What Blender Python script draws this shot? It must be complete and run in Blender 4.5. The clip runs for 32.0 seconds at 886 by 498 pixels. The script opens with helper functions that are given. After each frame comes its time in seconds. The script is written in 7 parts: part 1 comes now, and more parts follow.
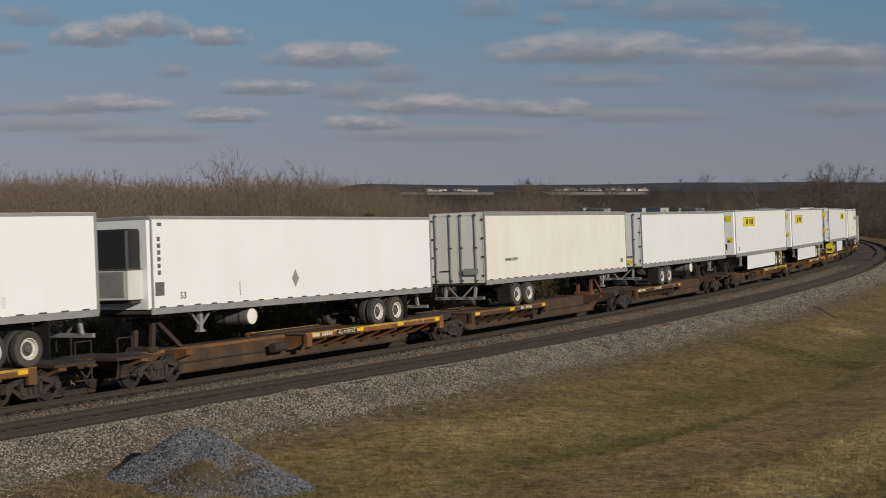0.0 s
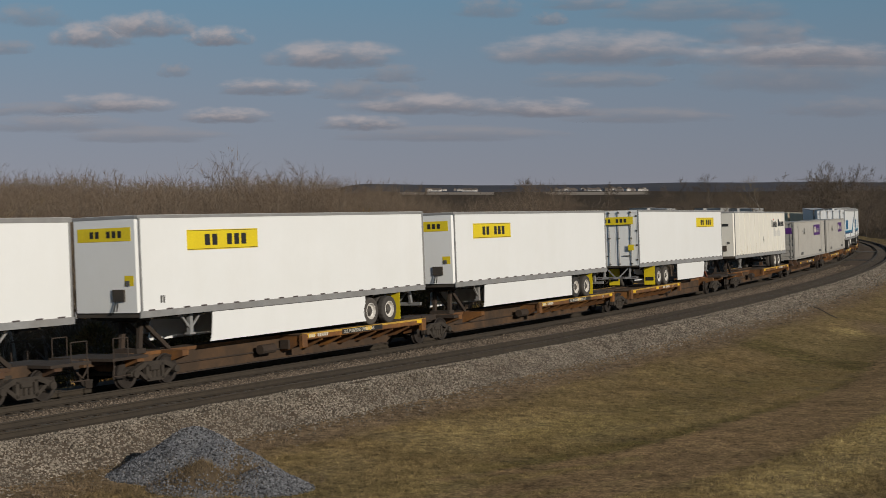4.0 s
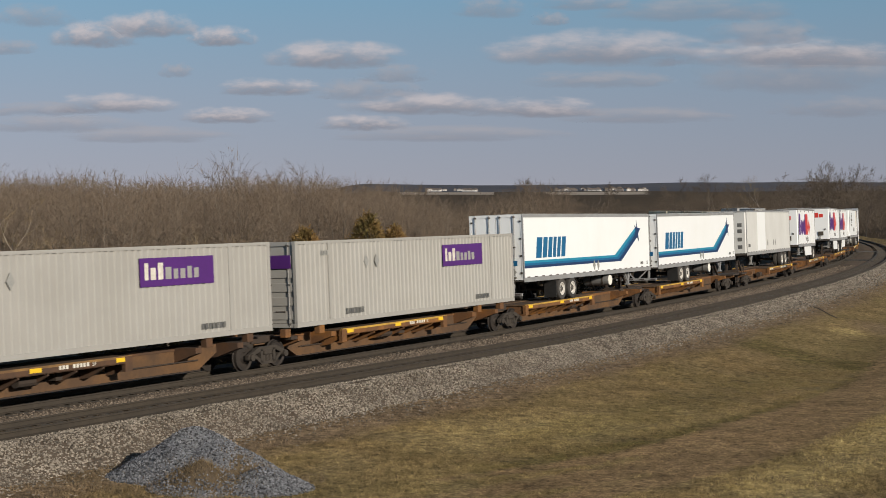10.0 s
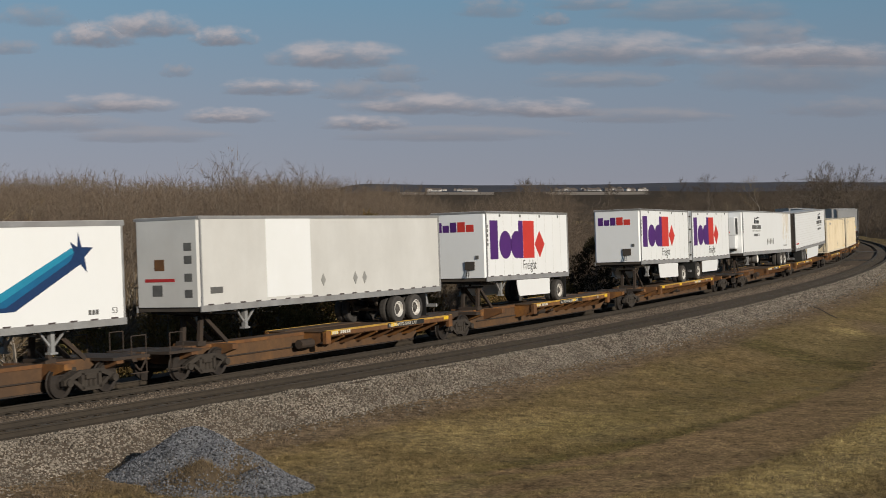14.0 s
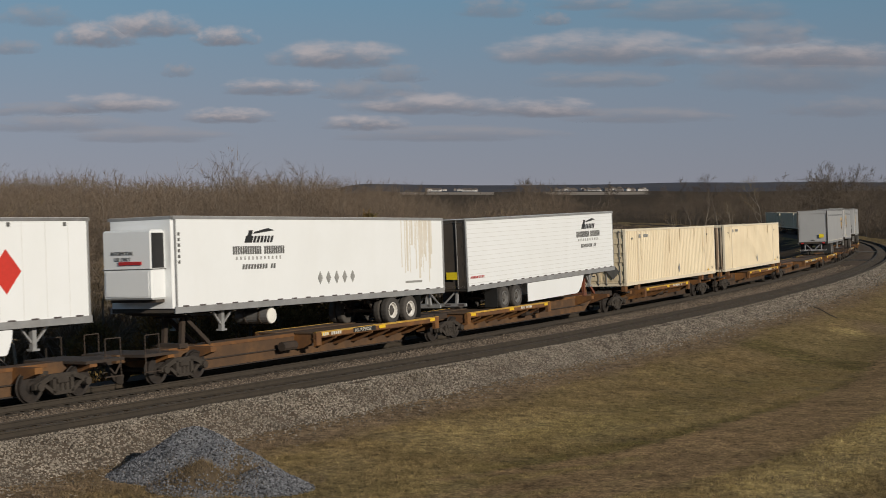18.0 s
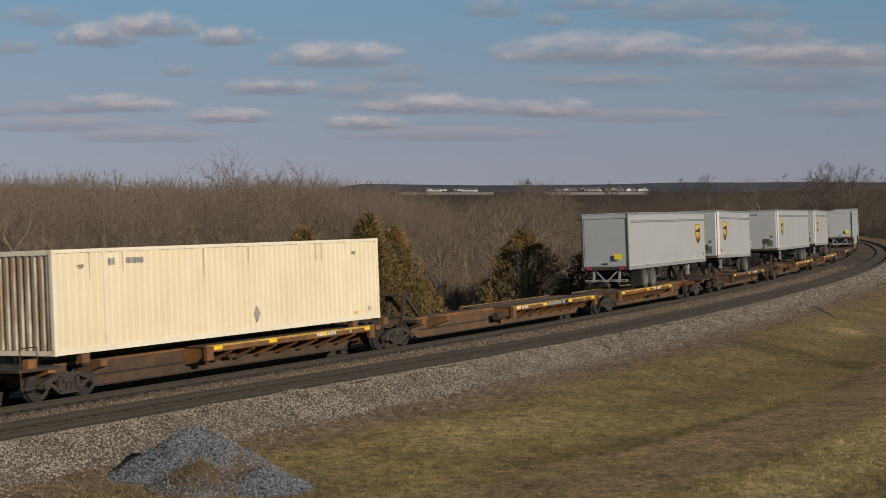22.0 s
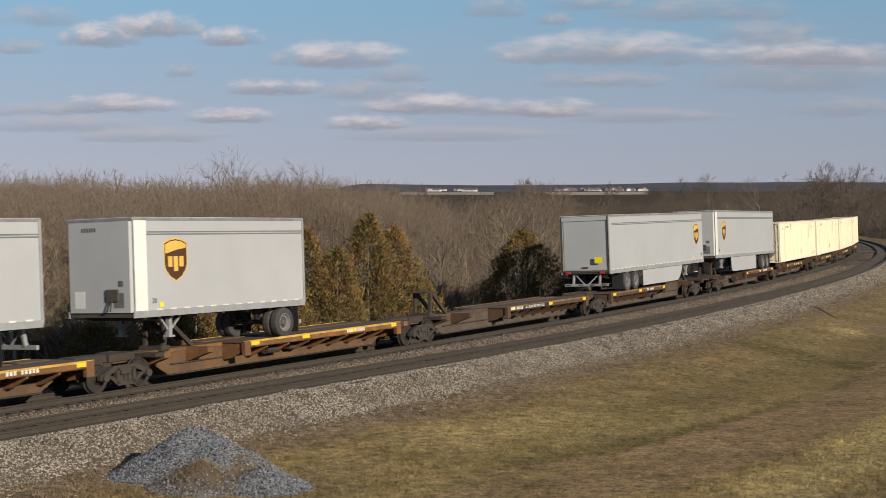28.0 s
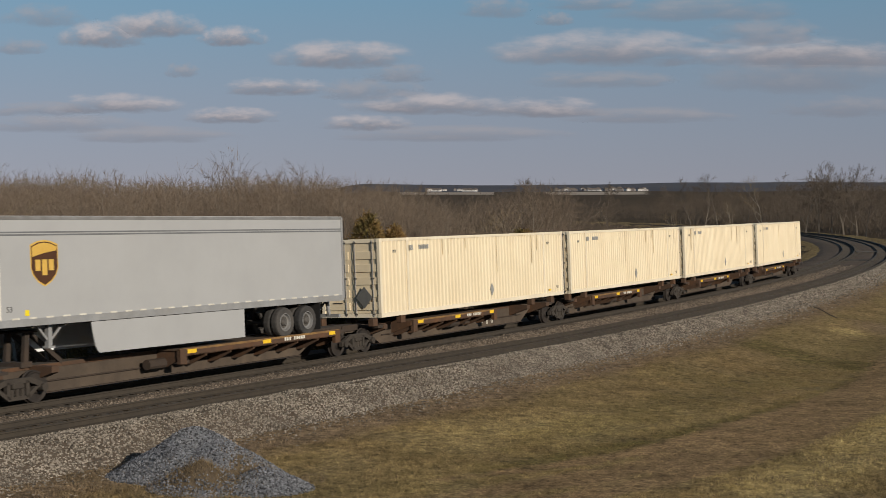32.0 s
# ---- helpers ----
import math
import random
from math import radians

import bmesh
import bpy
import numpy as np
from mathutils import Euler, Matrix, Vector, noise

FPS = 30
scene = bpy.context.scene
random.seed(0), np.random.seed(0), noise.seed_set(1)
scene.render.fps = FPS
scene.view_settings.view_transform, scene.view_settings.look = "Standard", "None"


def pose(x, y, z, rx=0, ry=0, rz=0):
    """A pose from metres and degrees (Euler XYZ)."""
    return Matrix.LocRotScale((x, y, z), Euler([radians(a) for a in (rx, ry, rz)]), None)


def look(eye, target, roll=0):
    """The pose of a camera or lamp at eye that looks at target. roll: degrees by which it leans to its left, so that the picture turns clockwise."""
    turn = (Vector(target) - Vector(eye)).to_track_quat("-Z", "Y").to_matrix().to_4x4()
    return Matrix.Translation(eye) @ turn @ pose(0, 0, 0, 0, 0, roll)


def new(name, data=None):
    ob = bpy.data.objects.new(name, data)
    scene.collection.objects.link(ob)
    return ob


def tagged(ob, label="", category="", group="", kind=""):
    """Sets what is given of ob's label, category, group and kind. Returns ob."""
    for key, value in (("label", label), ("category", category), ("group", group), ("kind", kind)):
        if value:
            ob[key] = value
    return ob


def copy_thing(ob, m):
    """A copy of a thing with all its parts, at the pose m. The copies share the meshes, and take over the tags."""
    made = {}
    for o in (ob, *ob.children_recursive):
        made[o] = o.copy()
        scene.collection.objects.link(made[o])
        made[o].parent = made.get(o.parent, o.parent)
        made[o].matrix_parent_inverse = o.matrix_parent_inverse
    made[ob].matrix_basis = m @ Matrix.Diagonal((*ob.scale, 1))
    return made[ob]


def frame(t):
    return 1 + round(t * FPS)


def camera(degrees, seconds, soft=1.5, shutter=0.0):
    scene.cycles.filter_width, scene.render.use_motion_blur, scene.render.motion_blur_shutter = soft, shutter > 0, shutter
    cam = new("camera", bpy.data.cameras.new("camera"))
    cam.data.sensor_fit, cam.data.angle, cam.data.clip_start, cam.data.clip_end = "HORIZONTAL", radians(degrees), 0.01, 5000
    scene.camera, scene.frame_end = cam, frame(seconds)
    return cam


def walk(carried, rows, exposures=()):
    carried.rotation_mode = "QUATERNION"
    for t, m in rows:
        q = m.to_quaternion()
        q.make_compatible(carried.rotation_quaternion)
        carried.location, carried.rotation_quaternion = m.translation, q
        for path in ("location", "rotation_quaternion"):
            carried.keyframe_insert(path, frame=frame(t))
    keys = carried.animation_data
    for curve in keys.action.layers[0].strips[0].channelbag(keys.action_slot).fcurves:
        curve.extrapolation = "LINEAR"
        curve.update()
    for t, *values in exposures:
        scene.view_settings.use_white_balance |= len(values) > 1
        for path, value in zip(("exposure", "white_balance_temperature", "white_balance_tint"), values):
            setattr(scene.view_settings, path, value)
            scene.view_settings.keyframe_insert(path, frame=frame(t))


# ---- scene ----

# ---- camera: a tripod that stands still above the line ----
EYE_Z = 5.369
cam = camera(33.44, 32.0, soft=0.75, shutter=0.12)
CAM_POSE = look((0, 0, EYE_Z), (0, 100, EYE_Z - 100 * math.tan(0.02934)), roll=-0.09)
walk(cam, [(0.0, CAM_POSE), (32.0, CAM_POSE)],
     exposures=[(0.0, -0.41), (3.0, -0.43), (6.0, -0.48), (8.0, -0.36), (10.0, 0.04), (12.0, -0.28), (13.0, -0.29), (14.0, -0.24), (17.0, -0.32), (19.0, -0.38), (20.0, -0.4), (21.0, -0.3), (22.0, -0.16), (23.0, 0.22), (24.0, 0.4), (25.0, 0.26), (27.0, 0.3), (29.0, 0.32), (30.0, 0.18), (31.0, -0.02), (32.0, -0.14)])

# ---- sky and sun ----
SUN_AZ = radians(-53.0)      # from +x, towards the sun
SUN_EL = radians(19.0)
world = bpy.data.worlds.new("sky")
scene.world = world
world.use_nodes = True
wn, wl = world.node_tree.nodes, world.node_tree.links
for n in list(wn):
    wn.remove(n)
sky = wn.new("ShaderNodeTexSky")
sky.sky_type, sky.sun_disc = "NISHITA", False
sky.sun_elevation, sky.sun_rotation = SUN_EL, radians(90) - SUN_AZ
sky.altitude, sky.air_density, sky.dust_density, sky.ozone_density = 200, 1.0, 0.6, 1.6
# near the horizon a grey haze that turns blue higher up
coord = wn.new("ShaderNodeTexCoord")
sep = wn.new("ShaderNodeSeparateXYZ")
low = wn.new("ShaderNodeMapRange")
low.inputs["From Min"].default_value, low.inputs["From Max"].default_value = 0.0, 0.15
blend = wn.new("ShaderNodeValToRGB")
SKY_STRENGTH = 0.066
for q, c in ((0.0, (0.325, 0.325, 0.372)), (0.45, (0.262, 0.318, 0.4)), (1.0, (0.17, 0.32, 0.45))):
    el = blend.color_ramp.elements[0] if q == 0.0 else blend.color_ramp.elements[-1] if q == 1.0 else blend.color_ramp.elements.new(q)
    el.position, el.color = q, (*c, 1)
gain = wn.new("ShaderNodeVectorMath")
gain.operation = "SCALE"
gain.inputs["Scale"].default_value = 1.0 / SKY_STRENGTH
high = wn.new("ShaderNodeMapRange")
high.interpolation_type = "SMOOTHSTEP"
high.inputs["From Min"].default_value, high.inputs["From Max"].default_value = 0.15, 0.45
haze = wn.new("ShaderNodeMix")
haze.data_type = "RGBA"
back = wn.new("ShaderNodeBackground")
back.inputs["Strength"].default_value = SKY_STRENGTH
wo = wn.new("ShaderNodeOutputWorld")
wl.new(coord.outputs["Generated"], sep.inputs[0])
wl.new(sep.outputs["Z"], low.inputs["Value"])
wl.new(sep.outputs["Z"], high.inputs["Value"])
wl.new(low.outputs[0], blend.inputs[0])
# a little brighter towards the side away from the sun, where thin cloud lies
side = wn.new("ShaderNodeMapRange")
side.inputs["From Min"].default_value, side.inputs["From Max"].default_value = -0.4, 0.4
side.inputs["To Min"].default_value, side.inputs["To Max"].default_value = 1.18 / SKY_STRENGTH, 0.9 / SKY_STRENGTH
wl.new(sep.outputs["X"], side.inputs["Value"])
wl.new(side.outputs[0], gain.inputs["Scale"])
wl.new(blend.outputs[0], gain.inputs[0])
wl.new(gain.outputs[0], haze.inputs[6])
wl.new(high.outputs[0], haze.inputs[0])
wl.new(sky.outputs[0], haze.inputs[7])
wl.new(haze.outputs[2], back.inputs["Color"])
wl.new(back.outputs[0], wo.inputs["Surface"])
sun_data = bpy.data.lights.new("sun", "SUN")
sun_data.energy, sun_data.angle, sun_data.color = 4.75, radians(0.6), (1.0, 0.9, 0.76)
sun = new("sun", sun_data)
SUN_DIR = Vector((math.cos(SUN_EL) * math.cos(SUN_AZ), math.cos(SUN_EL) * math.sin(SUN_AZ), math.sin(SUN_EL)))
sun.matrix_world = look(SUN_DIR * 200, (0, 0, 0))

# ---- the line: one circular curve, seen from its outer side ----
R = 558.7
S_X, S_Y, S_TH = -12.0, 40.1, 1.0196      # where s = 0, and the heading there
CX, CY = S_X - R * math.sin(S_TH), S_Y + R * math.cos(S_TH)
BANK = -0.0412
GRADE = -0.00099
SPEED, ACCEL = 14.5754, 0.00732
GAUGE = 0.7525
TRACK_2 = 4.1                              # the second track lies outside the first


def lift_2(s):
    """How far the second track stands above the first."""
    q = min(1.0, max(0.0, (s - 2.0) / 30.0))
    return 0.13 * (1 - q * q * (3 - 2 * q))


def on_line(s, lat=0.0):
    a = S_TH - math.pi / 2 + s / R
    return CX + (R + lat) * math.cos(a), CY + (R + lat) * math.sin(a)


def rail_pose(s, lat=0.0, z=0.0):
    """x along the line away from the camera, y to its inner side, z up, at the top of the rails."""
    x, y = on_line(s, lat)
    return Matrix.Translation((x, y, GRADE * s + z)) @ Matrix.Rotation(S_TH + s / R, 4, "Z") @ Matrix.Rotation(BANK, 4, "X")


def line_coords(x, y):
    dx, dy = x - CX, y - CY
    a = math.atan2(dy, dx) - (S_TH - math.pi / 2)
    return a * R, math.hypot(dx, dy) - R


def rolled(t):
    return SPEED * t + 0.5 * ACCEL * t * t


# ---- mesh helpers ----
def box(bm, x0, x1, y0, y1, z0, z1, bevel=0.0):
    g = bmesh.ops.create_cube(bm, size=1.0, matrix=Matrix.Translation(((x0 + x1) / 2, (y0 + y1) / 2, (z0 + z1) / 2))
                              @ Matrix.Diagonal((abs(x1 - x0), abs(y1 - y0), abs(z1 - z0), 1)))
    if bevel:
        edges = list({e for v in g["verts"] for e in v.link_edges})
        bmesh.ops.bevel(bm, geom=edges, offset=bevel, segments=1, affect="EDGES")


def prism(bm, pts, axis, a0, a1):
    """A flat outline swept along an axis: pts are (x, z) for 'y', (y, z) for 'x', (x, y) for 'z'."""
    def at(p, a):
        return {"y": (p[0], a, p[1]), "x": (a, p[0], p[1]), "z": (p[0], p[1], a)}[axis]
    lo = [bm.verts.new(at(p, a0)) for p in pts]
    hi = [bm.verts.new(at(p, a1)) for p in pts]
    n = len(pts)
    faces = [bm.faces.new(lo), bm.faces.new(hi)]
    for i in range(n):
        faces.append(bm.faces.new((lo[i], lo[(i + 1) % n], hi[(i + 1) % n], hi[i])))
    bmesh.ops.recalc_face_normals(bm, faces=faces)


def rod(bm, p0, p1, r, n=8, r2=None):
    p0, p1 = Vector(p0), Vector(p1)
    d = p1 - p0
    m = Matrix.Translation((p0 + p1) / 2) @ d.to_track_quat("Z", "Y").to_matrix().to_4x4()
    bmesh.ops.create_cone(bm, cap_ends=True, segments=n, radius1=r, radius2=r if r2 is None else r2, depth=d.length, matrix=m)


def beam(bm, p0, p1, w, h):
    p0, p1 = Vector(p0), Vector(p1)
    d = p1 - p0
    m = Matrix.Translation((p0 + p1) / 2) @ d.to_track_quat("X", "Z").to_matrix().to_4x4() @ Matrix.Diagonal((d.length, w, h, 1))
    bmesh.ops.create_cube(bm, size=1.0, matrix=m)


def lathe(bm, profile, n=20, axis="y", ring=False):
    """profile: (radius, place along the axis) round the axis."""
    rings = []
    for r, a in profile:
        ring = []
        for i in range(n):
            c, s = r * math.cos(2 * math.pi * i / n), r * math.sin(2 * math.pi * i / n)
            ring.append(bm.verts.new({"y": (c, a, s), "z": (c, s, a), "x": (a, c, s)}[axis]))
        rings.append(ring)
    faces = []
    for a, b in zip(rings, rings[1:]):
        for i in range(n):
            faces.append(bm.faces.new((a[i], a[(i + 1) % n], b[(i + 1) % n], b[i])))
    if ring:
        a, b = rings[-1], rings[0]
        for i in range(n):
            faces.append(bm.faces.new((a[i], a[(i + 1) % n], b[(i + 1) % n], b[i])))
    else:
        faces.append(bm.faces.new(rings[0]))
        faces.append(bm.faces.new(rings[-1]))
    bmesh.ops.recalc_face_normals(bm, faces=faces)


def mesh_of(name, bm, material, smooth=False):
    me = bpy.data.meshes.new(name)
    bm.to_mesh(me)
    bm.free()
    me.materials.append(material)
    if smooth:
        me.shade_smooth()
    return me


def part(name, bm, material, parent, label="", m=None, smooth=False):
    me = bm if isinstance(bm, bpy.types.Mesh) else mesh_of(name, bm, material, smooth)
    ob = new(name, me)
    ob.parent = parent
    if m is not None:
        ob.matrix_basis = m
    return tagged(ob, label)


def made(fn, *args):
    bm = bmesh.new()
    fn(bm, *args)
    return bm


def boxes(*rows, bevel=0.0):
    bm = bmesh.new()
    for r in rows:
        box(bm, *r, bevel=bevel)
    return bm


def raw_mesh(name, verts, faces, material, smooth=False):
    """faces: an (n, 3) or (n, 4) array."""
    verts, faces = np.asarray(verts, np.float32), np.asarray(faces, np.int32)
    me = bpy.data.meshes.new(name)
    k = faces.shape[1]
    me.vertices.add(len(verts))
    me.vertices.foreach_set("co", verts.ravel())
    me.loops.add(faces.size)
    me.loops.foreach_set("vertex_index", faces.ravel())
    me.polygons.add(len(faces))
    me.polygons.foreach_set("loop_start", np.arange(0, faces.size, k, dtype=np.int32))
    me.polygons.foreach_set("use_smooth", np.full(len(faces), smooth))
    me.update(calc_edges=True)
    me.materials.append(material)
    return me


LETTERS = {}


def words(text, size, material, parent, m, squeeze=1.0, shear=0.0, name="lettering"):
    """Built-in font, lying in the local xy plane of m, its start at the origin."""
    key = (text, size, squeeze, shear, material.name)
    if key not in LETTERS:
        cu = bpy.data.curves.new("lettering", "FONT")
        cu.body, cu.size, cu.extrude, cu.shear, cu.resolution_u = text, size, 0.004, shear, 3
        tmp = new("lettering_source", cu)
        me = bpy.data.meshes.new_from_object(tmp)
        bpy.data.objects.remove(tmp)
        bpy.data.curves.remove(cu)
        me.transform(Matrix.Diagonal((squeeze, 1, 1, 1)))
        me.materials.clear()
        me.materials.append(material)
        LETTERS[key] = me
    return part(name, LETTERS[key], None, parent, "", m)


# ---- materials ----
def mat(name, c1, c2, scale=2.0, rough=0.6, metal=0.0, bump=0.0, bump_scale=40.0, dirt=None, dirt_amount=0.0,
        dirt_scale=0.6, stretch=(1, 1, 1), island=0.0, spec=0.5, dirt_stretch=(1, 1, 1), sharp=0.15, grain=0.5):
    """Two scales of colour change, a dirt or wear layer and a fine relief, in the thing's own metres."""
    m = bpy.data.materials.new(name)
    m.use_nodes = True
    n, l = m.node_tree.nodes, m.node_tree.links
    b = n["Principled BSDF"]
    b.inputs["Roughness"].default_value, b.inputs["Metallic"].default_value = rough, metal
    b.inputs["Specular IOR Level"].default_value = spec
    co = n.new("ShaderNodeTexCoord")
    info = n.new("ShaderNodeObjectInfo")

    def mapped(scl, seed):
        mp = n.new("ShaderNodeMapping")
        mp.inputs["Scale"].default_value = scl
        ad = n.new("ShaderNodeVectorMath")
        ad.operation = "MULTIPLY_ADD"
        comb = n.new("ShaderNodeCombineXYZ")
        for i in range(3):
            l.new(info.outputs["Random"], comb.inputs[i])
        l.new(comb.outputs[0], ad.inputs[0])
        ad.inputs[1].default_value = (31.0 + seed, 17.0, 23.0)
        l.new(co.outputs["Object"], ad.inputs[2])
        l.new(ad.outputs[0], mp.inputs["Vector"])
        return mp.outputs[0]

    def noise_at(vec, sc, detail=4.0, r=0.6):
        t = n.new("ShaderNodeTexNoise")
        t.inputs["Scale"].default_value, t.inputs["Detail"].default_value, t.inputs["Roughness"].default_value = sc, detail, r
        l.new(vec, t.inputs["Vector"])
        return t.outputs["Fac"]

    def mix(fac, a, c):
        x = n.new("ShaderNodeMix")
        x.data_type = "RGBA"
        if isinstance(fac, float):
            x.inputs[0].default_value = fac
        else:
            l.new(fac, x.inputs[0])
        for i, v in ((6, a), (7, c)):
            if isinstance(v, tuple):
                x.inputs[i].default_value = (*v, 1)
            else:
                l.new(v, x.inputs[i])
        return x.outputs[2]

    def rng(v, lo, hi, a=0.0, c=1.0):
        r = n.new("ShaderNodeMapRange")
        r.inputs["From Min"].default_value, r.inputs["From Max"].default_value = lo, hi
        r.inputs["To Min"].default_value, r.inputs["To Max"].default_value = a, c
        l.new(v, r.inputs["Value"])
        return r.outputs[0]

    vec = mapped(stretch, 0)
    col = mix(rng(noise_at(vec, scale), 0.35, 0.65), c1, c2)
    fine = noise_at(vec, scale * 9.0, 3.0)
    col = mix(rng(fine, 0.3, 0.7, 0.0, grain), col, tuple(0.75 * v for v in c1))
    if island:
        geo = n.new("ShaderNodeNewGeometry")
        hs = n.new("ShaderNodeHueSaturation")
        l.new(rng(geo.outputs["Random Per Island"], 0, 1, 1 - island, 1 + island), hs.inputs["Value"])
        l.new(col, hs.inputs["Color"])
        col = hs.outputs[0]
    if dirt:
        d = rng(noise_at(mapped(dirt_stretch, 5), dirt_scale, 6.0, 0.65), 0.5 - sharp + 0.15 * (0.5 - dirt_amount), 0.5 + sharp + 0.3 * (0.5 - dirt_amount), 0.0, dirt_amount)
        col = mix(d, col, dirt)
        l.new(rng(d, 0, 1, rough, min(1.0, rough + 0.3)), b.inputs["Roughness"])
    l.new(col, b.inputs["Base Color"])
    if bump:
        bp = n.new("ShaderNodeBump")
        bp.inputs["Strength"].default_value, bp.inputs["Distance"].default_value = bump, 0.05
        l.new(noise_at(vec, bump_scale, 5.0), bp.inputs["Height"])
        l.new(bp.outputs[0], b.inputs["Normal"])
    return m


WHITE = mat("white_panel", (0.79, 0.81, 0.82), (0.77, 0.79, 0.795), 0.5, 0.38, dirt=(0.5, 0.46, 0.38), dirt_amount=0.08, dirt_scale=0.8, dirt_stretch=(1, 1, 0.25), grain=0.04)
CREAM_VAN = mat("aged_white_panel", (0.78, 0.765, 0.71), (0.745, 0.73, 0.665), 0.6, 0.45, dirt=(0.45, 0.39, 0.29), dirt_amount=0.18, dirt_scale=0.9, dirt_stretch=(1, 1, 0.2), grain=0.08)
GREY_VAN = mat("grey_white_panel", (0.62, 0.62, 0.6), (0.57, 0.57, 0.55), 0.6, 0.45, dirt=(0.38, 0.36, 0.33), dirt_amount=0.2, dirt_scale=0.8, dirt_stretch=(1, 1, 0.3), grain=0.08)
SILVER_VAN = mat("silver_grey_panel", (0.36, 0.363, 0.365), (0.335, 0.338, 0.34), 0.5, 0.42, dirt=(0.3, 0.29, 0.275), dirt_amount=0.12, dirt_scale=0.7, dirt_stretch=(1, 1, 0.3), grain=0.05)
GREY_BOX = mat("grey_container_paint", (0.33, 0.322, 0.303), (0.3, 0.292, 0.273), 0.6, 0.5, dirt=(0.3, 0.27, 0.22), dirt_amount=0.15, dirt_scale=0.8, dirt_stretch=(1, 1, 0.25), grain=0.08)
CREAM_BOX = mat("cream_container_paint", (0.69, 0.595, 0.425), (0.64, 0.55, 0.385), 0.6, 0.5, dirt=(0.42, 0.29, 0.16), dirt_amount=0.22, dirt_scale=0.9, dirt_stretch=(1, 1, 0.2), grain=0.08)
ALU = mat("dull_aluminium", (0.36, 0.365, 0.37), (0.27, 0.275, 0.28), 2.0, 0.5, 0.25, dirt=(0.2, 0.18, 0.15), dirt_amount=0.35)
ROOF_METAL = mat("white_roof_sheet", (0.66, 0.66, 0.65), (0.56, 0.56, 0.55), 0.8, 0.5, 0.1, dirt=(0.3, 0.28, 0.25), dirt_amount=0.25)
FRAME_DARK = mat("dark_chassis_steel", (0.035, 0.034, 0.033), (0.05, 0.045, 0.04), 2.0, 0.75, 0.0, dirt=(0.1, 0.07, 0.045), dirt_amount=0.5)
RUBBER = mat("tyre_rubber", (0.022, 0.022, 0.023), (0.035, 0.034, 0.033), 5.0, 0.85, dirt=(0.12, 0.105, 0.09), dirt_amount=0.5, bump=0.2)
RIM_WHITE = mat("white_rim_paint", (0.75, 0.75, 0.72), (0.62, 0.6, 0.56), 5.0, 0.5, dirt=(0.25, 0.16, 0.09), dirt_amount=0.4, dirt_scale=4)
RIM_GREY = mat("grey_rim_paint", (0.2, 0.2, 0.2), (0.14, 0.14, 0.14), 5.0, 0.5, dirt=(0.12, 0.1, 0.08), dirt_amount=0.4, dirt_scale=4)
SPINE = mat("weathered_yellow_steel", (0.3, 0.13, 0.027), (0.19, 0.075, 0.022), 1.2, 0.6, dirt=(0.09, 0.045, 0.022), dirt_amount=0.8, dirt_scale=1.3, bump=0.15, bump_scale=25)
SPINE_DARK = mat("rusted_brown_steel", (0.058, 0.036, 0.023), (0.037, 0.025, 0.018), 1.4, 0.75, dirt=(0.03, 0.024, 0.02), dirt_amount=0.7, dirt_scale=1.3, bump=0.2, bump_scale=25)
SILL = mat("orange_brown_sill_steel", (0.165, 0.082, 0.029), (0.1, 0.053, 0.022), 0.9, 0.7, dirt=(0.06, 0.037, 0.024), dirt_amount=0.75, dirt_scale=0.9, bump=0.15, bump_scale=25)
SILL_GREY = mat("dusty_brown_sill_steel", (0.11, 0.08, 0.055), (0.075, 0.055, 0.039), 0.9, 0.75, dirt=(0.045, 0.034, 0.026), dirt_amount=0.7, dirt_scale=0.9, bump=0.15, bump_scale=25)
SILL_DARK = mat("grimy_brown_sill_steel", (0.12, 0.063, 0.027), (0.072, 0.041, 0.021), 0.9, 0.7, dirt=(0.035, 0.025, 0.018), dirt_amount=0.75, dirt_scale=0.9, bump=0.15, bump_scale=25)
SPINE_RED = mat("rust_red_steel", (0.3, 0.075, 0.03), (0.22, 0.06, 0.03), 1.6, 0.7, dirt=(0.07, 0.04, 0.028), dirt_amount=0.7, dirt_scale=1.5)
BOGIE_M = mat("dirty_cast_steel", (0.038, 0.031, 0.024), (0.056, 0.045, 0.035), 4.0, 0.85, dirt=(0.028, 0.022, 0.018), dirt_amount=0.6, dirt_scale=3, bump=0.2)
WHEEL_M = mat("wheel_steel", (0.022, 0.018, 0.016), (0.038, 0.029, 0.023), 4.0, 0.75, 0.2)
REFLECT = mat("yellow_reflector", (0.85, 0.55, 0.02), (0.75, 0.47, 0.02), 5.0, 0.5, dirt=(0.25, 0.15, 0.05), dirt_amount=0.3, dirt_scale=4)
YELLOW = mat("yellow_decal", (0.78, 0.62, 0.02), (0.74, 0.57, 0.02), 2.0, 0.45)
BLACK = mat("black_paint", (0.02, 0.02, 0.02), (0.028, 0.028, 0.028), 4.0, 0.5)
INK = mat("dark_grey_marking", (0.1, 0.1, 0.1), (0.14, 0.14, 0.13), 4.0, 0.6)
PALE_INK = mat("white_stencil_paint", (0.7, 0.68, 0.6), (0.55, 0.52, 0.45), 6.0, 0.6, dirt=(0.15, 0.1, 0.06), dirt_amount=0.3, dirt_scale=6)
PURPLE = mat("purple_decal", (0.085, 0.02, 0.17), (0.07, 0.018, 0.14), 1.0, 0.45)
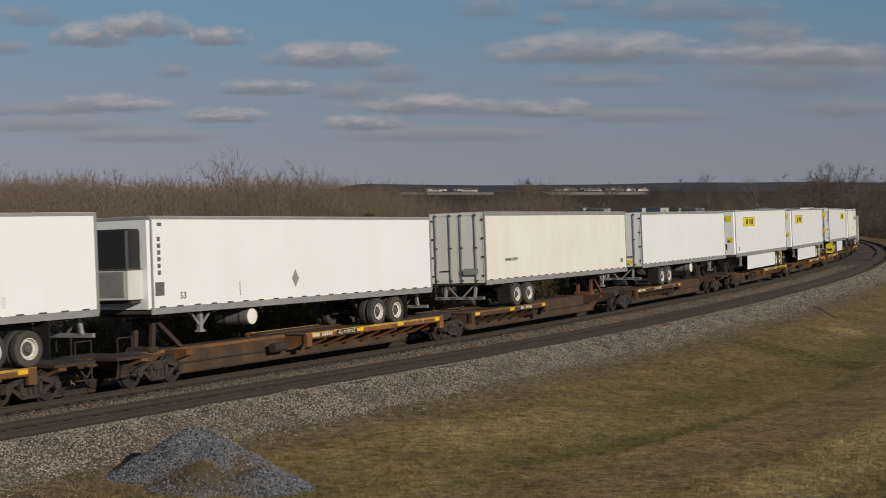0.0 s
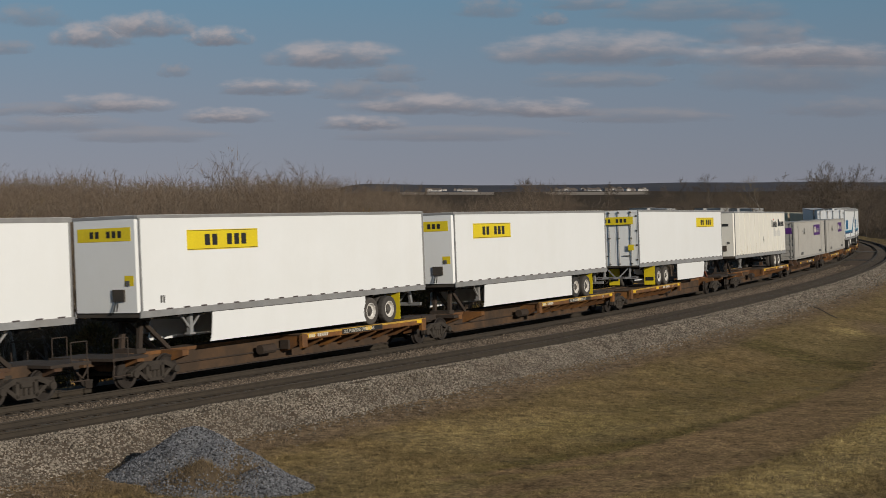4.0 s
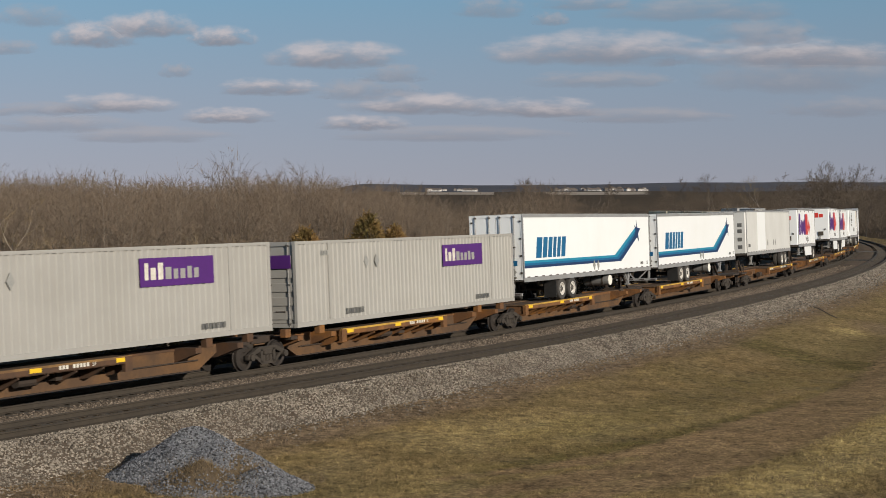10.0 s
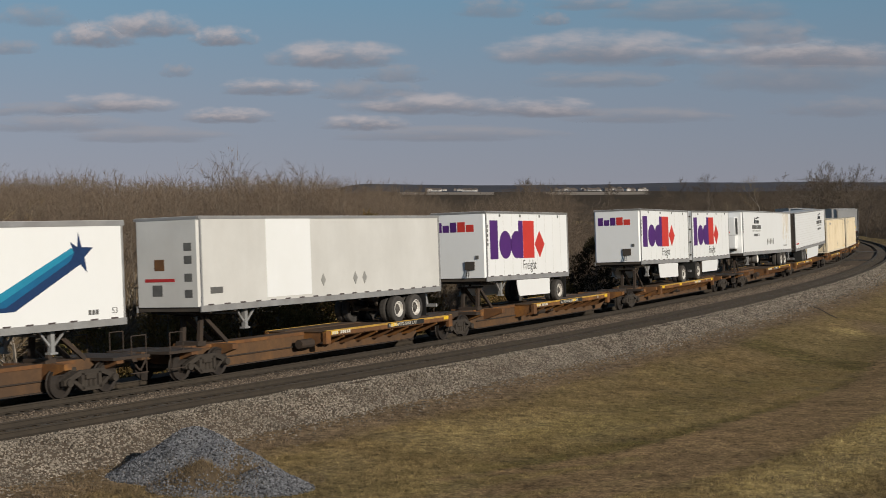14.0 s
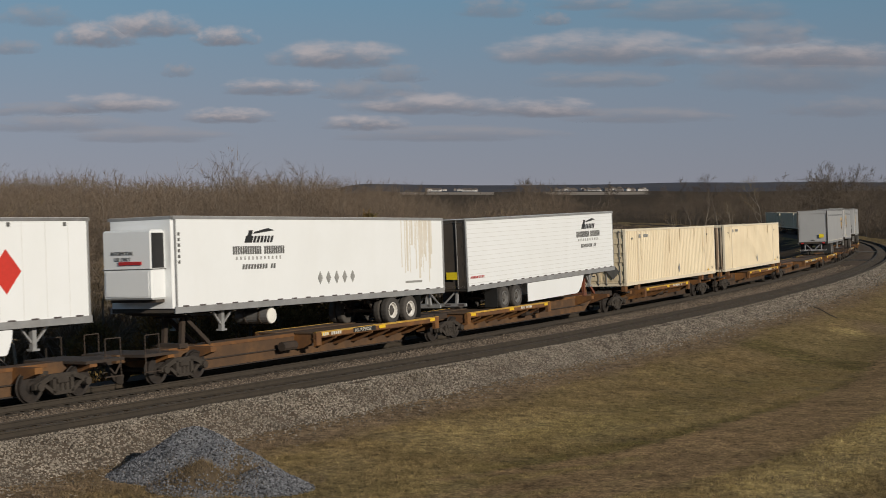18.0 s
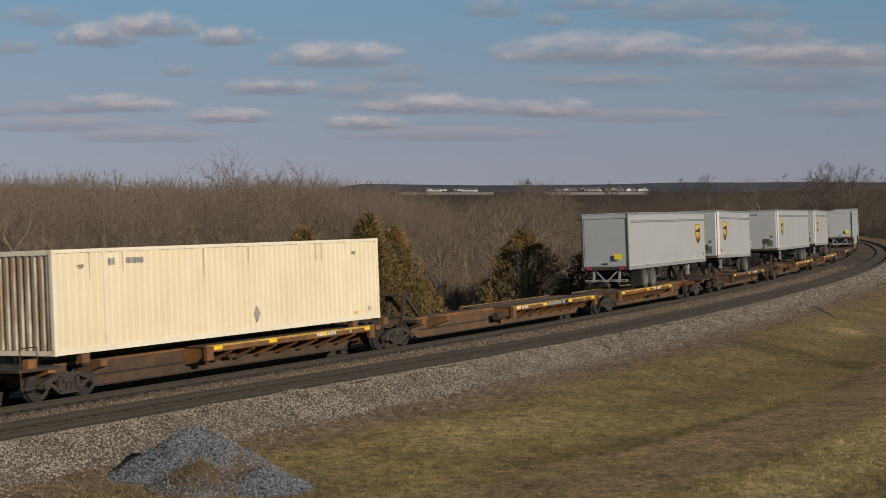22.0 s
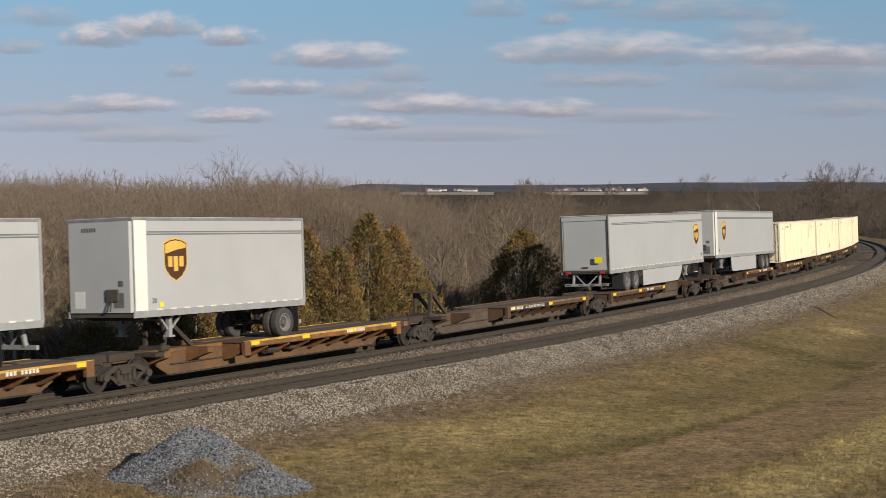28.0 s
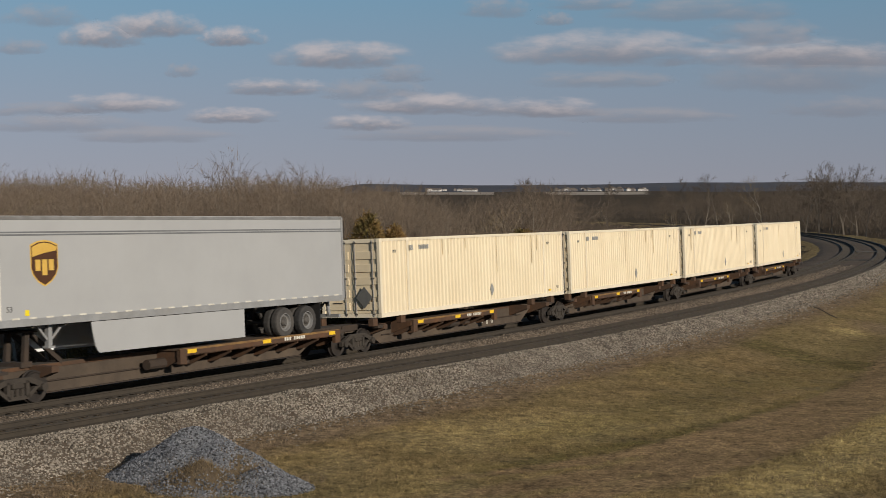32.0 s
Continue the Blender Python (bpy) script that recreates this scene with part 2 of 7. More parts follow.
ORANGE = mat("red_orange_decal", (0.6, 0.045, 0.03), (0.52, 0.04, 0.03), 1.0, 0.45)
NAVY = mat("navy_decal", (0.012, 0.035, 0.11), (0.015, 0.045, 0.13), 1.0, 0.45)
BLUE = mat("blue_decal", (0.01, 0.13, 0.28), (0.01, 0.1, 0.23), 1.0, 0.45)
SKY_BLUE = mat("light_blue_decal", (0.02, 0.25, 0.4), (0.02, 0.21, 0.35), 1.0, 0.45)
BROWN = mat("brown_decal", (0.075, 0.03, 0.012), (0.06, 0.024, 0.01), 1.0, 0.5)
GOLD = mat("gold_decal", (0.62, 0.4, 0.09), (0.55, 0.33, 0.06), 1.0, 0.45)
RED_TAPE = mat("red_tape", (0.5, 0.03, 0.03), (0.42, 0.03, 0.03), 5.0, 0.5)
RAIL_M = mat("rail_steel", (0.036, 0.028, 0.019), (0.05, 0.038, 0.026), 3.0, 0.75, 0.0, dirt=(0.028, 0.023, 0.019), dirt_amount=0.4)
TIE_M = mat("creosoted_wood", (0.064, 0.051, 0.038), (0.085, 0.068, 0.051), 3.0, 0.9, dirt=(0.09, 0.078, 0.065), dirt_amount=0.4, dirt_scale=3, bump=0.4)
BALLAST_FINE = mat("dusty_ballast", (0.118, 0.093, 0.072), (0.15, 0.119, 0.092), 0.5, 0.95, spec=0.1, dirt=(0.095, 0.073, 0.055), dirt_amount=0.5, dirt_scale=0.25, bump=1.0, bump_scale=14)
STONE = mat("ballast_stone", (0.265, 0.232, 0.19), (0.172, 0.15, 0.124), 0.8, 0.95, spec=0.15, island=0.7, dirt=(0.12, 0.1, 0.08), dirt_amount=0.4, dirt_scale=0.5)
DUSTY_STONE = mat("dusty_stone", (0.18, 0.146, 0.115), (0.125, 0.102, 0.08), 0.8, 0.95, spec=0.1, island=0.5)
WEEDY_SOIL = mat("weedy_soil", (0.15, 0.115, 0.08), (0.1, 0.08, 0.055), 4.0, 0.95, spec=0.05, bump=0.8, bump_scale=20)
PILE_STONE = mat("blue_grey_stone", (0.12, 0.125, 0.14), (0.17, 0.172, 0.18), 0.8, 0.9, spec=0.2, island=0.7)
BARK = mat("grey_brown_bark", (0.17, 0.145, 0.12), (0.115, 0.095, 0.076), 1.2, 0.95, spec=0.1, bump=0.5, bump_scale=12)
BARK_PALE = mat("pale_bark", (0.34, 0.3, 0.25), (0.25, 0.215, 0.175), 1.2, 0.95)
TWIG = mat("bare_twigs", (0.182, 0.144, 0.11), (0.145, 0.107, 0.077), 0.12, 0.95, spec=0.1, island=0.3, grain=0.2)
# grey of the large crowns; on the far woods it holds their shade
TWIG_GREY_SHADED = mat("grey_shaded_twigs", (0.118, 0.095, 0.075), (0.09, 0.071, 0.054), 0.05, 0.95, spec=0.1, island=0.3, grain=0.2)
TWIG_TAN = mat("tan_stems", (0.2, 0.15, 0.092), (0.14, 0.105, 0.064), 0.3, 0.95, spec=0.1, island=0.3)
CEDAR = mat("winter_cedar_leaf", (0.1, 0.088, 0.032), (0.235, 0.132, 0.052), 0.7, 0.9, spec=0.1, island=0.4)
CEDAR_DARK = mat("dark_cedar_leaf", (0.026, 0.024, 0.013), (0.042, 0.034, 0.018), 0.5, 0.9, spec=0.1, island=0.4)
HOUSE_W = mat("far_white_siding", (0.62, 0.6, 0.57), (0.5, 0.48, 0.45), 0.2, 0.8)
HOUSE_D = mat("far_drab_siding", (0.25, 0.22, 0.2), (0.19, 0.17, 0.16), 0.2, 0.85)
HOUSE_R = mat("far_shingle_roof", (0.12, 0.1, 0.09), (0.17, 0.14, 0.12), 0.2, 0.9)


# ---- ground ----
def smooth(a, b, v):
    t = min(1.0, max(0.0, (v - a) / (b - a)))
    return t * t * (3 - 2 * t)


def bumps(x, y, scale, seed=0.0):
    return noise.noise(Vector((x / scale + seed, y / scale - seed, seed)))


def rise(d):
    return float(np.interp(d, [500, 800, 1100, 1400, 1800, 2300, 2600, 3300, 4400], [0, 2.5, 9.5, 14.5, 21.0, 27.0, 32.5, 56.0, 57.0]))


def ground_z(x, y):
    s, lat = line_coords(x, y)
    d = math.hypot(x, y)
    if lat > 0:
        g = -0.62 + 0.34 * smooth(20, 100, s)
        g += 0.16 * bumps(x, y, 9.0, 3.1) * smooth(7, 10, lat) * (1 - smooth(200, 400, d))
        # a shallow drain that runs between the bank and the worn trail
        g -= 0.5 * smooth(9, 14, lat) * (1 - smooth(15, 22, lat)) * smooth(8, 30, s)
        g += 0.9 * smooth(16, 34, lat) * smooth(-5, 40, s)
        g -= 0.5 * (1 - smooth(5.6, 6.4, lat))
    else:
        g = -0.6 - 1.0 * smooth(-4.5, -9, lat) - 3.2 * smooth(-9, -45, lat)
        g += 0.35 * bumps(x, y, 14.0, 7.7) * smooth(-6, -12, lat)
    far = smooth(150, 700, d)
    hill = rise(d)
    if y > 0:          # the hills fall away behind the woods on the inner side
        hill *= 1 - 0.8 * smooth(0.05, 0.12, -x / y)
    return g + hill + far * 2.0 * bumps(x, y, 160.0, 1.3) + smooth(2700, 3300, d) * 9.0 * bumps(x, y, 700.0, 5.1)


def trail_line(x):
    """The middle of the worn trail that swings out of the drain towards the far right."""
    return 30.5 + 0.62 * (x - 1.0) + 0.055 * max(0.0, x - 1.0) ** 2


def trail(x, y):
    """How worn the ground is: two wheel tracks with a strip between them."""
    best, yc = 0.0, trail_line(x)
    for off, wide in ((-1.6, 0.8), (0.4, 1.25), (2.5, 0.6)):
        best = max(best, 1 - abs(y - yc - off) / (wide + 0.1 * max(0.0, x)))
    return max(0.0, best) * smooth(-3.0, 3.0, x)


def green_and_shade(x, y):
    """Greener ground in the shallow drain and above the trail, and the painted shade of the hollow farther out."""
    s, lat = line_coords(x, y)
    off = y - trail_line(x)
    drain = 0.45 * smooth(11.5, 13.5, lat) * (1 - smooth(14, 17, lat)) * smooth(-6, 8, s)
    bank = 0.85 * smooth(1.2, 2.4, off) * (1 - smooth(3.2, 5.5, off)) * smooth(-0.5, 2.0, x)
    # the hollow's shade goes into the ground colour along this line
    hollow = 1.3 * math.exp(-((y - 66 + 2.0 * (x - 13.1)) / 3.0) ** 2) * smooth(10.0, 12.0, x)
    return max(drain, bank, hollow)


def pale(x, y):
    """Bleached straw: between the drain and the bare strip, before the trail, and far out."""
    off = y - trail_line(x)
    mid = 0.75 * math.exp(-((x - 3.0) / 5.0) ** 2 - ((y - 40 - 0.5 * (x - 3)) / 3.4) ** 2)
    low = 0.8 * smooth(2.6, 4.0, -off) * (1 - smooth(6, 9, -off)) * smooth(4.0, 6.5, x)
    spot_ = 1.3 * math.exp(-((x - 19.9) / 0.9) ** 2 - ((y - 72.5) / 1.3) ** 2)
    return max(mid, low, spot_, 0.35 * smooth(-6, 0, x) * (1 - smooth(1.0, 3.0, abs(off + 0.6) - 2.5)))


def bare(x, y):
    """Bare soil beside the stone shoulder."""
    s, lat = line_coords(x, y)
    if lat <= 0:
        return 0.0
    return max(1 - smooth(8.0, 10.4 + 1.2 * bumps(x, y, 6.0, 2.2), lat), 0.8 * math.exp(-((x - 22.5) / 1.6) ** 2 - ((y - 75) / 4.0) ** 2))


def ground_material(name, gain=1.0):
    """Dry lawn: bleached, greener in the drain, bare along the stone and on the wheel tracks."""
    m = bpy.data.materials.new(name)
    m.use_nodes = True
    n, l = m.node_tree.nodes, m.node_tree.links
    b = n["Principled BSDF"]
    b.inputs["Roughness"].default_value, b.inputs["Specular IOR Level"].default_value = 1.0, 0.05
    co = n.new("ShaderNodeTexCoord")

    def noise_tex(scale, detail=5.0, stretch=(1, 1, 1), r=0.6):
        mp = n.new("ShaderNodeMapping")
        mp.inputs["Scale"].default_value = stretch
        l.new(co.outputs["Object"], mp.inputs["Vector"])
        t = n.new("ShaderNodeTexNoise")
        t.inputs["Scale"].default_value, t.inputs["Detail"].default_value, t.inputs["Roughness"].default_value = scale, detail, r
        l.new(mp.outputs[0], t.inputs["Vector"])
        return t.outputs["Fac"]

    def rng(v, lo, hi, a=0.0, c=1.0):
        q = n.new("ShaderNodeMapRange")
        q.inputs["From Min"].default_value, q.inputs["From Max"].default_value = lo, hi
        q.inputs["To Min"].default_value, q.inputs["To Max"].default_value = a, c
        l.new(v, q.inputs["Value"])
        return q.outputs[0]

    def mix(fac, a, c, mode="MIX"):
        x = n.new("ShaderNodeMix")
        x.data_type, x.blend_type = "RGBA", mode
        if isinstance(fac, float):
            x.inputs[0].default_value = fac
        else:
            l.new(fac, x.inputs[0])
        for i, v in ((6, a), (7, c)):
            if isinstance(v, tuple):
                x.inputs[i].default_value = (*[gain * q for q in v], 1) if mode == "MIX" else (*v, 1)
            else:
                l.new(v, x.inputs[i])
        return x.outputs[2]

    def grey(fac, a, c):
        x = n.new("ShaderNodeMix")
        x.data_type = "RGBA"
        l.new(fac, x.inputs[0])
        x.inputs[6].default_value, x.inputs[7].default_value = (a, a, a, 1), (c, c, 0.96 * c, 1)
        return x.outputs[2]

    def attr(name, jag):
        at = n.new("ShaderNodeAttribute")
        at.attribute_name = name
        q = n.new("ShaderNodeMath")
        q.operation = "ADD"
        l.new(at.outputs["Fac"], q.inputs[0])
        l.new(rng(noise_tex(1.1, 7.0, r=0.7), 0.25, 0.75, -jag, jag), q.inputs[1])
        return rng(q.outputs[0], 0.15, 0.85)
    col = mix(rng(noise_tex(0.3), 0.35, 0.65), (0.192, 0.143, 0.074), (0.152, 0.116, 0.057))
    col = mix(rng(noise_tex(0.09, 4.0), 0.42, 0.6, 0.0, 0.8), col, (0.175, 0.125, 0.066))
    col = mix(attr("pale", 0.3), col, mix(rng(noise_tex(1.6), 0.35, 0.65), (0.3, 0.23, 0.115), (0.22, 0.168, 0.08)))
    # green ground; the far hollow's shade is painted with the same dark tone
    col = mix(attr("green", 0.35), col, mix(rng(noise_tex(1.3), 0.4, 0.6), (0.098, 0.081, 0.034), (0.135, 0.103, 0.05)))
    col = mix(attr("soil", 0.35), col, mix(rng(noise_tex(2.0), 0.35, 0.65), (0.185, 0.135, 0.09), (0.14, 0.1, 0.066)))
    col = mix(attr("worn", 0.35), col, mix(rng(noise_tex(0.9), 0.35, 0.65), (0.235, 0.16, 0.09), (0.175, 0.12, 0.066)))
    tuft = noise_tex(3.6, 6.0, (1, 1, 1), 0.7)
    col = mix(0.85, col, grey(rng(tuft, 0.32, 0.68), 0.2, 0.84), "OVERLAY")
    col = mix(0.35, col, grey(rng(noise_tex(0.55, 4.0), 0.35, 0.65), 0.3, 0.7), "OVERLAY")
    speck = noise_tex(12.0, 4.0, (1, 1, 1), 0.75)
    col = mix(0.85, col, grey(rng(speck, 0.32, 0.68), 0.18, 0.84), "OVERLAY")
    l.new(col, b.inputs["Base Color"])
    bp = n.new("ShaderNodeBump")
    bp.inputs["Strength"].default_value, bp.inputs["Distance"].default_value = 1.0, 0.12
    l.new(tuft, bp.inputs["Height"])
    l.new(bp.outputs[0], b.inputs["Normal"])
    return m


GROUND_M = ground_material("dry_lawn", 1.2)
BLADE_M = ground_material("dry_grass_blade", 1.45)


def paint_ground(me, places, times=1):
    """Carries wear, green with the hollow's shade, soil and straw on the points of a mesh."""
    for key, fn in (("worn", lambda x, y: smooth(0.1, 0.7, trail(x, y))), ("green", green_and_shade), ("soil", bare), ("pale", pale)):
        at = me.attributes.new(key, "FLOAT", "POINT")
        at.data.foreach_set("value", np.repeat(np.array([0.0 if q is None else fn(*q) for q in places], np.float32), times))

BRUSH_SOIL = mat("leaf_litter", (0.065, 0.049, 0.034), (0.046, 0.035, 0.025), 0.2, 0.95, spec=0.05, dirt=(0.12, 0.088, 0.054), dirt_amount=0.5, dirt_scale=0.07, bump=1.0, bump_scale=4.0)

FIELD_M = mat("stubble_field", (0.36, 0.3, 0.23), (0.28, 0.225, 0.17), 0.01, 0.95)
# the haze before the far wooded hills is put into this blue-grey
HAZY_HILL_M = mat("hazy_wooded_hills", (0.09, 0.094, 0.115), (0.07, 0.075, 0.095), 0.006, 0.95, spec=0.05, dirt=(0.12, 0.115, 0.115), dirt_amount=0.5, dirt_scale=0.004)


def make_ground():
    n = 340
    u = np.linspace(-1, 1, n)
    k = 6.35
    gx = 4.0 + 15.5 * np.sinh(k * u)
    gy = 48.0 + 15.5 * np.sinh(k * u)
    gy = np.clip(gy, -900, None)
    gy[gy <= -900] = -900 - np.arange((gy <= -900).sum())[::-1] * 1.0
    gx = np.clip(gx, -4400, 4400)
    gy = np.clip(gy, None, 4400)
    verts = [(x, y, ground_z(x, y)) for y in gy for x in gx]
    i = np.arange(n * n).reshape(n, n)
    faces = np.stack([i[:-1, :-1], i[:-1, 1:], i[1:, 1:], i[1:, :-1]], -1).reshape(-1, 4)
    me = raw_mesh("ground", verts, faces, GROUND_M, True)
    me.materials.append(BRUSH_SOIL)
    idx = np.zeros(len(faces), np.int32)
    mid = np.asarray(verts)[faces].mean(1)
    dx, dy = mid[:, 0] - CX, mid[:, 1] - CY
    idx[(np.hypot(dx, dy) < R - 6)] = 1
    dist = np.hypot(mid[:, 0], mid[:, 1])
    bear = mid[:, 0] / np.maximum(mid[:, 1], 1)
    idx[dist > 560] = 1
    s_mid = (np.arctan2(dy, dx) - (S_TH - math.pi / 2)) * R
    idx[(s_mid > 165) & (np.hypot(dx, dy) > R + 9.5) & (dist < 560)] = 1
    field = (dist > 1480) & (dist < 1800) & (((bear > -0.03) & (bear < 0.035)) | ((bear > 0.07) & (bear < 0.14)))
    idx[field] = 2
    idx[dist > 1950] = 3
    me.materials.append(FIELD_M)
    me.materials.append(HAZY_HILL_M)
    me.polygons.foreach_set("material_index", idx)
    near_xy = [(x, y) if abs(x) < 80 and -10 < y < 170 else None for x, y, _ in verts]
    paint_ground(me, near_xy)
    ob = new("ground", me)
    tagged(ob, "dry winter grass beside the line and leaf litter beyond it", "ground", kind="structure")


make_ground()


# ---- ballast and tracks ----
BED = [(-6.2, -1.75), (-4.6, -0.75), (-3.0, -0.27), (-1.5, -0.17), (-1.0, -0.172), (-0.62, -0.26), (0.0, -0.27), (0.62, -0.26), (0.95, -0.172), (1.25, -0.14),
       (2.05, -0.13), (2.8, -0.14), (3.15, -0.172), (3.4, -0.27), (4.1, -0.3), (4.8, -0.29), (5.02, -0.165), (5.25, -0.14), (5.6, -0.17), (6.1, -0.35), (6.6, -0.53), (7.0, -0.68), (7.5, -0.92), (9.0, -1.6)]


def bed_z(s, lat):
    z = float(np.interp(lat, [b[0] for b in BED], [b[1] for b in BED]))
    x, y = on_line(s, lat)
    rough = 0.0 if -1.6 < lat < 5.3 else 1.0
    z += lift_2(s) * smooth(2.0, 3.1, lat) * (1 - smooth(5.5, 7.0, lat))
    return z + GRADE * s + (0.012 + 0.078 * rough) * bumps(x, y, 1.1, 2.0) + 0.06 * rough * bumps(x, y, 4.0, 9.0)


def make_bed():
    ss = np.concatenate([np.arange(-480, -24, 6.0), np.arange(-24, 130, 0.6), np.arange(130, 646, 5.0)])
    la = np.concatenate([np.linspace(-6.2, -1.5, 8), np.linspace(-1.2, 5.2, 33), np.linspace(5.5, 9.0, 13)])
    verts = []
    for s in ss:
        for b in la:
            x, y = on_line(s, b)
            verts.append((x, y, bed_z(s, b)))
    i = np.arange(len(ss) * len(la)).reshape(len(ss), len(la))
    faces = np.stack([i[:-1, 1:], i[1:, 1:], i[1:, :-1], i[:-1, :-1]], -1).reshape(-1, 4)
    ob = new("ballast_bed", raw_mesh("ballast_bed", verts, faces, BALLAST_FINE, True))
    tagged(ob, "dusty grey-brown stone bed under both tracks", "ballast", kind="structure")


make_bed()

RAIL_SHAPE = [(-0.036, 0.0), (-0.036, -0.035), (-0.009, -0.05), (-0.009, -0.145), (-0.07, -0.165), (-0.07, -0.178),
              (0.07, -0.178), (0.07, -0.165), (0.009, -0.145), (0.009, -0.05), (0.036, -0.035), (0.036, 0.0)]


def make_track(lat, label):
    track = tagged(new("railway_track"), label, "railway track", "tracks", "structure")
    ss = np.concatenate([np.arange(-480, -30, 6.0), np.arange(-30, 646, 3.0)])
    for side in (-1, 1):
        verts = []
        for s in ss:
            m = rail_pose(s, lat, lift_2(s) if lat else 0.0)
            verts += [m @ Vector((0, side * GAUGE + a, z)) for a, z in RAIL_SHAPE]
        n = len(RAIL_SHAPE)
        faces = [(i * n + j, i * n + (j + 1) % n, (i + 1) * n + (j + 1) % n, (i + 1) * n + j) for i in range(len(ss) - 1) for j in range(n)]
        part("rail", raw_mesh("rail", [tuple(v) for v in verts], faces, RAIL_M), None, track)
    return track


TRACK_A = make_track(0.0, "worn steel rails under the moving freight train")
TRACK_B = make_track(TRACK_2, "empty second track of rusty rails on dark ties")


def make_ties(track, lat, s0, s1, seed):
    rnd = random.Random(seed)
    tie = mesh_of("tie", boxes((-0.11, 0.11, -1.3, 1.3, -0.36, -0.182), bevel=0.012), TIE_M)
    plate = boxes(*[(-0.09, 0.09, side * GAUGE - 0.14, side * GAUGE + 0.14, -0.184, -0.17) for side in (-1, 1)])
    plate = mesh_of("tie_plate", plate, RAIL_M)
    s = s0
    while s < s1:
        m = rail_pose(s, lat + rnd.uniform(-0.06, 0.06), lift_2(s) if lat else 0.0) @ pose(0, 0, rnd.uniform(-0.012, 0.004), 0, 0, rnd.uniform(-1.2, 1.2))
        ob = part("tie", tie, None, track, "", m)
        if s < 22:
            part("tie_plate", plate, None, ob)
        s += 0.53
    # the rest of the line, joined
    verts, faces = [], []
    cube = [(-0.11, -1.3, -0.3), (0.11, -1.3, -0.3), (0.11, 1.3, -0.3), (-0.11, 1.3, -0.3), (-0.11, -1.3, -0.182), (0.11, -1.3, -0.182), (0.11, 1.3, -0.182), (-0.11, 1.3, -0.182)]
    quads = [(4, 5, 6, 7), (0, 1, 5, 4), (1, 2, 6, 5), (2, 3, 7, 6), (3, 0, 4, 7)]
    for s in list(np.arange(-100, s0, 0.53)) + list(np.arange(s1, 400, 0.53)):
        m = rail_pose(float(s), lat, lift_2(s) if lat else 0.0)
        k = len(verts)
        verts += [tuple(m @ Vector(c)) for c in cube]
        faces += [tuple(k + i for i in q) for q in quads]
    tagged(part("ties_far", raw_mesh("ties_far", verts, faces, TIE_M), None, track), "long row of dark wooden ties", kind="stuff")


make_ties(TRACK_A, 0.0, -12, 60, 1)
make_ties(TRACK_B, TRACK_2, -14, 110, 2)


# ---- the train ----
MOVING = []          # (thing, place along the line at 0 s, height over the rails, pitch in degrees)


def on_train(ob, s, z=0.0, pitch=0.0):
    MOVING.append((ob, s, z, pitch))
    return ob


DECK = 1.0           # top of the wheel platforms over the rails


HUB_M = mat("greasy_hub", (0.16, 0.15, 0.135), (0.09, 0.085, 0.08), 6.0, 0.55, 0.3, dirt=(0.05, 0.04, 0.035), dirt_amount=0.5, dirt_scale=5)


def wheel_meshes():
    out = {}
    bm = bmesh.new()
    lathe(bm, [(0.3, -0.13), (0.44, -0.14), (0.485, -0.12), (0.5, -0.07), (0.5, 0.07), (0.485, 0.12), (0.44, 0.14), (0.3, 0.13)], 20, "y", True)
    out["tyre"] = mesh_of("tyre", bm, RUBBER, False)
    for key, mm in (("rim_white", RIM_WHITE), ("rim_grey", RIM_GREY)):
        bm = bmesh.new()
        lathe(bm, [(0.3, 0.12), (0.3, -0.135), (0.275, -0.14), (0.245, -0.06), (0.2, -0.045), (0.2, 0.1)], 22, "y", True)
        out[key] = mesh_of("rim", bm, mm)
    bm = bmesh.new()
    lathe(bm, [(0.2, 0.05), (0.2, -0.03), (0.13, -0.025), (0.12, -0.08), (0.09, -0.13), (0.001, -0.135)], 18)
    for i in range(8):
        a = 2 * math.pi * i / 8
        rod(bm, (0.16 * math.cos(a), -0.03, 0.16 * math.sin(a)), (0.16 * math.cos(a), -0.06, 0.16 * math.sin(a)), 0.018, 5)
    out["hub"] = mesh_of("hub", bm, HUB_M)
    bm = bmesh.new()
    lathe(bm, [(0.05, -0.13), (0.16, -0.12), (0.2, -0.05), (0.36, -0.03), (0.39, -0.055), (0.43, -0.06), (0.432, 0.045), (0.46, 0.06), (0.46, 0.085), (0.36, 0.085), (0.2, 0.04), (0.05, 0.05)], 26)
    out["rail_wheel"] = mesh_of("rail_wheel", bm, WHEEL_M)
    return out


WHEELS = wheel_meshes()
SMALL = {}


def shared(key, build):
    if key not in SMALL:
        SMALL[key] = build()
    return SMALL[key]


def pieces(name, key, build, material, parent, places, label=""):
    """The same small piece several times, each an object of its own on one mesh."""
    def mk():
        bm = bmesh.new()
        build(bm)
        return mesh_of(name, bm, material)
    me = shared((name, key, material.name), mk)
    return [part(name, me, None, parent, label, Matrix.Translation(q)) for q in places]


def near(x, z, y=-1.305):
    """On the near side of a load: text runs along the line, upright."""
    return Matrix.Translation((x, y, z)) @ Matrix.Rotation(radians(90), 4, "X")


def at_end(xe, y, z):
    """On the end that faces along the train's way."""
    return Matrix.Translation((xe, y, z)) @ Matrix.Rotation(radians(-90), 4, "Z") @ Matrix.Rotation(radians(90), 4, "X")


def bar(parent, material, x0, x1, z0, z1, y=-1.3, t=0.006, name="marking"):
    return part(name, boxes((x0, x1, y - t, y + 0.002, z0, z1)), material, parent)


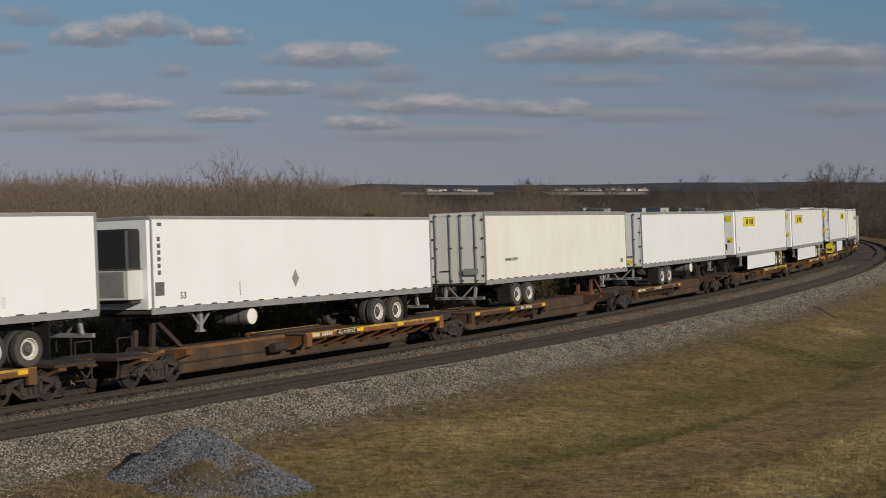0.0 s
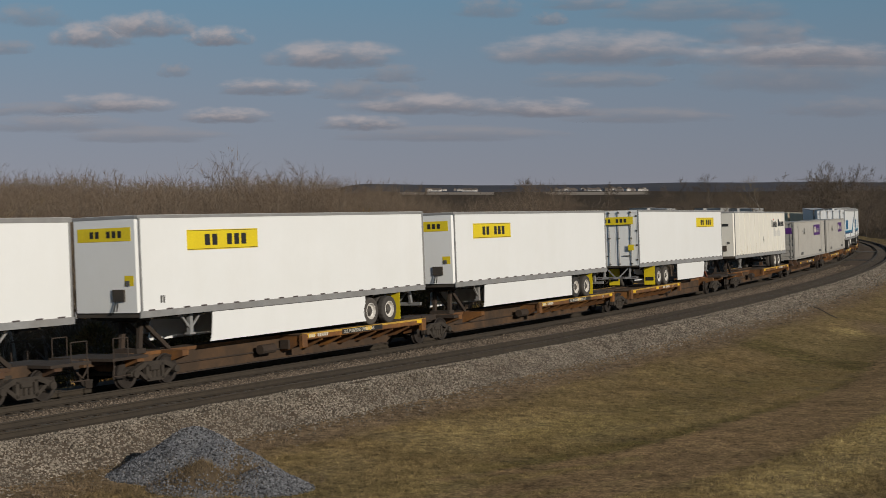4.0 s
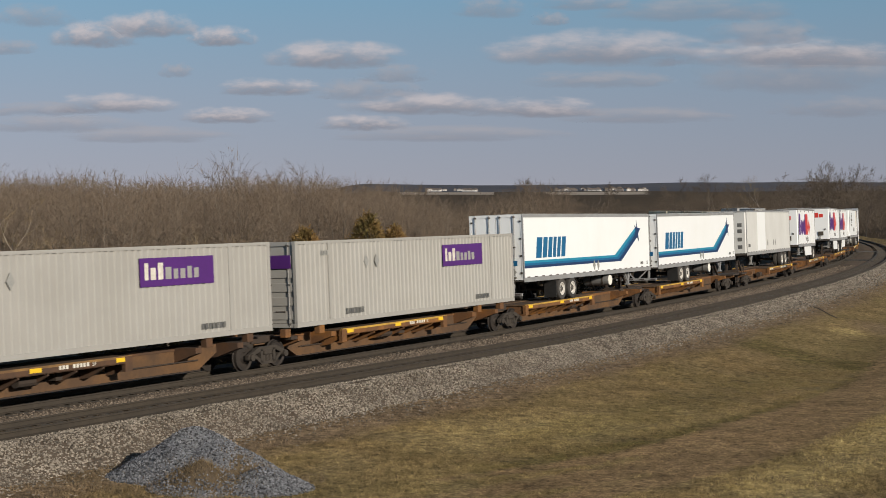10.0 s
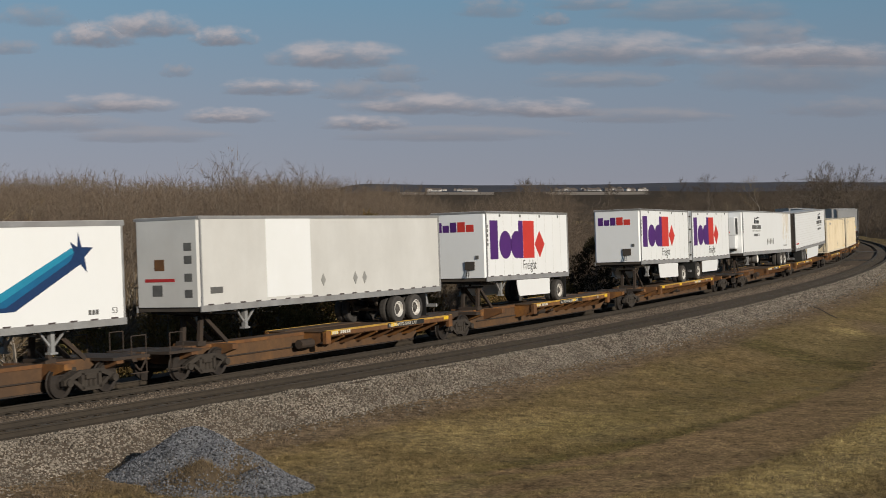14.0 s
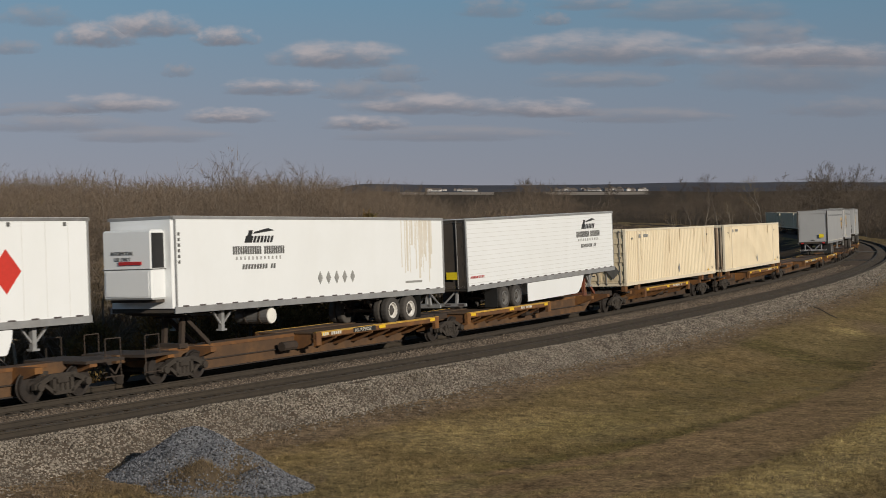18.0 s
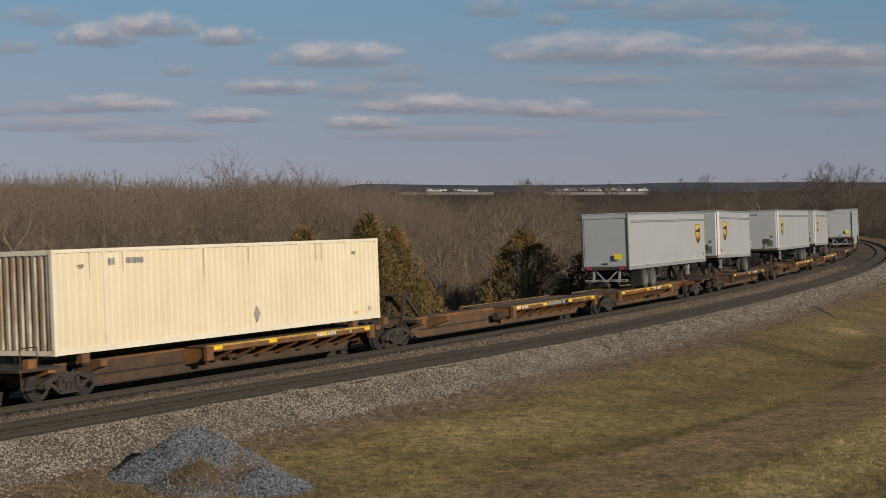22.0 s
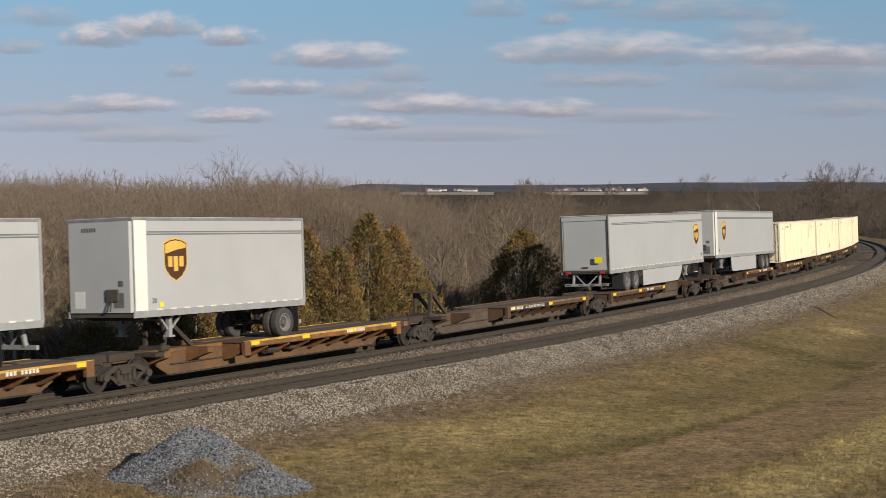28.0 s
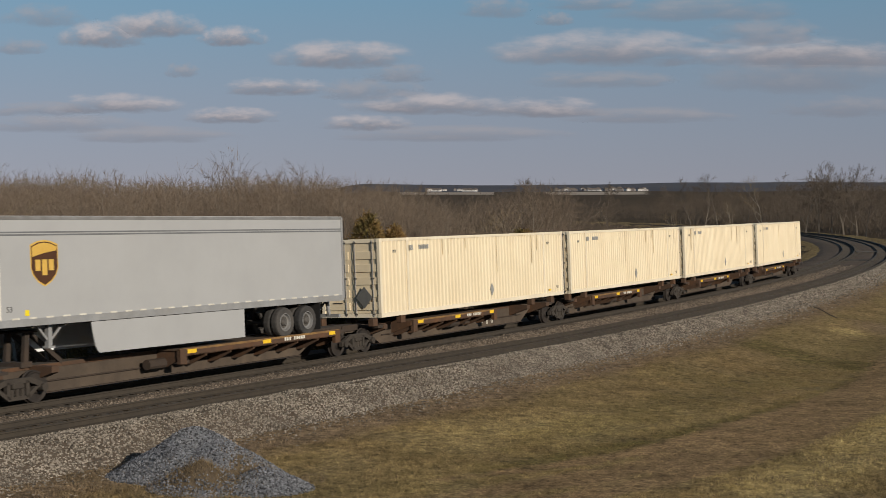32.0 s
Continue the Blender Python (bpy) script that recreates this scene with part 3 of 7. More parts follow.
def end_bar(parent, material, xe, y0, y1, z0, z1, t=0.006, name="marking"):
    return part(name, boxes((xe - t, xe + 0.002, y0, y1, z0, z1)), material, parent)


def add_axle(trailer, x, zc, rim, single=False):
    """A dual-tyred axle: four wheels."""
    axle = bmesh.new()
    rod(axle, (x, -1.0, zc), (x, 1.0, zc), 0.07, 8)
    part("axle", axle, FRAME_DARK, trailer)
    for y in (-1.16, -0.84, 0.84, 1.16):
        m = Matrix.Translation((x, y, zc)) @ (Matrix.Rotation(math.pi, 4, "Z") if y > 0 else Matrix.Identity(4))
        w = part("wheel", WHEELS["tyre"], None, trailer, "", m)
        if abs(y) > 1:
            part("rim", WHEELS[rim], None, w)
            part("hub", WHEELS["hub"], None, w)


def door_end(trailer, xe, sgn, z0, z1, panel, ribbed=False, rollup=False):
    """Two rear doors with lock rods and hinges in a frame; sgn: which way the end faces along x."""
    f = bmesh.new()
    for y0, y1, a, b in ((-1.29, -1.2, z0, z1), (1.2, 1.29, z0, z1), (-1.2, 1.2, z1 - 0.1, z1), (-1.2, 1.2, z0, z0 + 0.09)):
        box(f, xe, xe + sgn * 0.05, y0, y1, a, b)
    part("door_frame", f, FRAME_DARK if rollup else panel, trailer)
    if rollup:
        door = part("door", boxes((xe, xe + sgn * 0.02, -1.12, 1.12, z0 + 0.12, z1 - 0.26)), panel, trailer, "flat grey roll-up door")
        part("header", boxes((xe, xe + sgn * 0.06, -1.2, 1.2, z1 - 0.24, z1 - 0.02)), panel, trailer)
        for k in range(1, 6):
            zz = z0 + 0.12 + k * (z1 - z0 - 0.4) / 6
            part("slat_joint", boxes((xe + sgn * 0.018, xe + sgn * 0.024, -1.1, 1.1, zz - 0.004, zz + 0.004)), panel, door)
        part("door_handle", boxes((xe + sgn * 0.02, xe + sgn * 0.07, -0.15, 0.15, z0 + 0.2, z0 + 0.27)), FRAME_DARK, door)
        pieces("tail_lamp", 0, lambda bm: box(bm, -0.02, 0.02, -0.12, 0.12, -0.05, 0.05), RED_TAPE, trailer, [(xe + sgn * 0.06, y, z0 - 0.02) for y in (-0.9, 0.9)])
        return
    for y0, y1 in ((-1.19, -0.01), (0.01, 1.19)):
        bm = boxes((xe, xe + sgn * 0.035, y0, y1, z0 + 0.1, z1 - 0.11))
        if ribbed:
            for i in range(5):
                zz = z0 + 0.25 + i * (z1 - z0 - 0.5) / 5
                box(bm, xe + sgn * 0.03, xe + sgn * 0.07, y0 + 0.08, y1 - 0.08, zz, zz + (z1 - z0 - 0.5) / 8, 0.01)
        d = part("door", bm, panel, trailer)
        for yy in ((y0 + 0.22, y1 - 0.2) if ribbed else (y0 + 0.3, y1 - 0.2)):
            part("lock_rod", made(rod, (xe + sgn * 0.085, yy, z0 + 0.02), (xe + sgn * 0.085, yy, z1 - 0.02), 0.019, 6), RAILGUARD, d)
            pieces("rod_keeper", 0, lambda bm: box(bm, -0.03, 0.03, -0.05, 0.05, -0.03, 0.03), FRAME_DARK, d, [(xe + sgn * 0.07, yy, q) for q in (z0 + 0.1, (z0 + z1) / 2, z1 - 0.1)])
        part("rod_handle", boxes((xe + sgn * 0.06, xe + sgn * 0.09, (y0 + y1) / 2 - 0.2, (y0 + y1) / 2 + 0.2, z0 + 0.5, z0 + 0.54)), FRAME_DARK, d)
        ye = y0 if y0 < -0.5 else y1
        pieces("hinge", 0, lambda bm: box(bm, -0.02, 0.02, -0.05, 0.05, -0.04, 0.04), FRAME_DARK, d, [(xe + sgn * 0.045, ye, z0 + 0.3 + k * (z1 - z0 - 0.6) / 3) for k in range(4)])


def reefer_unit(trailer, xe, sgn, z0, material, dark):
    """The cooling unit on the nose: housing, grille, fuel tank line and panel joints."""
    zt = z0 + 2.55
    body = part("cooling_unit", boxes((xe, xe + sgn * 0.62, -0.98, 0.98, z0 + 0.45, zt), bevel=0.06), material, trailer, "boxy cooling unit with side grille")
    g = bmesh.new()
    for k in range(9):
        zz = zt - 1.0 + k * 0.095
        box(g, xe + sgn * 0.12, xe + sgn * 0.5, -1.0, -0.97, zz, zz + 0.055)
    part("grille", g, BLACK, body)
    if not dark:
        part("inlet", boxes((xe + sgn * 0.08, xe + sgn * 0.6, -0.992, -0.975, zt - 1.15, zt - 0.1)), BLACK, body)
    part("seam", boxes((xe - sgn * 0.0, xe + sgn * 0.63, -0.99, 0.99, z0 + 1.35, z0 + 1.38)), INK, body)
    if dark:
        part("lower_panel", boxes((xe + sgn * 0.01, xe + sgn * 0.635, -0.995, 0.995, z0 + 0.47, z0 + 1.33)), GREY_VAN, body, "pale lower panel")
    front = xe + sgn * (0.64 if dark else 0.625)
    part("panel", boxes((front, front + sgn * 0.015, -0.85, 0.85, z0 + 0.55, z0 + 1.3)), ALU if dark else WHITE, body)
    part("bracket", boxes((xe, xe + sgn * 0.4, -0.9, 0.9, z0 + 0.36, z0 + 0.45)), FRAME_DARK, trailer)
    return body


def semi_trailer(s, L, h0, h1, nose_left, skin, label, H=2.86, rim="rim_white", axles=2, skirt=None, reefer=None, tank=False, gear=True,
                 rail_m=None, roof_cap=0.1, posts=0, fold=0.0, door_skin=None, wheel_at=None, front_skin=None, seams=0, bumper=True, rollup=False, flap=None):
    """A road trailer; its own origin is on the wheel platform, x = 0 at its middle."""
    rail_m = rail_m or ALU
    t = tagged(new("semi_trailer"), label, "trailer", "trailers on the train")
    f = (h0 + h1) / 2 - DECK - 0.12           # underside of the floor frame over the platform
    a, b = -L / 2, L / 2
    d = 1 if nose_left else -1                # from the nose towards the tail
    nose, tail = (a, b) if nose_left else (b, a)
    top = f + H
    # body shell, with a rounded or chamfered nose
    c = 0.1
    bm = bmesh.new()
    n0, n1 = (a, b - 0.06) if nose_left else (a + 0.06, b)
    out = [(n0 + (c if nose_left else 0), -1.295), (n1 - (0 if nose_left else c), -1.295), (n1, -1.295 + (0 if nose_left else c)), (n1, 1.295 - (0 if nose_left else c)),
           (n1 - (0 if nose_left else c), 1.295), (n0 + (c if nose_left else 0), 1.295), (n0, 1.295 - (c if nose_left else 0)), (n0, -1.295 + (c if nose_left else 0))]
    pts = []
    for p in out:
        if not pts or (abs(p[0] - pts[-1][0]) + abs(p[1] - pts[-1][1])) > 1e-4:
            pts.append(p)
    if abs(pts[0][0] - pts[-1][0]) + abs(pts[0][1] - pts[-1][1]) < 1e-4:
        pts.pop()
    prism(bm, pts, "z", f + 0.16, top - 0.08)
    body = part("body", bm, skin, t)
    if posts:
        pieces("side_post", round(H, 2), lambda bm: box(bm, -0.03, 0.03, -1.318, -1.29, 0.2, H - 0.12), skin, body, [(a + L * i / posts, 0, f) for i in range(1, posts)])
    if seams:
        pieces("panel_seam", round(H, 2), lambda bm: box(bm, -0.006, 0.006, -1.299, -1.29, 0.2, H - 0.12), GREY_VAN, body, [(a + L * i / seams, 0, f) for i in range(1, seams)])
    part("roof", boxes((a + 0.01, b - 0.01, -1.29, 1.29, top - 0.03, top), bevel=0.012), ROOF_METAL, t)
    part("top_rail", boxes((a, b, -1.312, -1.28, top - roof_cap, top - 0.01), (a, b, 1.28, 1.312, top - roof_cap, top - 0.01), (nose - d * 0.012, nose + d * 0.03, -1.25, 1.25, top - roof_cap, top - 0.01)), RAILGUARD if skin is SILVER_VAN or seams else rail_m, t)
    part("bottom_rail", boxes((a + 0.02, b - 0.02, -1.312, -1.27, f, f + 0.2), (a + 0.02, b - 0.02, 1.27, 1.312, f, f + 0.2)), rail_m, t)
    part("floor_frame", boxes((a + 0.05, b - 0.05, -1.26, 1.26, f + 0.02, f + 0.15)), FRAME_DARK, t)
    # marker tape dashes along the bottom rail
    k = int(L / (0.8 if skin is not SILVER_VAN else 0.62))
    pieces("marker_tape", skin is SILVER_VAN, lambda bm: box(bm, -0.13, 0.13, -1.318, -1.29, 0.19, 0.235), DASH if skin is not SILVER_VAN else PALE_INK, t,
           [(a + 0.5 + i * (L - 1.0) / max(1, k - 1), 0, f) for i in range(k)])
    # corner trims
    part("corner_trim", boxes((a - 0.004, a + 0.09, -1.316, -1.28, f + 0.1, top - 0.05)) if not nose_left else boxes((b - 0.09, b + 0.004, -1.316, -1.28, f + 0.1, top - 0.05)), rail_m, t)
    part("nose_trim", boxes((nose + d * 0.06, nose + d * 0.13, -1.308, -1.285, f + 0.16, top - 0.08)), rail_m, t)
    # tail
    door_end(t, tail - d * 0.06, d, f + 0.1, top - 0.03, door_skin or skin, False, rollup)
    if bumper:
        bp = bmesh.new()
        for y in (-0.7, 0.7):
            beam(bp, (tail - d * 0.25, y, f + 0.05), (tail - d * 0.12, y, f - 0.52), 0.09, 0.12)
        box(bp, tail - d * 0.16, tail - d * 0.06, -1.15, 1.15, f - 0.6, f - 0.48)
        for y in (-1, 1):
            beam(bp, (tail - d * 0.2, y * 0.62, f - 0.02), (tail - d * 0.13, y * 0.12, f - 0.5), 0.05, 0.06)
        g = part("rear_guard", bp, ALU, t)
        pieces("marker_tape", "rear", lambda bm: box(bm, -0.006, 0.006, -0.13, 0.13, -0.03, 0.03), DASH, g, [(tail - d * 0.054, -0.95 + i * 0.63, f - 0.54) for i in range(4)])
    # axles
    w = wheel_at if wheel_at is not None else (2.6 if axles == 2 else 1.15)
    xs = [tail - d * w, tail - d * (w + 1.25)] if axles == 2 else [tail - d * w]
    for x in xs:
        add_axle(t, x, 0.5, rim)
    x0, x1 = min(xs) - 0.75, max(xs) + 0.75
    sub = bmesh.new()
    for y in (-0.55, 0.55):
        box(sub, x0, x1, y - 0.06, y + 0.06, f - 0.22, f + 0.04)
        for x in xs:
            box(sub, x - 0.3, x + 0.3, y - 0.05, y + 0.05, 0.42, 0.6)
            beam(sub, (x - 0.3, y, 0.6), (x - 0.5, y, f - 0.1), 0.08, 0.08)
    part("axle_frame", sub, FRAME_DARK, t)
    xf = tail - d * (w - 0.72)
    pieces("mud_flap", round(f, 3), lambda bm: box(bm, -0.01, 0.01, -0.3, 0.3, 0.08 if flap else 0.15, f + 0.02), flap or BLACK, t, [(xf, y, 0) for y in (-1.0, 1.0)])
    # landing legs
    if gear:
        xg = nose + d * (2.6 if L > 10 else 1.9)
        def leg(bm):
            box(bm, -0.07, 0.07, -0.07, 0.07, -0.62, 0.05)
            beam(bm, (0, 0, -0.5), (0.55, 0, 0), 0.06, 0.06)
            beam(bm, (0, 0, -0.5), (-0.45, 0, 0), 0.06, 0.06)
            box(bm, -0.13, 0.13, -0.11, 0.11, -0.66, -0.6)
        pieces("landing_leg", 0, leg, ALU, t, [(xg, y, f) for y in (-0.95, 0.95)])
        part("leg_brace", made(beam, (xg, -0.95, f - 0.15), (xg, 0.95, f - 0.15), 0.06, 0.06), ALU, t)
    pl = bmesh.new()
    box(pl, nose + d * 0.4, nose + d * 1.6, -0.8, 0.8, f - 0.09, f + 0.02)
    rod(pl, (nose + d * 0.95, 0, f - 0.2), (nose + d * 0.95, 0, f - 0.08), 0.05, 8)
    part("kingpin_plate", pl, FRAME_DARK, t)
    if tank:
        xt = nose + d * 5.0 if tank is True else tank
        tk = bmesh.new()
        rod(tk, (xt, -1.12, f - 0.31), (xt, 0.2, f - 0.31), 0.27, 18)
        fuel = part("fuel_tank", tk, RAILGUARD, t)
        part("tank_end", made(lathe, [(0.255, -1.12), (0.25, -1.145), (0.12, -1.165), (0.01, -1.168)], 18), CREAM_VAN, fuel, "pale domed tank end", Matrix.Translation((xt, 0, f - 0.31)))
        pieces("tank_strap", 0, lambda bm: lathe(bm, [(0.275, -0.03), (0.29, -0.03), (0.29, 0.03), (0.275, 0.03)], 18, "y", True), FRAME_DARK, fuel, [(xt, y, f - 0.31) for y in (-0.8, -0.2)])
    if skirt:
        u0, u1, taper = skirt[:3]        # from the nose
        xa, xb = nose + d * u0, nose + d * u1
        zb = skirt[3] if len(skirt) > 3 else 0.16
        pts = [(xa, f - 0.02), (xa + d * taper * 0.12, f - 0.28), (xa + d * taper * 0.45, zb + 0.22), (xa + d * taper * 0.75, zb + 0.06), (xa + d * taper, zb), (xb, zb), (xb, f - 0.02)]
        if nose_left:
            pts = pts[::-1]
        part("side_skirt", made(prism, pts, "y", -1.29, -1.26), CREAM_VAN if skin is CREAM_VAN else SILVER_VAN if skin is SILVER_VAN else WHITE, t)
        part("side_skirt", made(prism, pts, "y", 1.26, 1.29), WHITE, t)
    if reefer:
        reefer_unit(t, nose, -d, f, WHITE if reefer == "white" else BLACK, reefer != "white")
    # brake boxes and cross members that show below the floor
    pieces("cross_member", 0, lambda bm: box(bm, -0.04, 0.04, -1.2, 1.2, -0.06, 0.02), FRAME_DARK, t, [(a + 0.6 + i * 1.2, 0, f) for i in range(int(L / 1.2))])
    pitch = -math.degrees(math.atan2(h1 - h0, L))
    on_train(t, s + L / 2, DECK, pitch)
    return t, f, top, a, b


EDGE = mat("worn_yellow_edge", (0.66, 0.42, 0.07), (0.52, 0.3, 0.045), 1.5, 0.6, dirt=(0.14, 0.07, 0.03), dirt_amount=0.6, dirt_scale=1.8)
EDGE_DULL = mat("dull_worn_edge", (0.3, 0.17, 0.05), (0.2, 0.11, 0.04), 1.5, 0.65, dirt=(0.09, 0.05, 0.028), dirt_amount=0.7, dirt_scale=1.8)
DECK_M = mat("worn_rusty_deck", (0.15, 0.085, 0.042), (0.085, 0.052, 0.029), 1.1, 0.75, dirt=(0.07, 0.045, 0.03), dirt_amount=0.7, dirt_scale=1.1, dirt_stretch=(0.4, 1, 1), bump=0.15, bump_scale=20)
BROWN_STEEL = mat("rusted_umber_steel", (0.115, 0.053, 0.022), (0.068, 0.034, 0.017), 1.3, 0.7, dirt=(0.05, 0.032, 0.022), dirt_amount=0.7, dirt_scale=1.3, bump=0.15, bump_scale=25)
DASH = mat("dark_marker_tape", (0.06, 0.045, 0.045), (0.12, 0.1, 0.1), 5, 0.5)
RAILGUARD = mat("grey_guard_steel", (0.3, 0.3, 0.3), (0.2, 0.2, 0.2), 3, 0.5, 0.3, dirt=(0.1, 0.08, 0.06), dirt_amount=0.4)


def corrugated(bm, x0, x1, y, z0, z1, out, pitch=0.28, depth=0.036):
    """One corrugated wall skin that runs along x."""
    n = max(1, round((x1 - x0) / pitch))
    p = (x1 - x0) / n
    prof = []
    for i in range(n):
        q = x0 + i * p
        prof += [(q, 0), (q + 0.25 * p, 0), (q + 0.37 * p, 1), (q + 0.85 * p, 1), (q + 0.97 * p, 0)]
    prof.append((x1, 0))
    lo = [bm.verts.new((q, y - out * depth * k, z0)) for q, k in prof]
    hi = [bm.verts.new((q, y - out * depth * k, z1)) for q, k in prof]
    for i in range(len(prof) - 1):
        v = (lo[i], lo[i + 1], hi[i + 1], hi[i])
        bm.faces.new(v if out < 0 else v[::-1])


def container(s, skin, label, h=1.243, L=16.154, H=2.9, front=None, frame_skin=None):
    c = tagged(new("shipping_container"), label, "container", "containers on the train")
    a, b = -L / 2, L / 2
    z0, z1 = 0.0, H
    bm = bmesh.new()
    for sg in (-1, 1):
        corrugated(bm, a + 0.12, b - 0.12, sg * 1.285, z0 + 0.14, z1 - 0.1, sg)
    body = part("side_wall", bm, skin, c)
    fr = bmesh.new()
    for sg in (-1, 1):
        box(fr, a, b, sg * 1.295, sg * 1.2, z0, z0 + 0.16)
        box(fr, a, b, sg * 1.295, sg * 1.24, z1 - 0.1, z1)
        for x in (a, a + 1.98, b - 2.1, b - 0.13):
            box(fr, x, x + 0.13, sg * 1.298, sg * 1.18, z0, z1)
    box(fr, a + 0.02, a + 0.12, -1.2, 1.2, z1 - 0.14, z1)
    box(fr, a + 0.02, a + 0.12, -1.2, 1.2, z0, z0 + 0.14)
    part("frame", fr, frame_skin or skin, c)
    cast = bmesh.new()
    for x in (a, a + 1.96, b - 2.12, b - 0.18):
        for sg in (-1, 1):
            for z in (z0, z1 - 0.12):
                box(cast, x - 0.003, x + 0.18, sg * 1.303, sg * 1.15, z - 0.002, z + 0.125)
    part("corner_casting", cast, frame_skin or skin, c)
    part("roof", boxes((a + 0.05, b - 0.05, -1.24, 1.24, z1 - 0.05, z1 - 0.01)), skin, c)
    part("floor", boxes((a + 0.05, b - 0.05, -1.2, 1.2, z0 + 0.03, z0 + 0.15)), FRAME_DARK, c)
    part("end_wall", boxes((b - 0.12, b - 0.06, -1.2, 1.2, z0 + 0.12, z1 - 0.1)), skin, c)
    if front:
        ew = boxes((a + 0.1, a + 0.13, -1.2, 1.2, z0 + 0.14, z1 - 0.14))
        for i in range(9):
            y = -1.08 + i * 0.27
            prism(ew, [(a + 0.1, y - 0.09), (a + 0.03, y - 0.05), (a + 0.03, y + 0.05), (a + 0.1, y + 0.09)], "z", z0 + 0.14, z1 - 0.14)
        part("front_wall", ew, front, c, "rust-stained corrugated front wall")
    else:
        door_end(c, a + 0.1, -1, z0 + 0.02, z1 - 0.03, skin, True)
    on_train(c, s + L / 2, h)
    return c, a, b


def bogie(s):
    """A two-axle freight truck: side frames, bolster, springs, wheelsets."""
    key = "bogie"
    if key in SMALL:
        ob = copy_thing(SMALL[key], Matrix.Identity(4))
        on_train(ob, s)
        return ob
    t = tagged(new("rail_bogie"), "dirty cast-steel two-axle freight bogie on the rails", "bogie", "bogies of the train")
    for sg in (-1, 1):
        bm = bmesh.new()
        y0, y1 = sg * 0.98, sg * 1.12
        top = [(-1.05, 0.5), (-0.75, 0.62), (-0.45, 0.74), (0.45, 0.74), (0.75, 0.62), (1.05, 0.5), (1.05, 0.36), (0.8, 0.4), (0.62, 0.52), (0.4, 0.6), (-0.4, 0.6), (-0.62, 0.52), (-0.8, 0.4), (-1.05, 0.36)]
        prism(bm, top, "y", y0, y1)
        low = [(-0.75, 0.46), (-0.35, 0.16), (0.35, 0.16), (0.75, 0.46), (0.6, 0.48), (0.3, 0.26), (-0.3, 0.26), (-0.6, 0.48)]
        prism(bm, low, "y", y0, y1)
        for x in (-0.33, 0.33):
            box(bm, x - 0.06, x + 0.06, y0, y1, 0.2, 0.66)
        side = part("side_frame", bm, BOGIE_M, t)
        sp = bmesh.new()
        for x in (-0.18, 0.0, 0.18):
            rod(sp, (x, sg * 1.05, 0.24), (x, sg * 1.05, 0.46), 0.07, 8)
        part("spring", sp, BOGIE_M, side)
        for x in (-0.88, 0.88):
            bm = bmesh.new()
            rod(bm, (x, sg * 0.95, 0.43), (x, sg * 1.2, 0.43), 0.115, 10)
            part("bearing_cap", bm, BOGIE_M, side)
    part("bolster", boxes((-0.2, 0.2, -1.15, 1.15, 0.46, 0.64), (-0.16, 0.16, -0.4, 0.4, 0.64, 0.78), bevel=0.03), BOGIE_M, t)
    br = bmesh.new()
    for x in (-0.36, 0.36):
        box(br, x - 0.05, x + 0.05, -0.8, 0.8, 0.34, 0.44)
        for y in (-0.75, 0.75):
            box(br, x - 0.1 if x < 0 else x - 0.02, x + 0.02 if x < 0 else x + 0.1, y - 0.06, y + 0.06, 0.3, 0.55)
    part("brake_beam", br, BOGIE_M, t)
    for x in (-0.88, 0.88):
        ax = bmesh.new()
        rod(ax, (x, -1.0, 0.43), (x, 1.0, 0.43), 0.075, 10)
        axle = part("axle", ax, WHEEL_M, t)
        for sg in (-1, 1):
            m = Matrix.Translation((x, sg * 0.7525, 0.43)) @ (Matrix.Rotation(math.pi, 4, "Z") if sg > 0 else Matrix.Identity(4))
            part("wheel", WHEELS["rail_wheel"], None, t, "", m)
    SMALL[key] = t
    on_train(t, s)
    return t


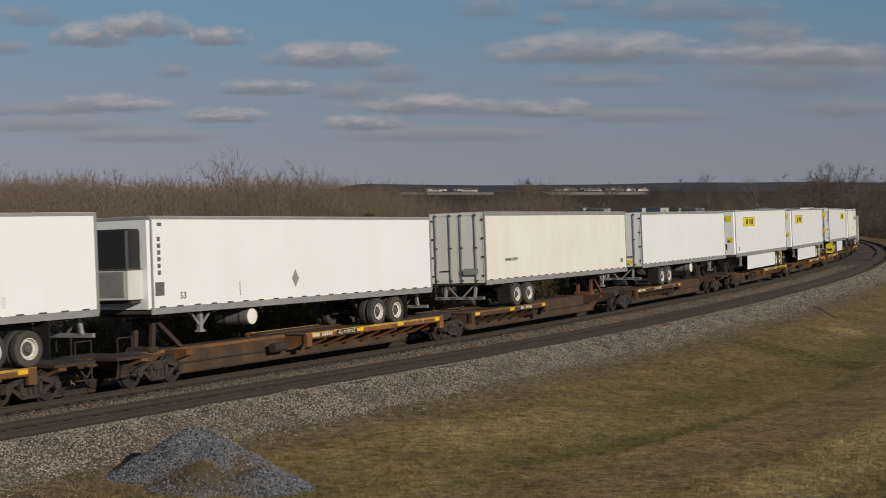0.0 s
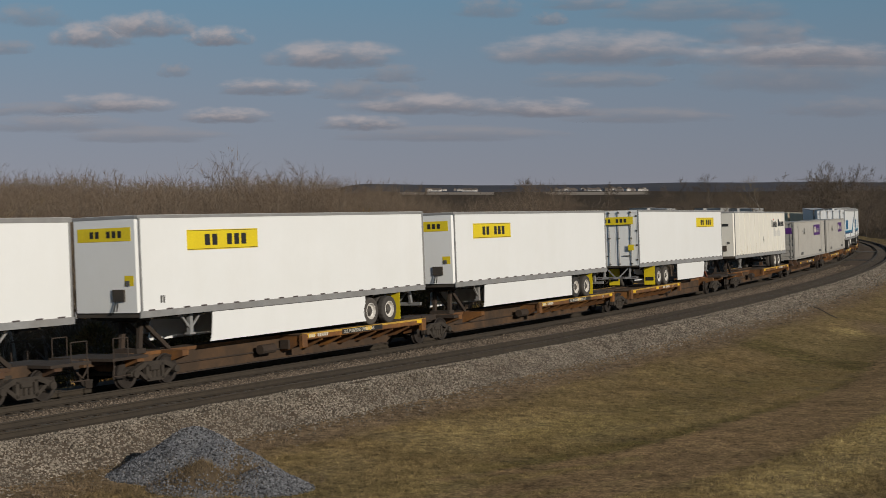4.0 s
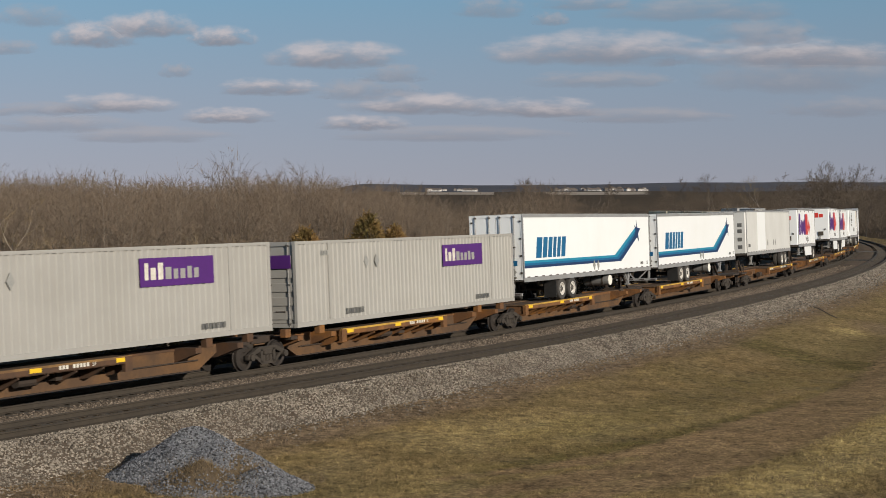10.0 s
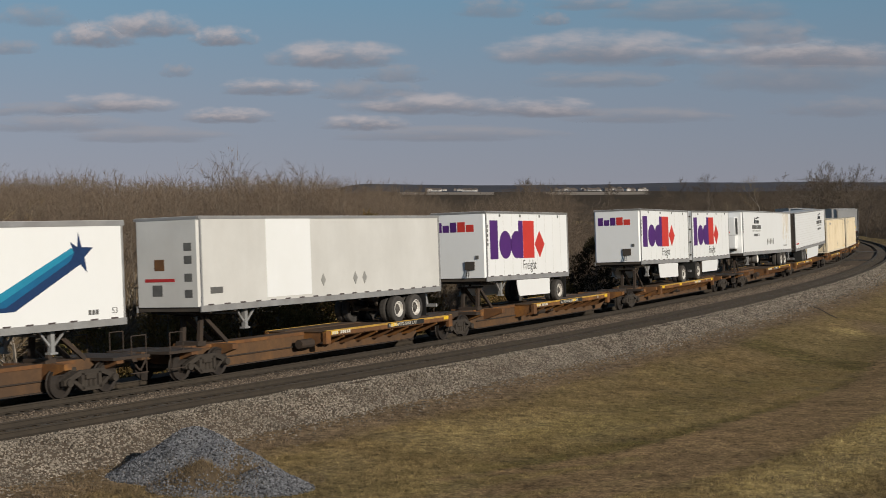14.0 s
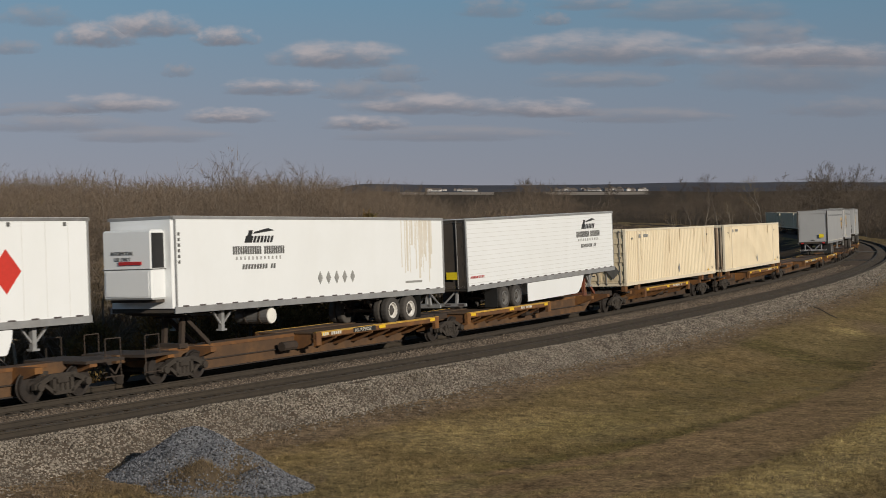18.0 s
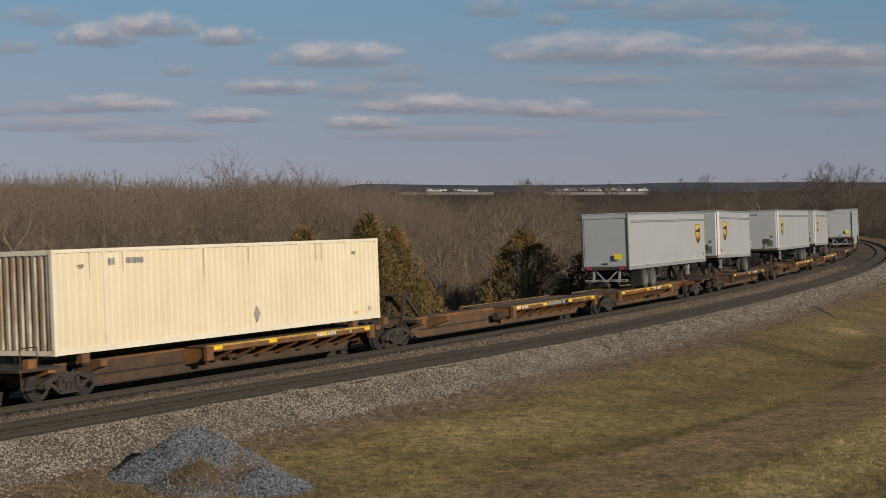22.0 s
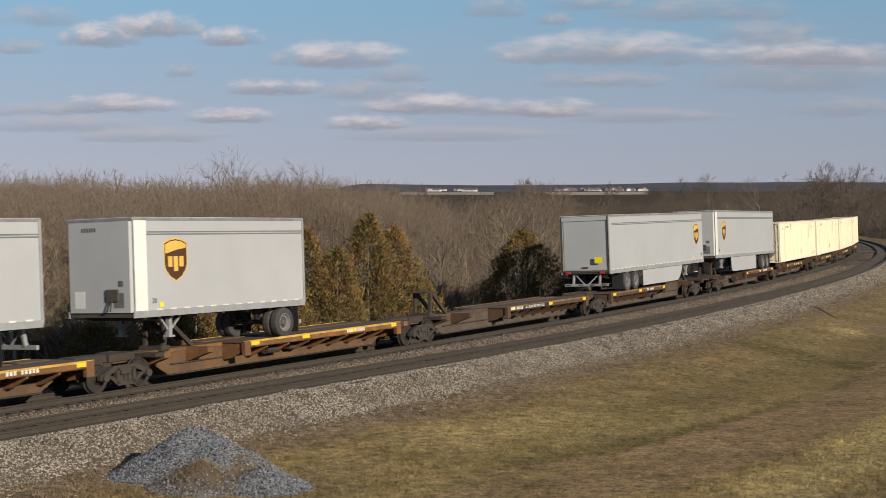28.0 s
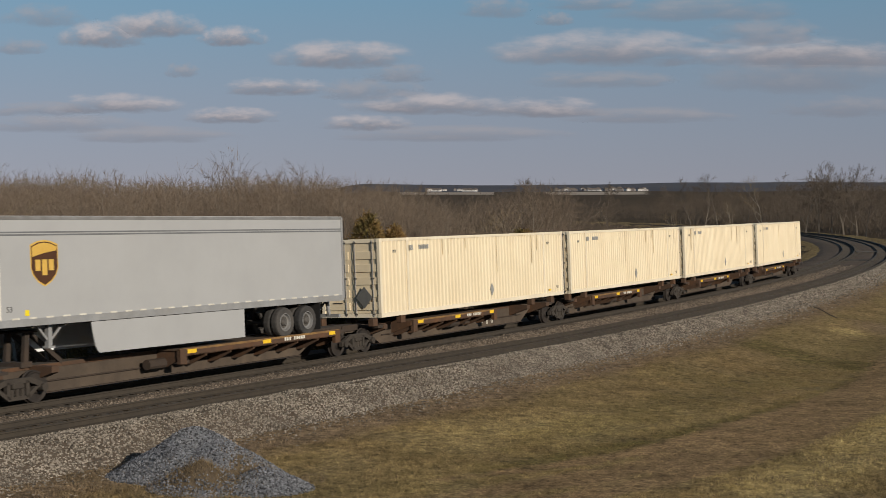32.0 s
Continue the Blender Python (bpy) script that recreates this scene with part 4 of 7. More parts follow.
def spine_unit(s0, s1, wheels, hitch=None, load="trailer", coupler=(False, False), deck=None, steel=None, words_on=None, label=None, hitch_m=None, sill=None):
    """One unit of an articulated spine car between two joints. wheels: stretches with wheel platforms, along the unit
    from its first joint; hitch: where the trailer hitch stands."""
    L = s1 - s0
    u = tagged(new("spine_car_unit"), label or "weathered orange-yellow skeleton railcar unit with wheel platforms", "railcar", "units of the train")
    a, b = -L / 2, L / 2
    steel = steel or SPINE
    # the centre sill, deep in the middle, shallow over the bogies
    e0, e1 = (a + 0.6, b - 0.6)
    pts = [(e0 - 0.4, 0.98), (e0 - 0.4, 0.74), (e0 + 1.0, 0.74), (e0 + 2.0, 0.2), (e1 - 2.0, 0.2), (e1 - 1.0, 0.74), (e1 + 0.4, 0.74), (e1 + 0.4, 0.98)]
    part("centre_sill", made(prism, pts, "y", -0.33, 0.33), sill or SILL, u)
    part("sill_edge", boxes((e0 + 1.9, e1 - 1.9, -0.36, -0.334, 0.87, 0.975)), steel, u)
    fl = bmesh.new()
    prism(fl, [(e0 + 2.0, 0.165), (e1 - 2.0, 0.165), (e1 - 2.0, 0.197), (e0 + 2.0, 0.197)], "y", -0.4, 0.4)
    part("sill_flange", fl, SPINE_DARK, u)
    for w0, w1 in wheels:
        x0, x1 = a + w0, a + w1
        for sg in (-1, 1):
            ch = bmesh.new()
            y = sg * 1.3
            box(ch, x0, x1, y - 0.03 * sg, y, 0.78, 1.0)
            box(ch, x0, x1, y - 0.16 * sg, y, 0.78, 0.81)
            edge = part("platform_edge", ch, steel, u)
            part("edge_strip", boxes((x0, x1, y - 0.06 * sg, y + 0.004 * sg, 0.945, 1.012)), EDGE if steel is SPINE else EDGE_DULL, edge)
            n = max(2, round((x1 - x0) / 1.15))
            pieces("gusset", sg, lambda bm: prism(bm, [(sg * 0.333, 0.4), (sg * 0.7, 0.46), (sg * 1.27, 0.72), (sg * 1.27, 0.95), (sg * 0.333, 0.95)], "x", -0.03, 0.03), steel, u,
                   [(x0 + 0.08 + (x1 - x0 - 0.16) * i / n, 0, 0) for i in range(n + 1)])
            pieces("platform_end", sg, lambda bm: prism(bm, [(0, 0.55), (0.3, 0.55), (0.3, 1.0), (0, 1.0)], "y", sg * 1.312, sg * 1.18), steel, u, [(x0, 0, 0), (x1 - 0.3, 0, 0)])
            k = max(2, round((x1 - x0) / 2.6))
            pieces("reflector", sg, lambda bm: box(bm, 0, 0.42, sg * 1.307, sg * 1.3, 0.85, 0.97), REFLECT, u,
                   [(x0 + 0.35 + (x1 - x0 - 1.0) * i / max(1, k - 1), 0, 0) for i in range(k)])
        part("deck_plate", boxes((x0, x1, -1.27, -0.42, 0.955, 0.998), (x0, x1, 0.42, 1.27, 0.955, 0.998), bevel=0.004), DECK_M, u)
    # container pedestals / cross bearers
    pieces("cross_bearer", 0, lambda bm: prism(bm, [(-1.22, 0.8), (-1.22, 0.97), (1.22, 0.97), (1.22, 0.8), (0.3, 0.5), (-0.3, 0.5)], "x", -0.14, 0.14), steel, u,
           [(x, 0, 0) for x in (a + 1.6, b - 1.6, a + 3.6, b - 3.6)])
    if load == "container":
        pieces("pedestal", 0, lambda bm: box(bm, -0.15, 0.15, -0.12, 0.12, 0.95, 1.235, 0.015), steel, u,
               [(x, sg * 1.12, 0) for x in (a + 0.9, b - 1.1, a + 2.9, b - 3.1) for sg in (-1, 1)])
    if hitch is not None:
        hs = bmesh.new()
        x = a + hitch
        hz = 1.95
        box(hs, x - 0.4, x + 0.4, -0.42, 0.42, hz - 0.06, hz, 0.02)
        for y in (-0.35, 0.35):
            beam(hs, (x - 0.1, y, 0.95), (x, y, hz - 0.05), 0.12, 0.16)
            beam(hs, (x + 1.3, y * 0.9, 0.98), (x + 0.15, y, hz - 0.1), 0.1, 0.13)
        box(hs, x - 0.3, x + 0.1, -0.45, 0.45, 0.95, 1.1)
        part("trailer_hitch", hs, hitch_m or SPINE_DARK, u, "raised dark steel hitch stand")
    # end platforms with grab rails at the couplers
    for at_b, on in ((False, coupler[0]), (True, coupler[1])):
        x, sg = (b, 1) if at_b else (a, -1)
        en = bmesh.new()
        if on:
            box(en, x - 1.9 if at_b else x + 0.4, x - 0.4 if at_b else x + 1.9, -1.25, 1.25, 0.9, 0.985)
            rod(en, (x - sg * 0.4, 0, 0.84), (x + sg * 0.02, 0, 0.84), 0.1, 8)
            box(en, x - sg * 0.25, x + sg * 0.06, -0.14, 0.14, 0.7, 0.98)
            for y in (-1.2, 1.2):
                for q in (0.5, 1.1):
                    rod(en, (x - sg * q, y, 0.9), (x - sg * q, y, 1.55), 0.018, 6)
                rod(en, (x - sg * 0.5, y, 1.55), (x - sg * 1.1, y, 1.55), 0.018, 6)
                box(en, x - sg * 1.15, x - sg * 0.45, y - 0.03, y + 0.03, 0.45, 0.48)
                rod(en, (x - sg * 0.5, y, 0.45), (x - sg * 0.5, y, 0.92), 0.018, 6)
            rod(en, (x - sg * 0.3, -0.4, 0.75), (x + sg * 0.0, -0.45, 0.45), 0.03, 6)
        else:
            box(en, x - sg * 1.3, x - sg * 0.05, -0.36, 0.36, 0.78, 1.02, 0.03)
            box(en, x - sg * 1.5, x - sg * 1.1, -1.2, 1.2, 0.86, 0.97)
        part("end_platform", en, SPINE_DARK, u)
    # brake gear
    pp = bmesh.new()
    rod(pp, (a + 2.7, -0.37, 0.5), (b - 2.7, -0.37, 0.5), 0.025, 6)
    rod(pp, (a + L * 0.42, -0.7, 0.6), (a + L * 0.42 + 0.75, -0.7, 0.6), 0.16, 10)
    box(pp, a + L * 0.5, a + L * 0.5 + 0.4, -0.75, -0.4, 0.5, 0.8)
    part("brake_gear", pp, SPINE_DARK, u)
    if words_on is not None:
        text, x, mats = words_on
        part("stencil_plate", boxes((a + x - 0.1, a + x + 0.115 * len(text) + 0.1, -1.3065, -1.3, 0.82, 0.985)), mats, u)
        words(text, 0.17, PALE_INK, u, near(a + x, 0.845, -1.308), 1.05)
    # car marks as pale bars on the platform edge
    w0, w1 = wheels[0]
    q = a + w0 + (w1 - w0) * 0.62 if words_on is None else a + w0 + 0.4
    for i in range(9):
        if i != 3:
            part("marking", boxes((q + i * 0.13, q + i * 0.13 + 0.085, -1.308, -1.3, 0.85, 0.96)), PALE_INK, u)
    if hitch is None or L > 19:
        words("53", 0.15, PALE_INK, u, near(a + w1 - 1.6, 0.85, -1.308))
    on_train(u, (s0 + s1) / 2)
    return u


# ---- the loads, in the train's order ----
def shield(parent, x, z, h):
    """A plain shield: gold rim, brown field, gold arched top and three gold blocks."""
    def outline(k):
        w, q = h * 0.4 * k, h * 0.5 * k
        return [(x - w, z + q * 0.8), (x - w * 0.5, z + q * 0.95), (x, z + q), (x + w * 0.5, z + q * 0.95), (x + w, z + q * 0.8), (x + w, z - q * 0.2),
                (x + w * 0.86, z - q * 0.5), (x + w * 0.5, z - q * 0.8), (x, z - q), (x - w * 0.5, z - q * 0.8), (x - w * 0.86, z - q * 0.5), (x - w, z - q * 0.2)]
    sh = part("emblem", made(prism, outline(1.0), "y", -1.301, -1.294), GOLD, parent, "brown and gold shield emblem")
    part("emblem_field", made(prism, outline(0.93), "y", -1.304, -1.3), BROWN, sh)
    o = outline(0.88)
    part("emblem_top", made(prism, o[:5] + [(o[4][0], z + h * 0.27), (x, z + h * 0.22), (o[0][0], z + h * 0.14)], "y", -1.307, -1.303), GOLD, sh)
    for i, k in enumerate((-0.24, 0.0, 0.24)):
        w = h * 0.8
        part("emblem_bar", boxes((x + k * w - 0.09 * w, x + k * w + 0.09 * w, -1.307, -1.303, z - h * (0.16 if i != 1 else 0.26), z + h * 0.08)), GOLD, sh)


def blocks(parent, material, x, z, sizes, gap, slant=0.0, name="letter_block"):
    """A row of plain upright blocks, of the width and height of an emblem's letters."""
    for w, h in sizes:
        pts = [(x, z), (x + w, z), (x + w + slant * h, z + h), (x + slant * h, z + h)]
        part(name, made(prism, pts, "y", -1.303, -1.296), material, parent)
        x += w + gap
    return x


def letter_row(t, x, z, widths, h, gap, material=None, slant=0.0):
    """Plain bars, one to a letter, in one row."""
    for w in widths:
        if w:
            part("marking", made(prism, [(x, z), (x + w, z), (x + w + slant * h, z + h), (x + slant * h, z + h)], "y", -1.303, -1.296), material or INK, t)
        x += (w or 0.1) + gap


def ghost_diamonds(parent, xs, z, size=0.36):
    for x in xs:
        part("placard_holder", made(prism, [(x - size * 0.62, z), (x, z - size), (x + size * 0.62, z), (x, z + size)], "y", -1.318, -1.3), INK_SOFT, parent)


INK_SOFT = mat("faded_grey_marking", (0.26, 0.26, 0.25), (0.32, 0.32, 0.3), 4, 0.6)


def number_bars(parent, x, z, n, w=0.1, h=0.16, material=None, gap=0.04):
    for i in range(n):
        bar(parent, material or INK, x + i * (w + gap), x + i * (w + gap) + w, z, z + h)


def banner(parent, x0, x1, z0, z1):
    b = bar(parent, YELLOW, x0, x1, z0, z1, name="yellow_banner")
    n, w = 6, (x1 - x0) * 0.62
    for i in range(n):
        q = x0 + (x1 - x0) * 0.24 + w * i / n
        if i == 2:
            continue
        bar(b, BLACK, q, q + w / n * 0.68, z0 + (z1 - z0) * 0.22, z0 + (z1 - z0) * 0.78, y=-1.304)
    bar(b, BLACK, x0 + 0.02, x1 - 0.02, z0 + 0.02, z0 + 0.035, y=-1.304)
    bar(b, BLACK, x0 + 0.02, x1 - 0.02, z1 - 0.035, z1 - 0.02, y=-1.304)


def end_banner(parent, xe, z0, z1):
    b = end_bar(parent, YELLOW, xe, -1.05, 1.05, z0, z1, name="yellow_banner")
    for i in range(6):
        if i != 2:
            end_bar(b, BLACK, xe - 0.005, 0.55 - i * 0.22 - 0.14, 0.55 - i * 0.22, z0 + 0.1, z1 - 0.1)
    return b


def nose_fittings(t, xe, f, dark=FRAME_DARK):
    """Air lines, a vent box and a placard on a trailer's nose."""
    end_bar(t, dark, xe, -0.75, -0.3, f + 0.5, f + 0.85, 0.06, "connection_box")
    end_bar(t, INK, xe, -0.95, -0.8, f + 0.95, f + 1.1, 0.03, "placard")
    bm = bmesh.new()
    for y in (-0.5, -0.4):
        rod(bm, (xe - 0.05, y, f + 0.5), (xe - 0.12, y, f + 0.2), 0.02, 6)
    part("air_line", bm, BLACK, t)


# a plain van, the last of the cars ahead
t, f, top, a, b = semi_trailer(-13.75, 16.15, 2.33, 2.34, True, WHITE, "plain white box trailer with a grey bottom rail", tank=False, H=2.93)
number_bars(t, 4.6, f + 0.42, 2, 0.03, 0.3, GREY_VAN)

# reefer with a dark cooling unit
t, f, top, a, b = semi_trailer(4.47, 16.15, 2.25, 2.09, True, WHITE, "white refrigerated trailer with black cooling unit", reefer="black", tank=True, roof_cap=0.1, H=2.92)
for i in range(6):
    bar(t, INK, a + 0.33, a + 0.47, top - 0.75 - i * 0.2, top - 0.62 - i * 0.2)
words("53", 0.3, INK, t, near(a + 1.3, f + 0.42))
ghost_diamonds(t, (a + 7.2,), f + 0.85, 0.3)
bar(t, INK, a + 0.2, a + 0.6, f + 0.55, f + 0.95, name="data_plate")
bar(t, INK, a + 0.35, a + 0.55, top - 0.3, top - 0.2)
bar(t, INK, a + 4.2, a + 4.22, f + 0.4, f + 0.85)

# van with rear doors towards the camera
t, f, top, a, b = semi_trailer(25.12, 16.2, 2.17, 2.1, False, CREAM_VAN, "off-white box trailer, rear doors closed, worn panels", H=3.06, door_skin=CREAM_VAN, wheel_at=3.0, roof_cap=0.17)
words("AIR RIDE EQUIPPED", 0.18, INK, t, near(a + 1.9, f + 0.95), 0.8)
number_bars(t, b - 0.9, f + 0.5, 2, 0.12, 0.2)
end_bar(t, INK_SOFT, a - 0.1, -1.0, -0.3, f + 0.45, f + 0.7)

# reefer, doors towards the camera
t, f, top, a, b = semi_trailer(43.62, 16.2, 2.19, 2.18, False, WHITE, "white refrigerated trailer with fuel tank, rear doors closed", tank=-16.2 / 2 + 9.2, door_skin=WHITE, roof_cap=0.14, wheel_at=3.3, H=2.95)
end_bar(t, YELLOW, a - 0.1, -0.8, -0.25, f + 0.25, f + 0.42)
bm = bmesh.new()
for r0 in range(24):
    q0, q1 = 2 * math.pi * r0 / 24, 2 * math.pi * (r0 + 1) / 24
    beam(bm, (a - 0.105, 0.1 + 0.55 * math.cos(q0), top - 0.85 + 0.38 * math.sin(q0)), (a - 0.105, 0.1 + 0.55 * math.cos(q1), top - 0.85 + 0.38 * math.sin(q1)), 0.03, 0.01)
part("oval_emblem", bm, INK, t)
for y in (-0.15, 0.1, 0.35):
    end_bar(t, INK, a - 0.1, y - 0.03, y + 0.03, top - 1.1, top - 0.6)

# three white vans with yellow banners
t, f, top, a, b = semi_trailer(62.37, 16.1, 2.18, 2.22, True, WHITE, "white box trailer with yellow banners and a side skirt", skirt=(3.3, 11.9, -0.15), H=3.02, flap=YELLOW)
banner(t, a + 2.2, a + 5.7, top - 1.1, top - 0.48)
end_banner(t, a - 0.004, top - 0.75, top - 0.35)
end_bar(t, YELLOW, a, -1.1, -0.75, f + 0.95, f + 1.25)
nose_fittings(t, a, f)
number_bars(t, a + 0.9, f + 0.4, 2, 0.08, 0.22)
t, f, top, a, b = semi_trailer(80.85, 15.95, 2.2, 2.2, True, WHITE, "white box trailer with yellow banners and a long side skirt", skirt=(2.6, 11.6, -0.15), H=3.02, flap=YELLOW)
banner(t, a + 1.7, a + 5.2, top - 1.1, top - 0.48)
end_banner(t, a - 0.004, top - 0.75, top - 0.35)
end_bar(t, YELLOW, a, -1.1, -0.75, f + 0.95, f + 1.25)
nose_fittings(t, a, f)
t, f, top, a, b = semi_trailer(101.5, 15.9, 2.25, 2.16, False, WHITE, "white box trailer with yellow banners, rear doors closed", skirt=(4.0, 9.3, 0.4), H=3.02, flap=YELLOW, door_skin=WHITE, wheel_at=3.2)
banner(t, b - 5.4, b - 1.8, top - 1.0, top - 0.45)
end_banner(t, a - 0.1, top - 0.75, top - 0.35)
end_bar(t, YELLOW, a - 0.1, -1.05, -0.75, f + 0.9, f + 1.2)
end_bar(t, YELLOW, a - 0.1, 0.6, 1.05, f + 0.95, f + 1.15)
for y in (-1.0, 1.0):
    part("flap_mark", boxes((a + 2.48 - 0.025, a + 2.48 - 0.012, y - 0.22, y + 0.22, 0.3, 0.5)), BLACK, t)

# ribbed cream van
t, f, top, a, b = semi_trailer(120.55, 15.9, 2.09, 1.99, True, CREAM_VAN, "stained cream ribbed trailer with black lettering blocks", posts=11, H=3.03, rim="rim_white")
x = blocks(t, BLACK, b - 4.6, top - 1.1, [(0.42, 0.48), (0.2, 0.34), (0.14, 0.44), (0.36, 0.34), (0.12, 0.46), (0.34, 0.34)], 0.06)
x = blocks(t, BLACK, x + 0.2, top - 1.05, [(0.44, 0.5), (0.2, 0.34), (0.36, 0.34), (0.4, 0.34), (0.32, 0.34)], 0.06)
bar(t, RED_TAPE, b - 3.98, b - 3.86, top - 0.62, top - 0.5)
blocks(t, GREY_VAN, b - 4.0, top - 1.75, [(0.5, 0.6), (0.3, 0.4), (0.25, 0.4), (0.3, 0.4), (0.3, 0.55), (0.3, 0.4)], 0.06)
end_bar(t, BLACK, a - 0.001, -0.9, 0.5, top - 0.95, top - 0.78)
nose_fittings(t, a, f)
ghost_diamonds(t, (a + 8.5,), f + 1.1, 0.22)
DRIP = mat("brown_drip", (0.42, 0.34, 0.22), (0.5, 0.42, 0.3), 2.0, 0.6, dirt=(0.66, 0.62, 0.54), dirt_amount=0.7, dirt_scale=3, dirt_stretch=(6, 1, 0.4))
rnd_d = random.Random(4)
for i in range(26):
    q, w, h = a + 0.3 + i * 0.59 + rnd_d.uniform(-0.2, 0.2), rnd_d.uniform(0.015, 0.05), rnd_d.uniform(0.1, 0.75)
    part("stain_run", boxes((q, q + w, -1.299, -1.294, f + 0.2, f + 0.2 + h)), DRIP, t)

# grey containers with purple panels
for s, skip in ((140.24, 0), (157.75, 1)):
    c, a, b = container(s, GREY_BOX, "grey corrugated container with a purple panel")
    bar(c, PURPLE, a + 10.0, a + 13.3, 1.7, 2.55, y=-1.305, name="purple_panel")
    blocks_m = [(0.16, 0.5), (0.22, 0.36), (0.22, 0.5), (0.26, 0.36), (0.2, 0.3), (0.22, 0.3), (0.2, 0.36), (0.22, 0.3)]
    q = a + 10.2
    for i, (w, hh) in enumerate(blocks_m):
        part("letter_block", boxes((q, q + w, -1.314, -1.31, 1.9, 1.9 + hh)), PALE_INK if i < 3 else INK_SOFT, c)
        q += w + 0.1
    ghost_diamonds(c, (a + 4.4, a + 5.1), 2.1, 0.24)
    number_bars(c, a + 3.0, 0.28, 7, 0.13, 0.2)
    number_bars(c, b - 3.5, 0.28, 7, 0.13, 0.18)
    number_bars(c, a + 1.5, 2.4, 5, 0.06, 0.16, INK_SOFT)
    end_bar(c, PURPLE, a - 0.005, -1.1, 1.1, 2.0, 2.45, 0.02, "purple_panel")
    end_bar(c, PALE_INK, a - 0.03, 0.0, 0.6, 2.1, 2.35)

# two white vans with a blue stripe
for s, L, h0, h1 in ((174.86, 16.15, 2.12, 2.03), (192.27, 16.0, 2.04, 2.04)):
    t, f, top, a, b = semi_trailer(s, L, h0, h1, False, WHITE, "white refrigerated trailer with navy blocks and a blue stripe", tank=L / 2 - 5.5, H=3.0, door_skin=WHITE, roof_cap=0.16, wheel_at=4.2)
    blocks(t, BLUE, a + 1.35, f + 1.03, [(0.6, 0.92), (0.46, 0.92), (0.42, 0.92), (0.34, 0.92), (0.36, 0.92), (0.46, 0.92)], 0.13, 0.2)
    # three bands side by side, level along the body and then rising to a star
    for k, (m, lo, hi) in enumerate(((SKY_BLUE, 0.81, 0.93), (BLUE, 0.71, 0.82), (NAVY, 0.6, 0.72))):
        u0, u1 = 11.0 + (0.93 - hi) * 2.6, 11.0 + (0.93 - lo) * 2.6
        e0, e1 = 13.95 + (0.93 - hi) * 1.3, 13.95 + (0.93 - lo) * 1.3
        st = [(a + 0.1, f + hi), (a + u0, f + hi), (a + e0, f + hi + 1.32), (a + e1, f + lo + 1.24), (a + u1, f + lo), (a + 0.1, f + lo)]
        part("stripe", made(prism, st, "y", -1.3 - 0.001 * k, -1.293), m, t)
    q, z = a + 14.2, f + 2.06
    star = [(0.0, 0.62), (0.12, 0.2), (0.55, 0.18), (0.22, -0.08), (0.3, -0.52), (-0.02, -0.2), (-0.42, -0.3), (-0.16, 0.02), (-0.3, 0.35), (-0.04, 0.2)]
    part("emblem", made(prism, [(q + u, z + v) for u, v in star], "y", -1.307, -1.299), NAVY, t)
    ghost_diamonds(t, (a + 8.2, a + 8.7), f + 0.5, 0.24)
    end_bar(t, BLUE, a - 0.1, -1.05, 1.05, f + 0.72, f + 0.95)
    end_bar(t, NAVY, a - 0.1, -0.2, 0.9, f + 1.0, f + 1.5)
    for y in (-0.8, 0.0, 0.5):
        part("placard_holder", made(prism, [(y - 0.22, f + 0.45), (y, f + 0.2), (y + 0.22, f + 0.45), (y, f + 0.7)], "x", a - 0.12, a - 0.1), INK_SOFT, t)
    number_bars(t, b - 1.5, f + 0.35, 3, 0.1, 0.14)
    words("53", 0.24, INK, t, near(b - 0.6, f + 0.35))

# grey van with a new white panel
t, f, top, a, b = semi_trailer(211.47, 14.63, 2.19, 2.1, True, GREY_VAN, "patched grey-white trailer with one newer white panel", H=2.97, wheel_at=1.9)
part("side_panel", boxes((a + 3.4, a + 5.9, -1.31, -1.29, f + 0.3, top - 0.1)), WHITE, t, "newer bright white side panel")
ghost_diamonds(t, (a + 8.6, a + 9.2, a + 6.6), f + 0.75, 0.22)
end_bar(t, SPINE, a - 0.001, 0.1, 0.5, f + 1.3, f + 1.65, name="placard")
for z in (0.45, 0.95, 1.5, 1.9):
    end_bar(t, INK, a - 0.001, -1.0, -0.7, f + z, f + z + 0.25, name="placard")
end_bar(t, RED_TAPE, a - 0.001, -0.3, 0.9, f + 0.95, f + 1.05)
end_bar(t, INK, a - 0.001, 0.2, 0.6, f + 0.5, f + 0.85, name="placard")
bar(t, INK, a + 0.5, a + 1.1, f + 0.55, f + 0.75)


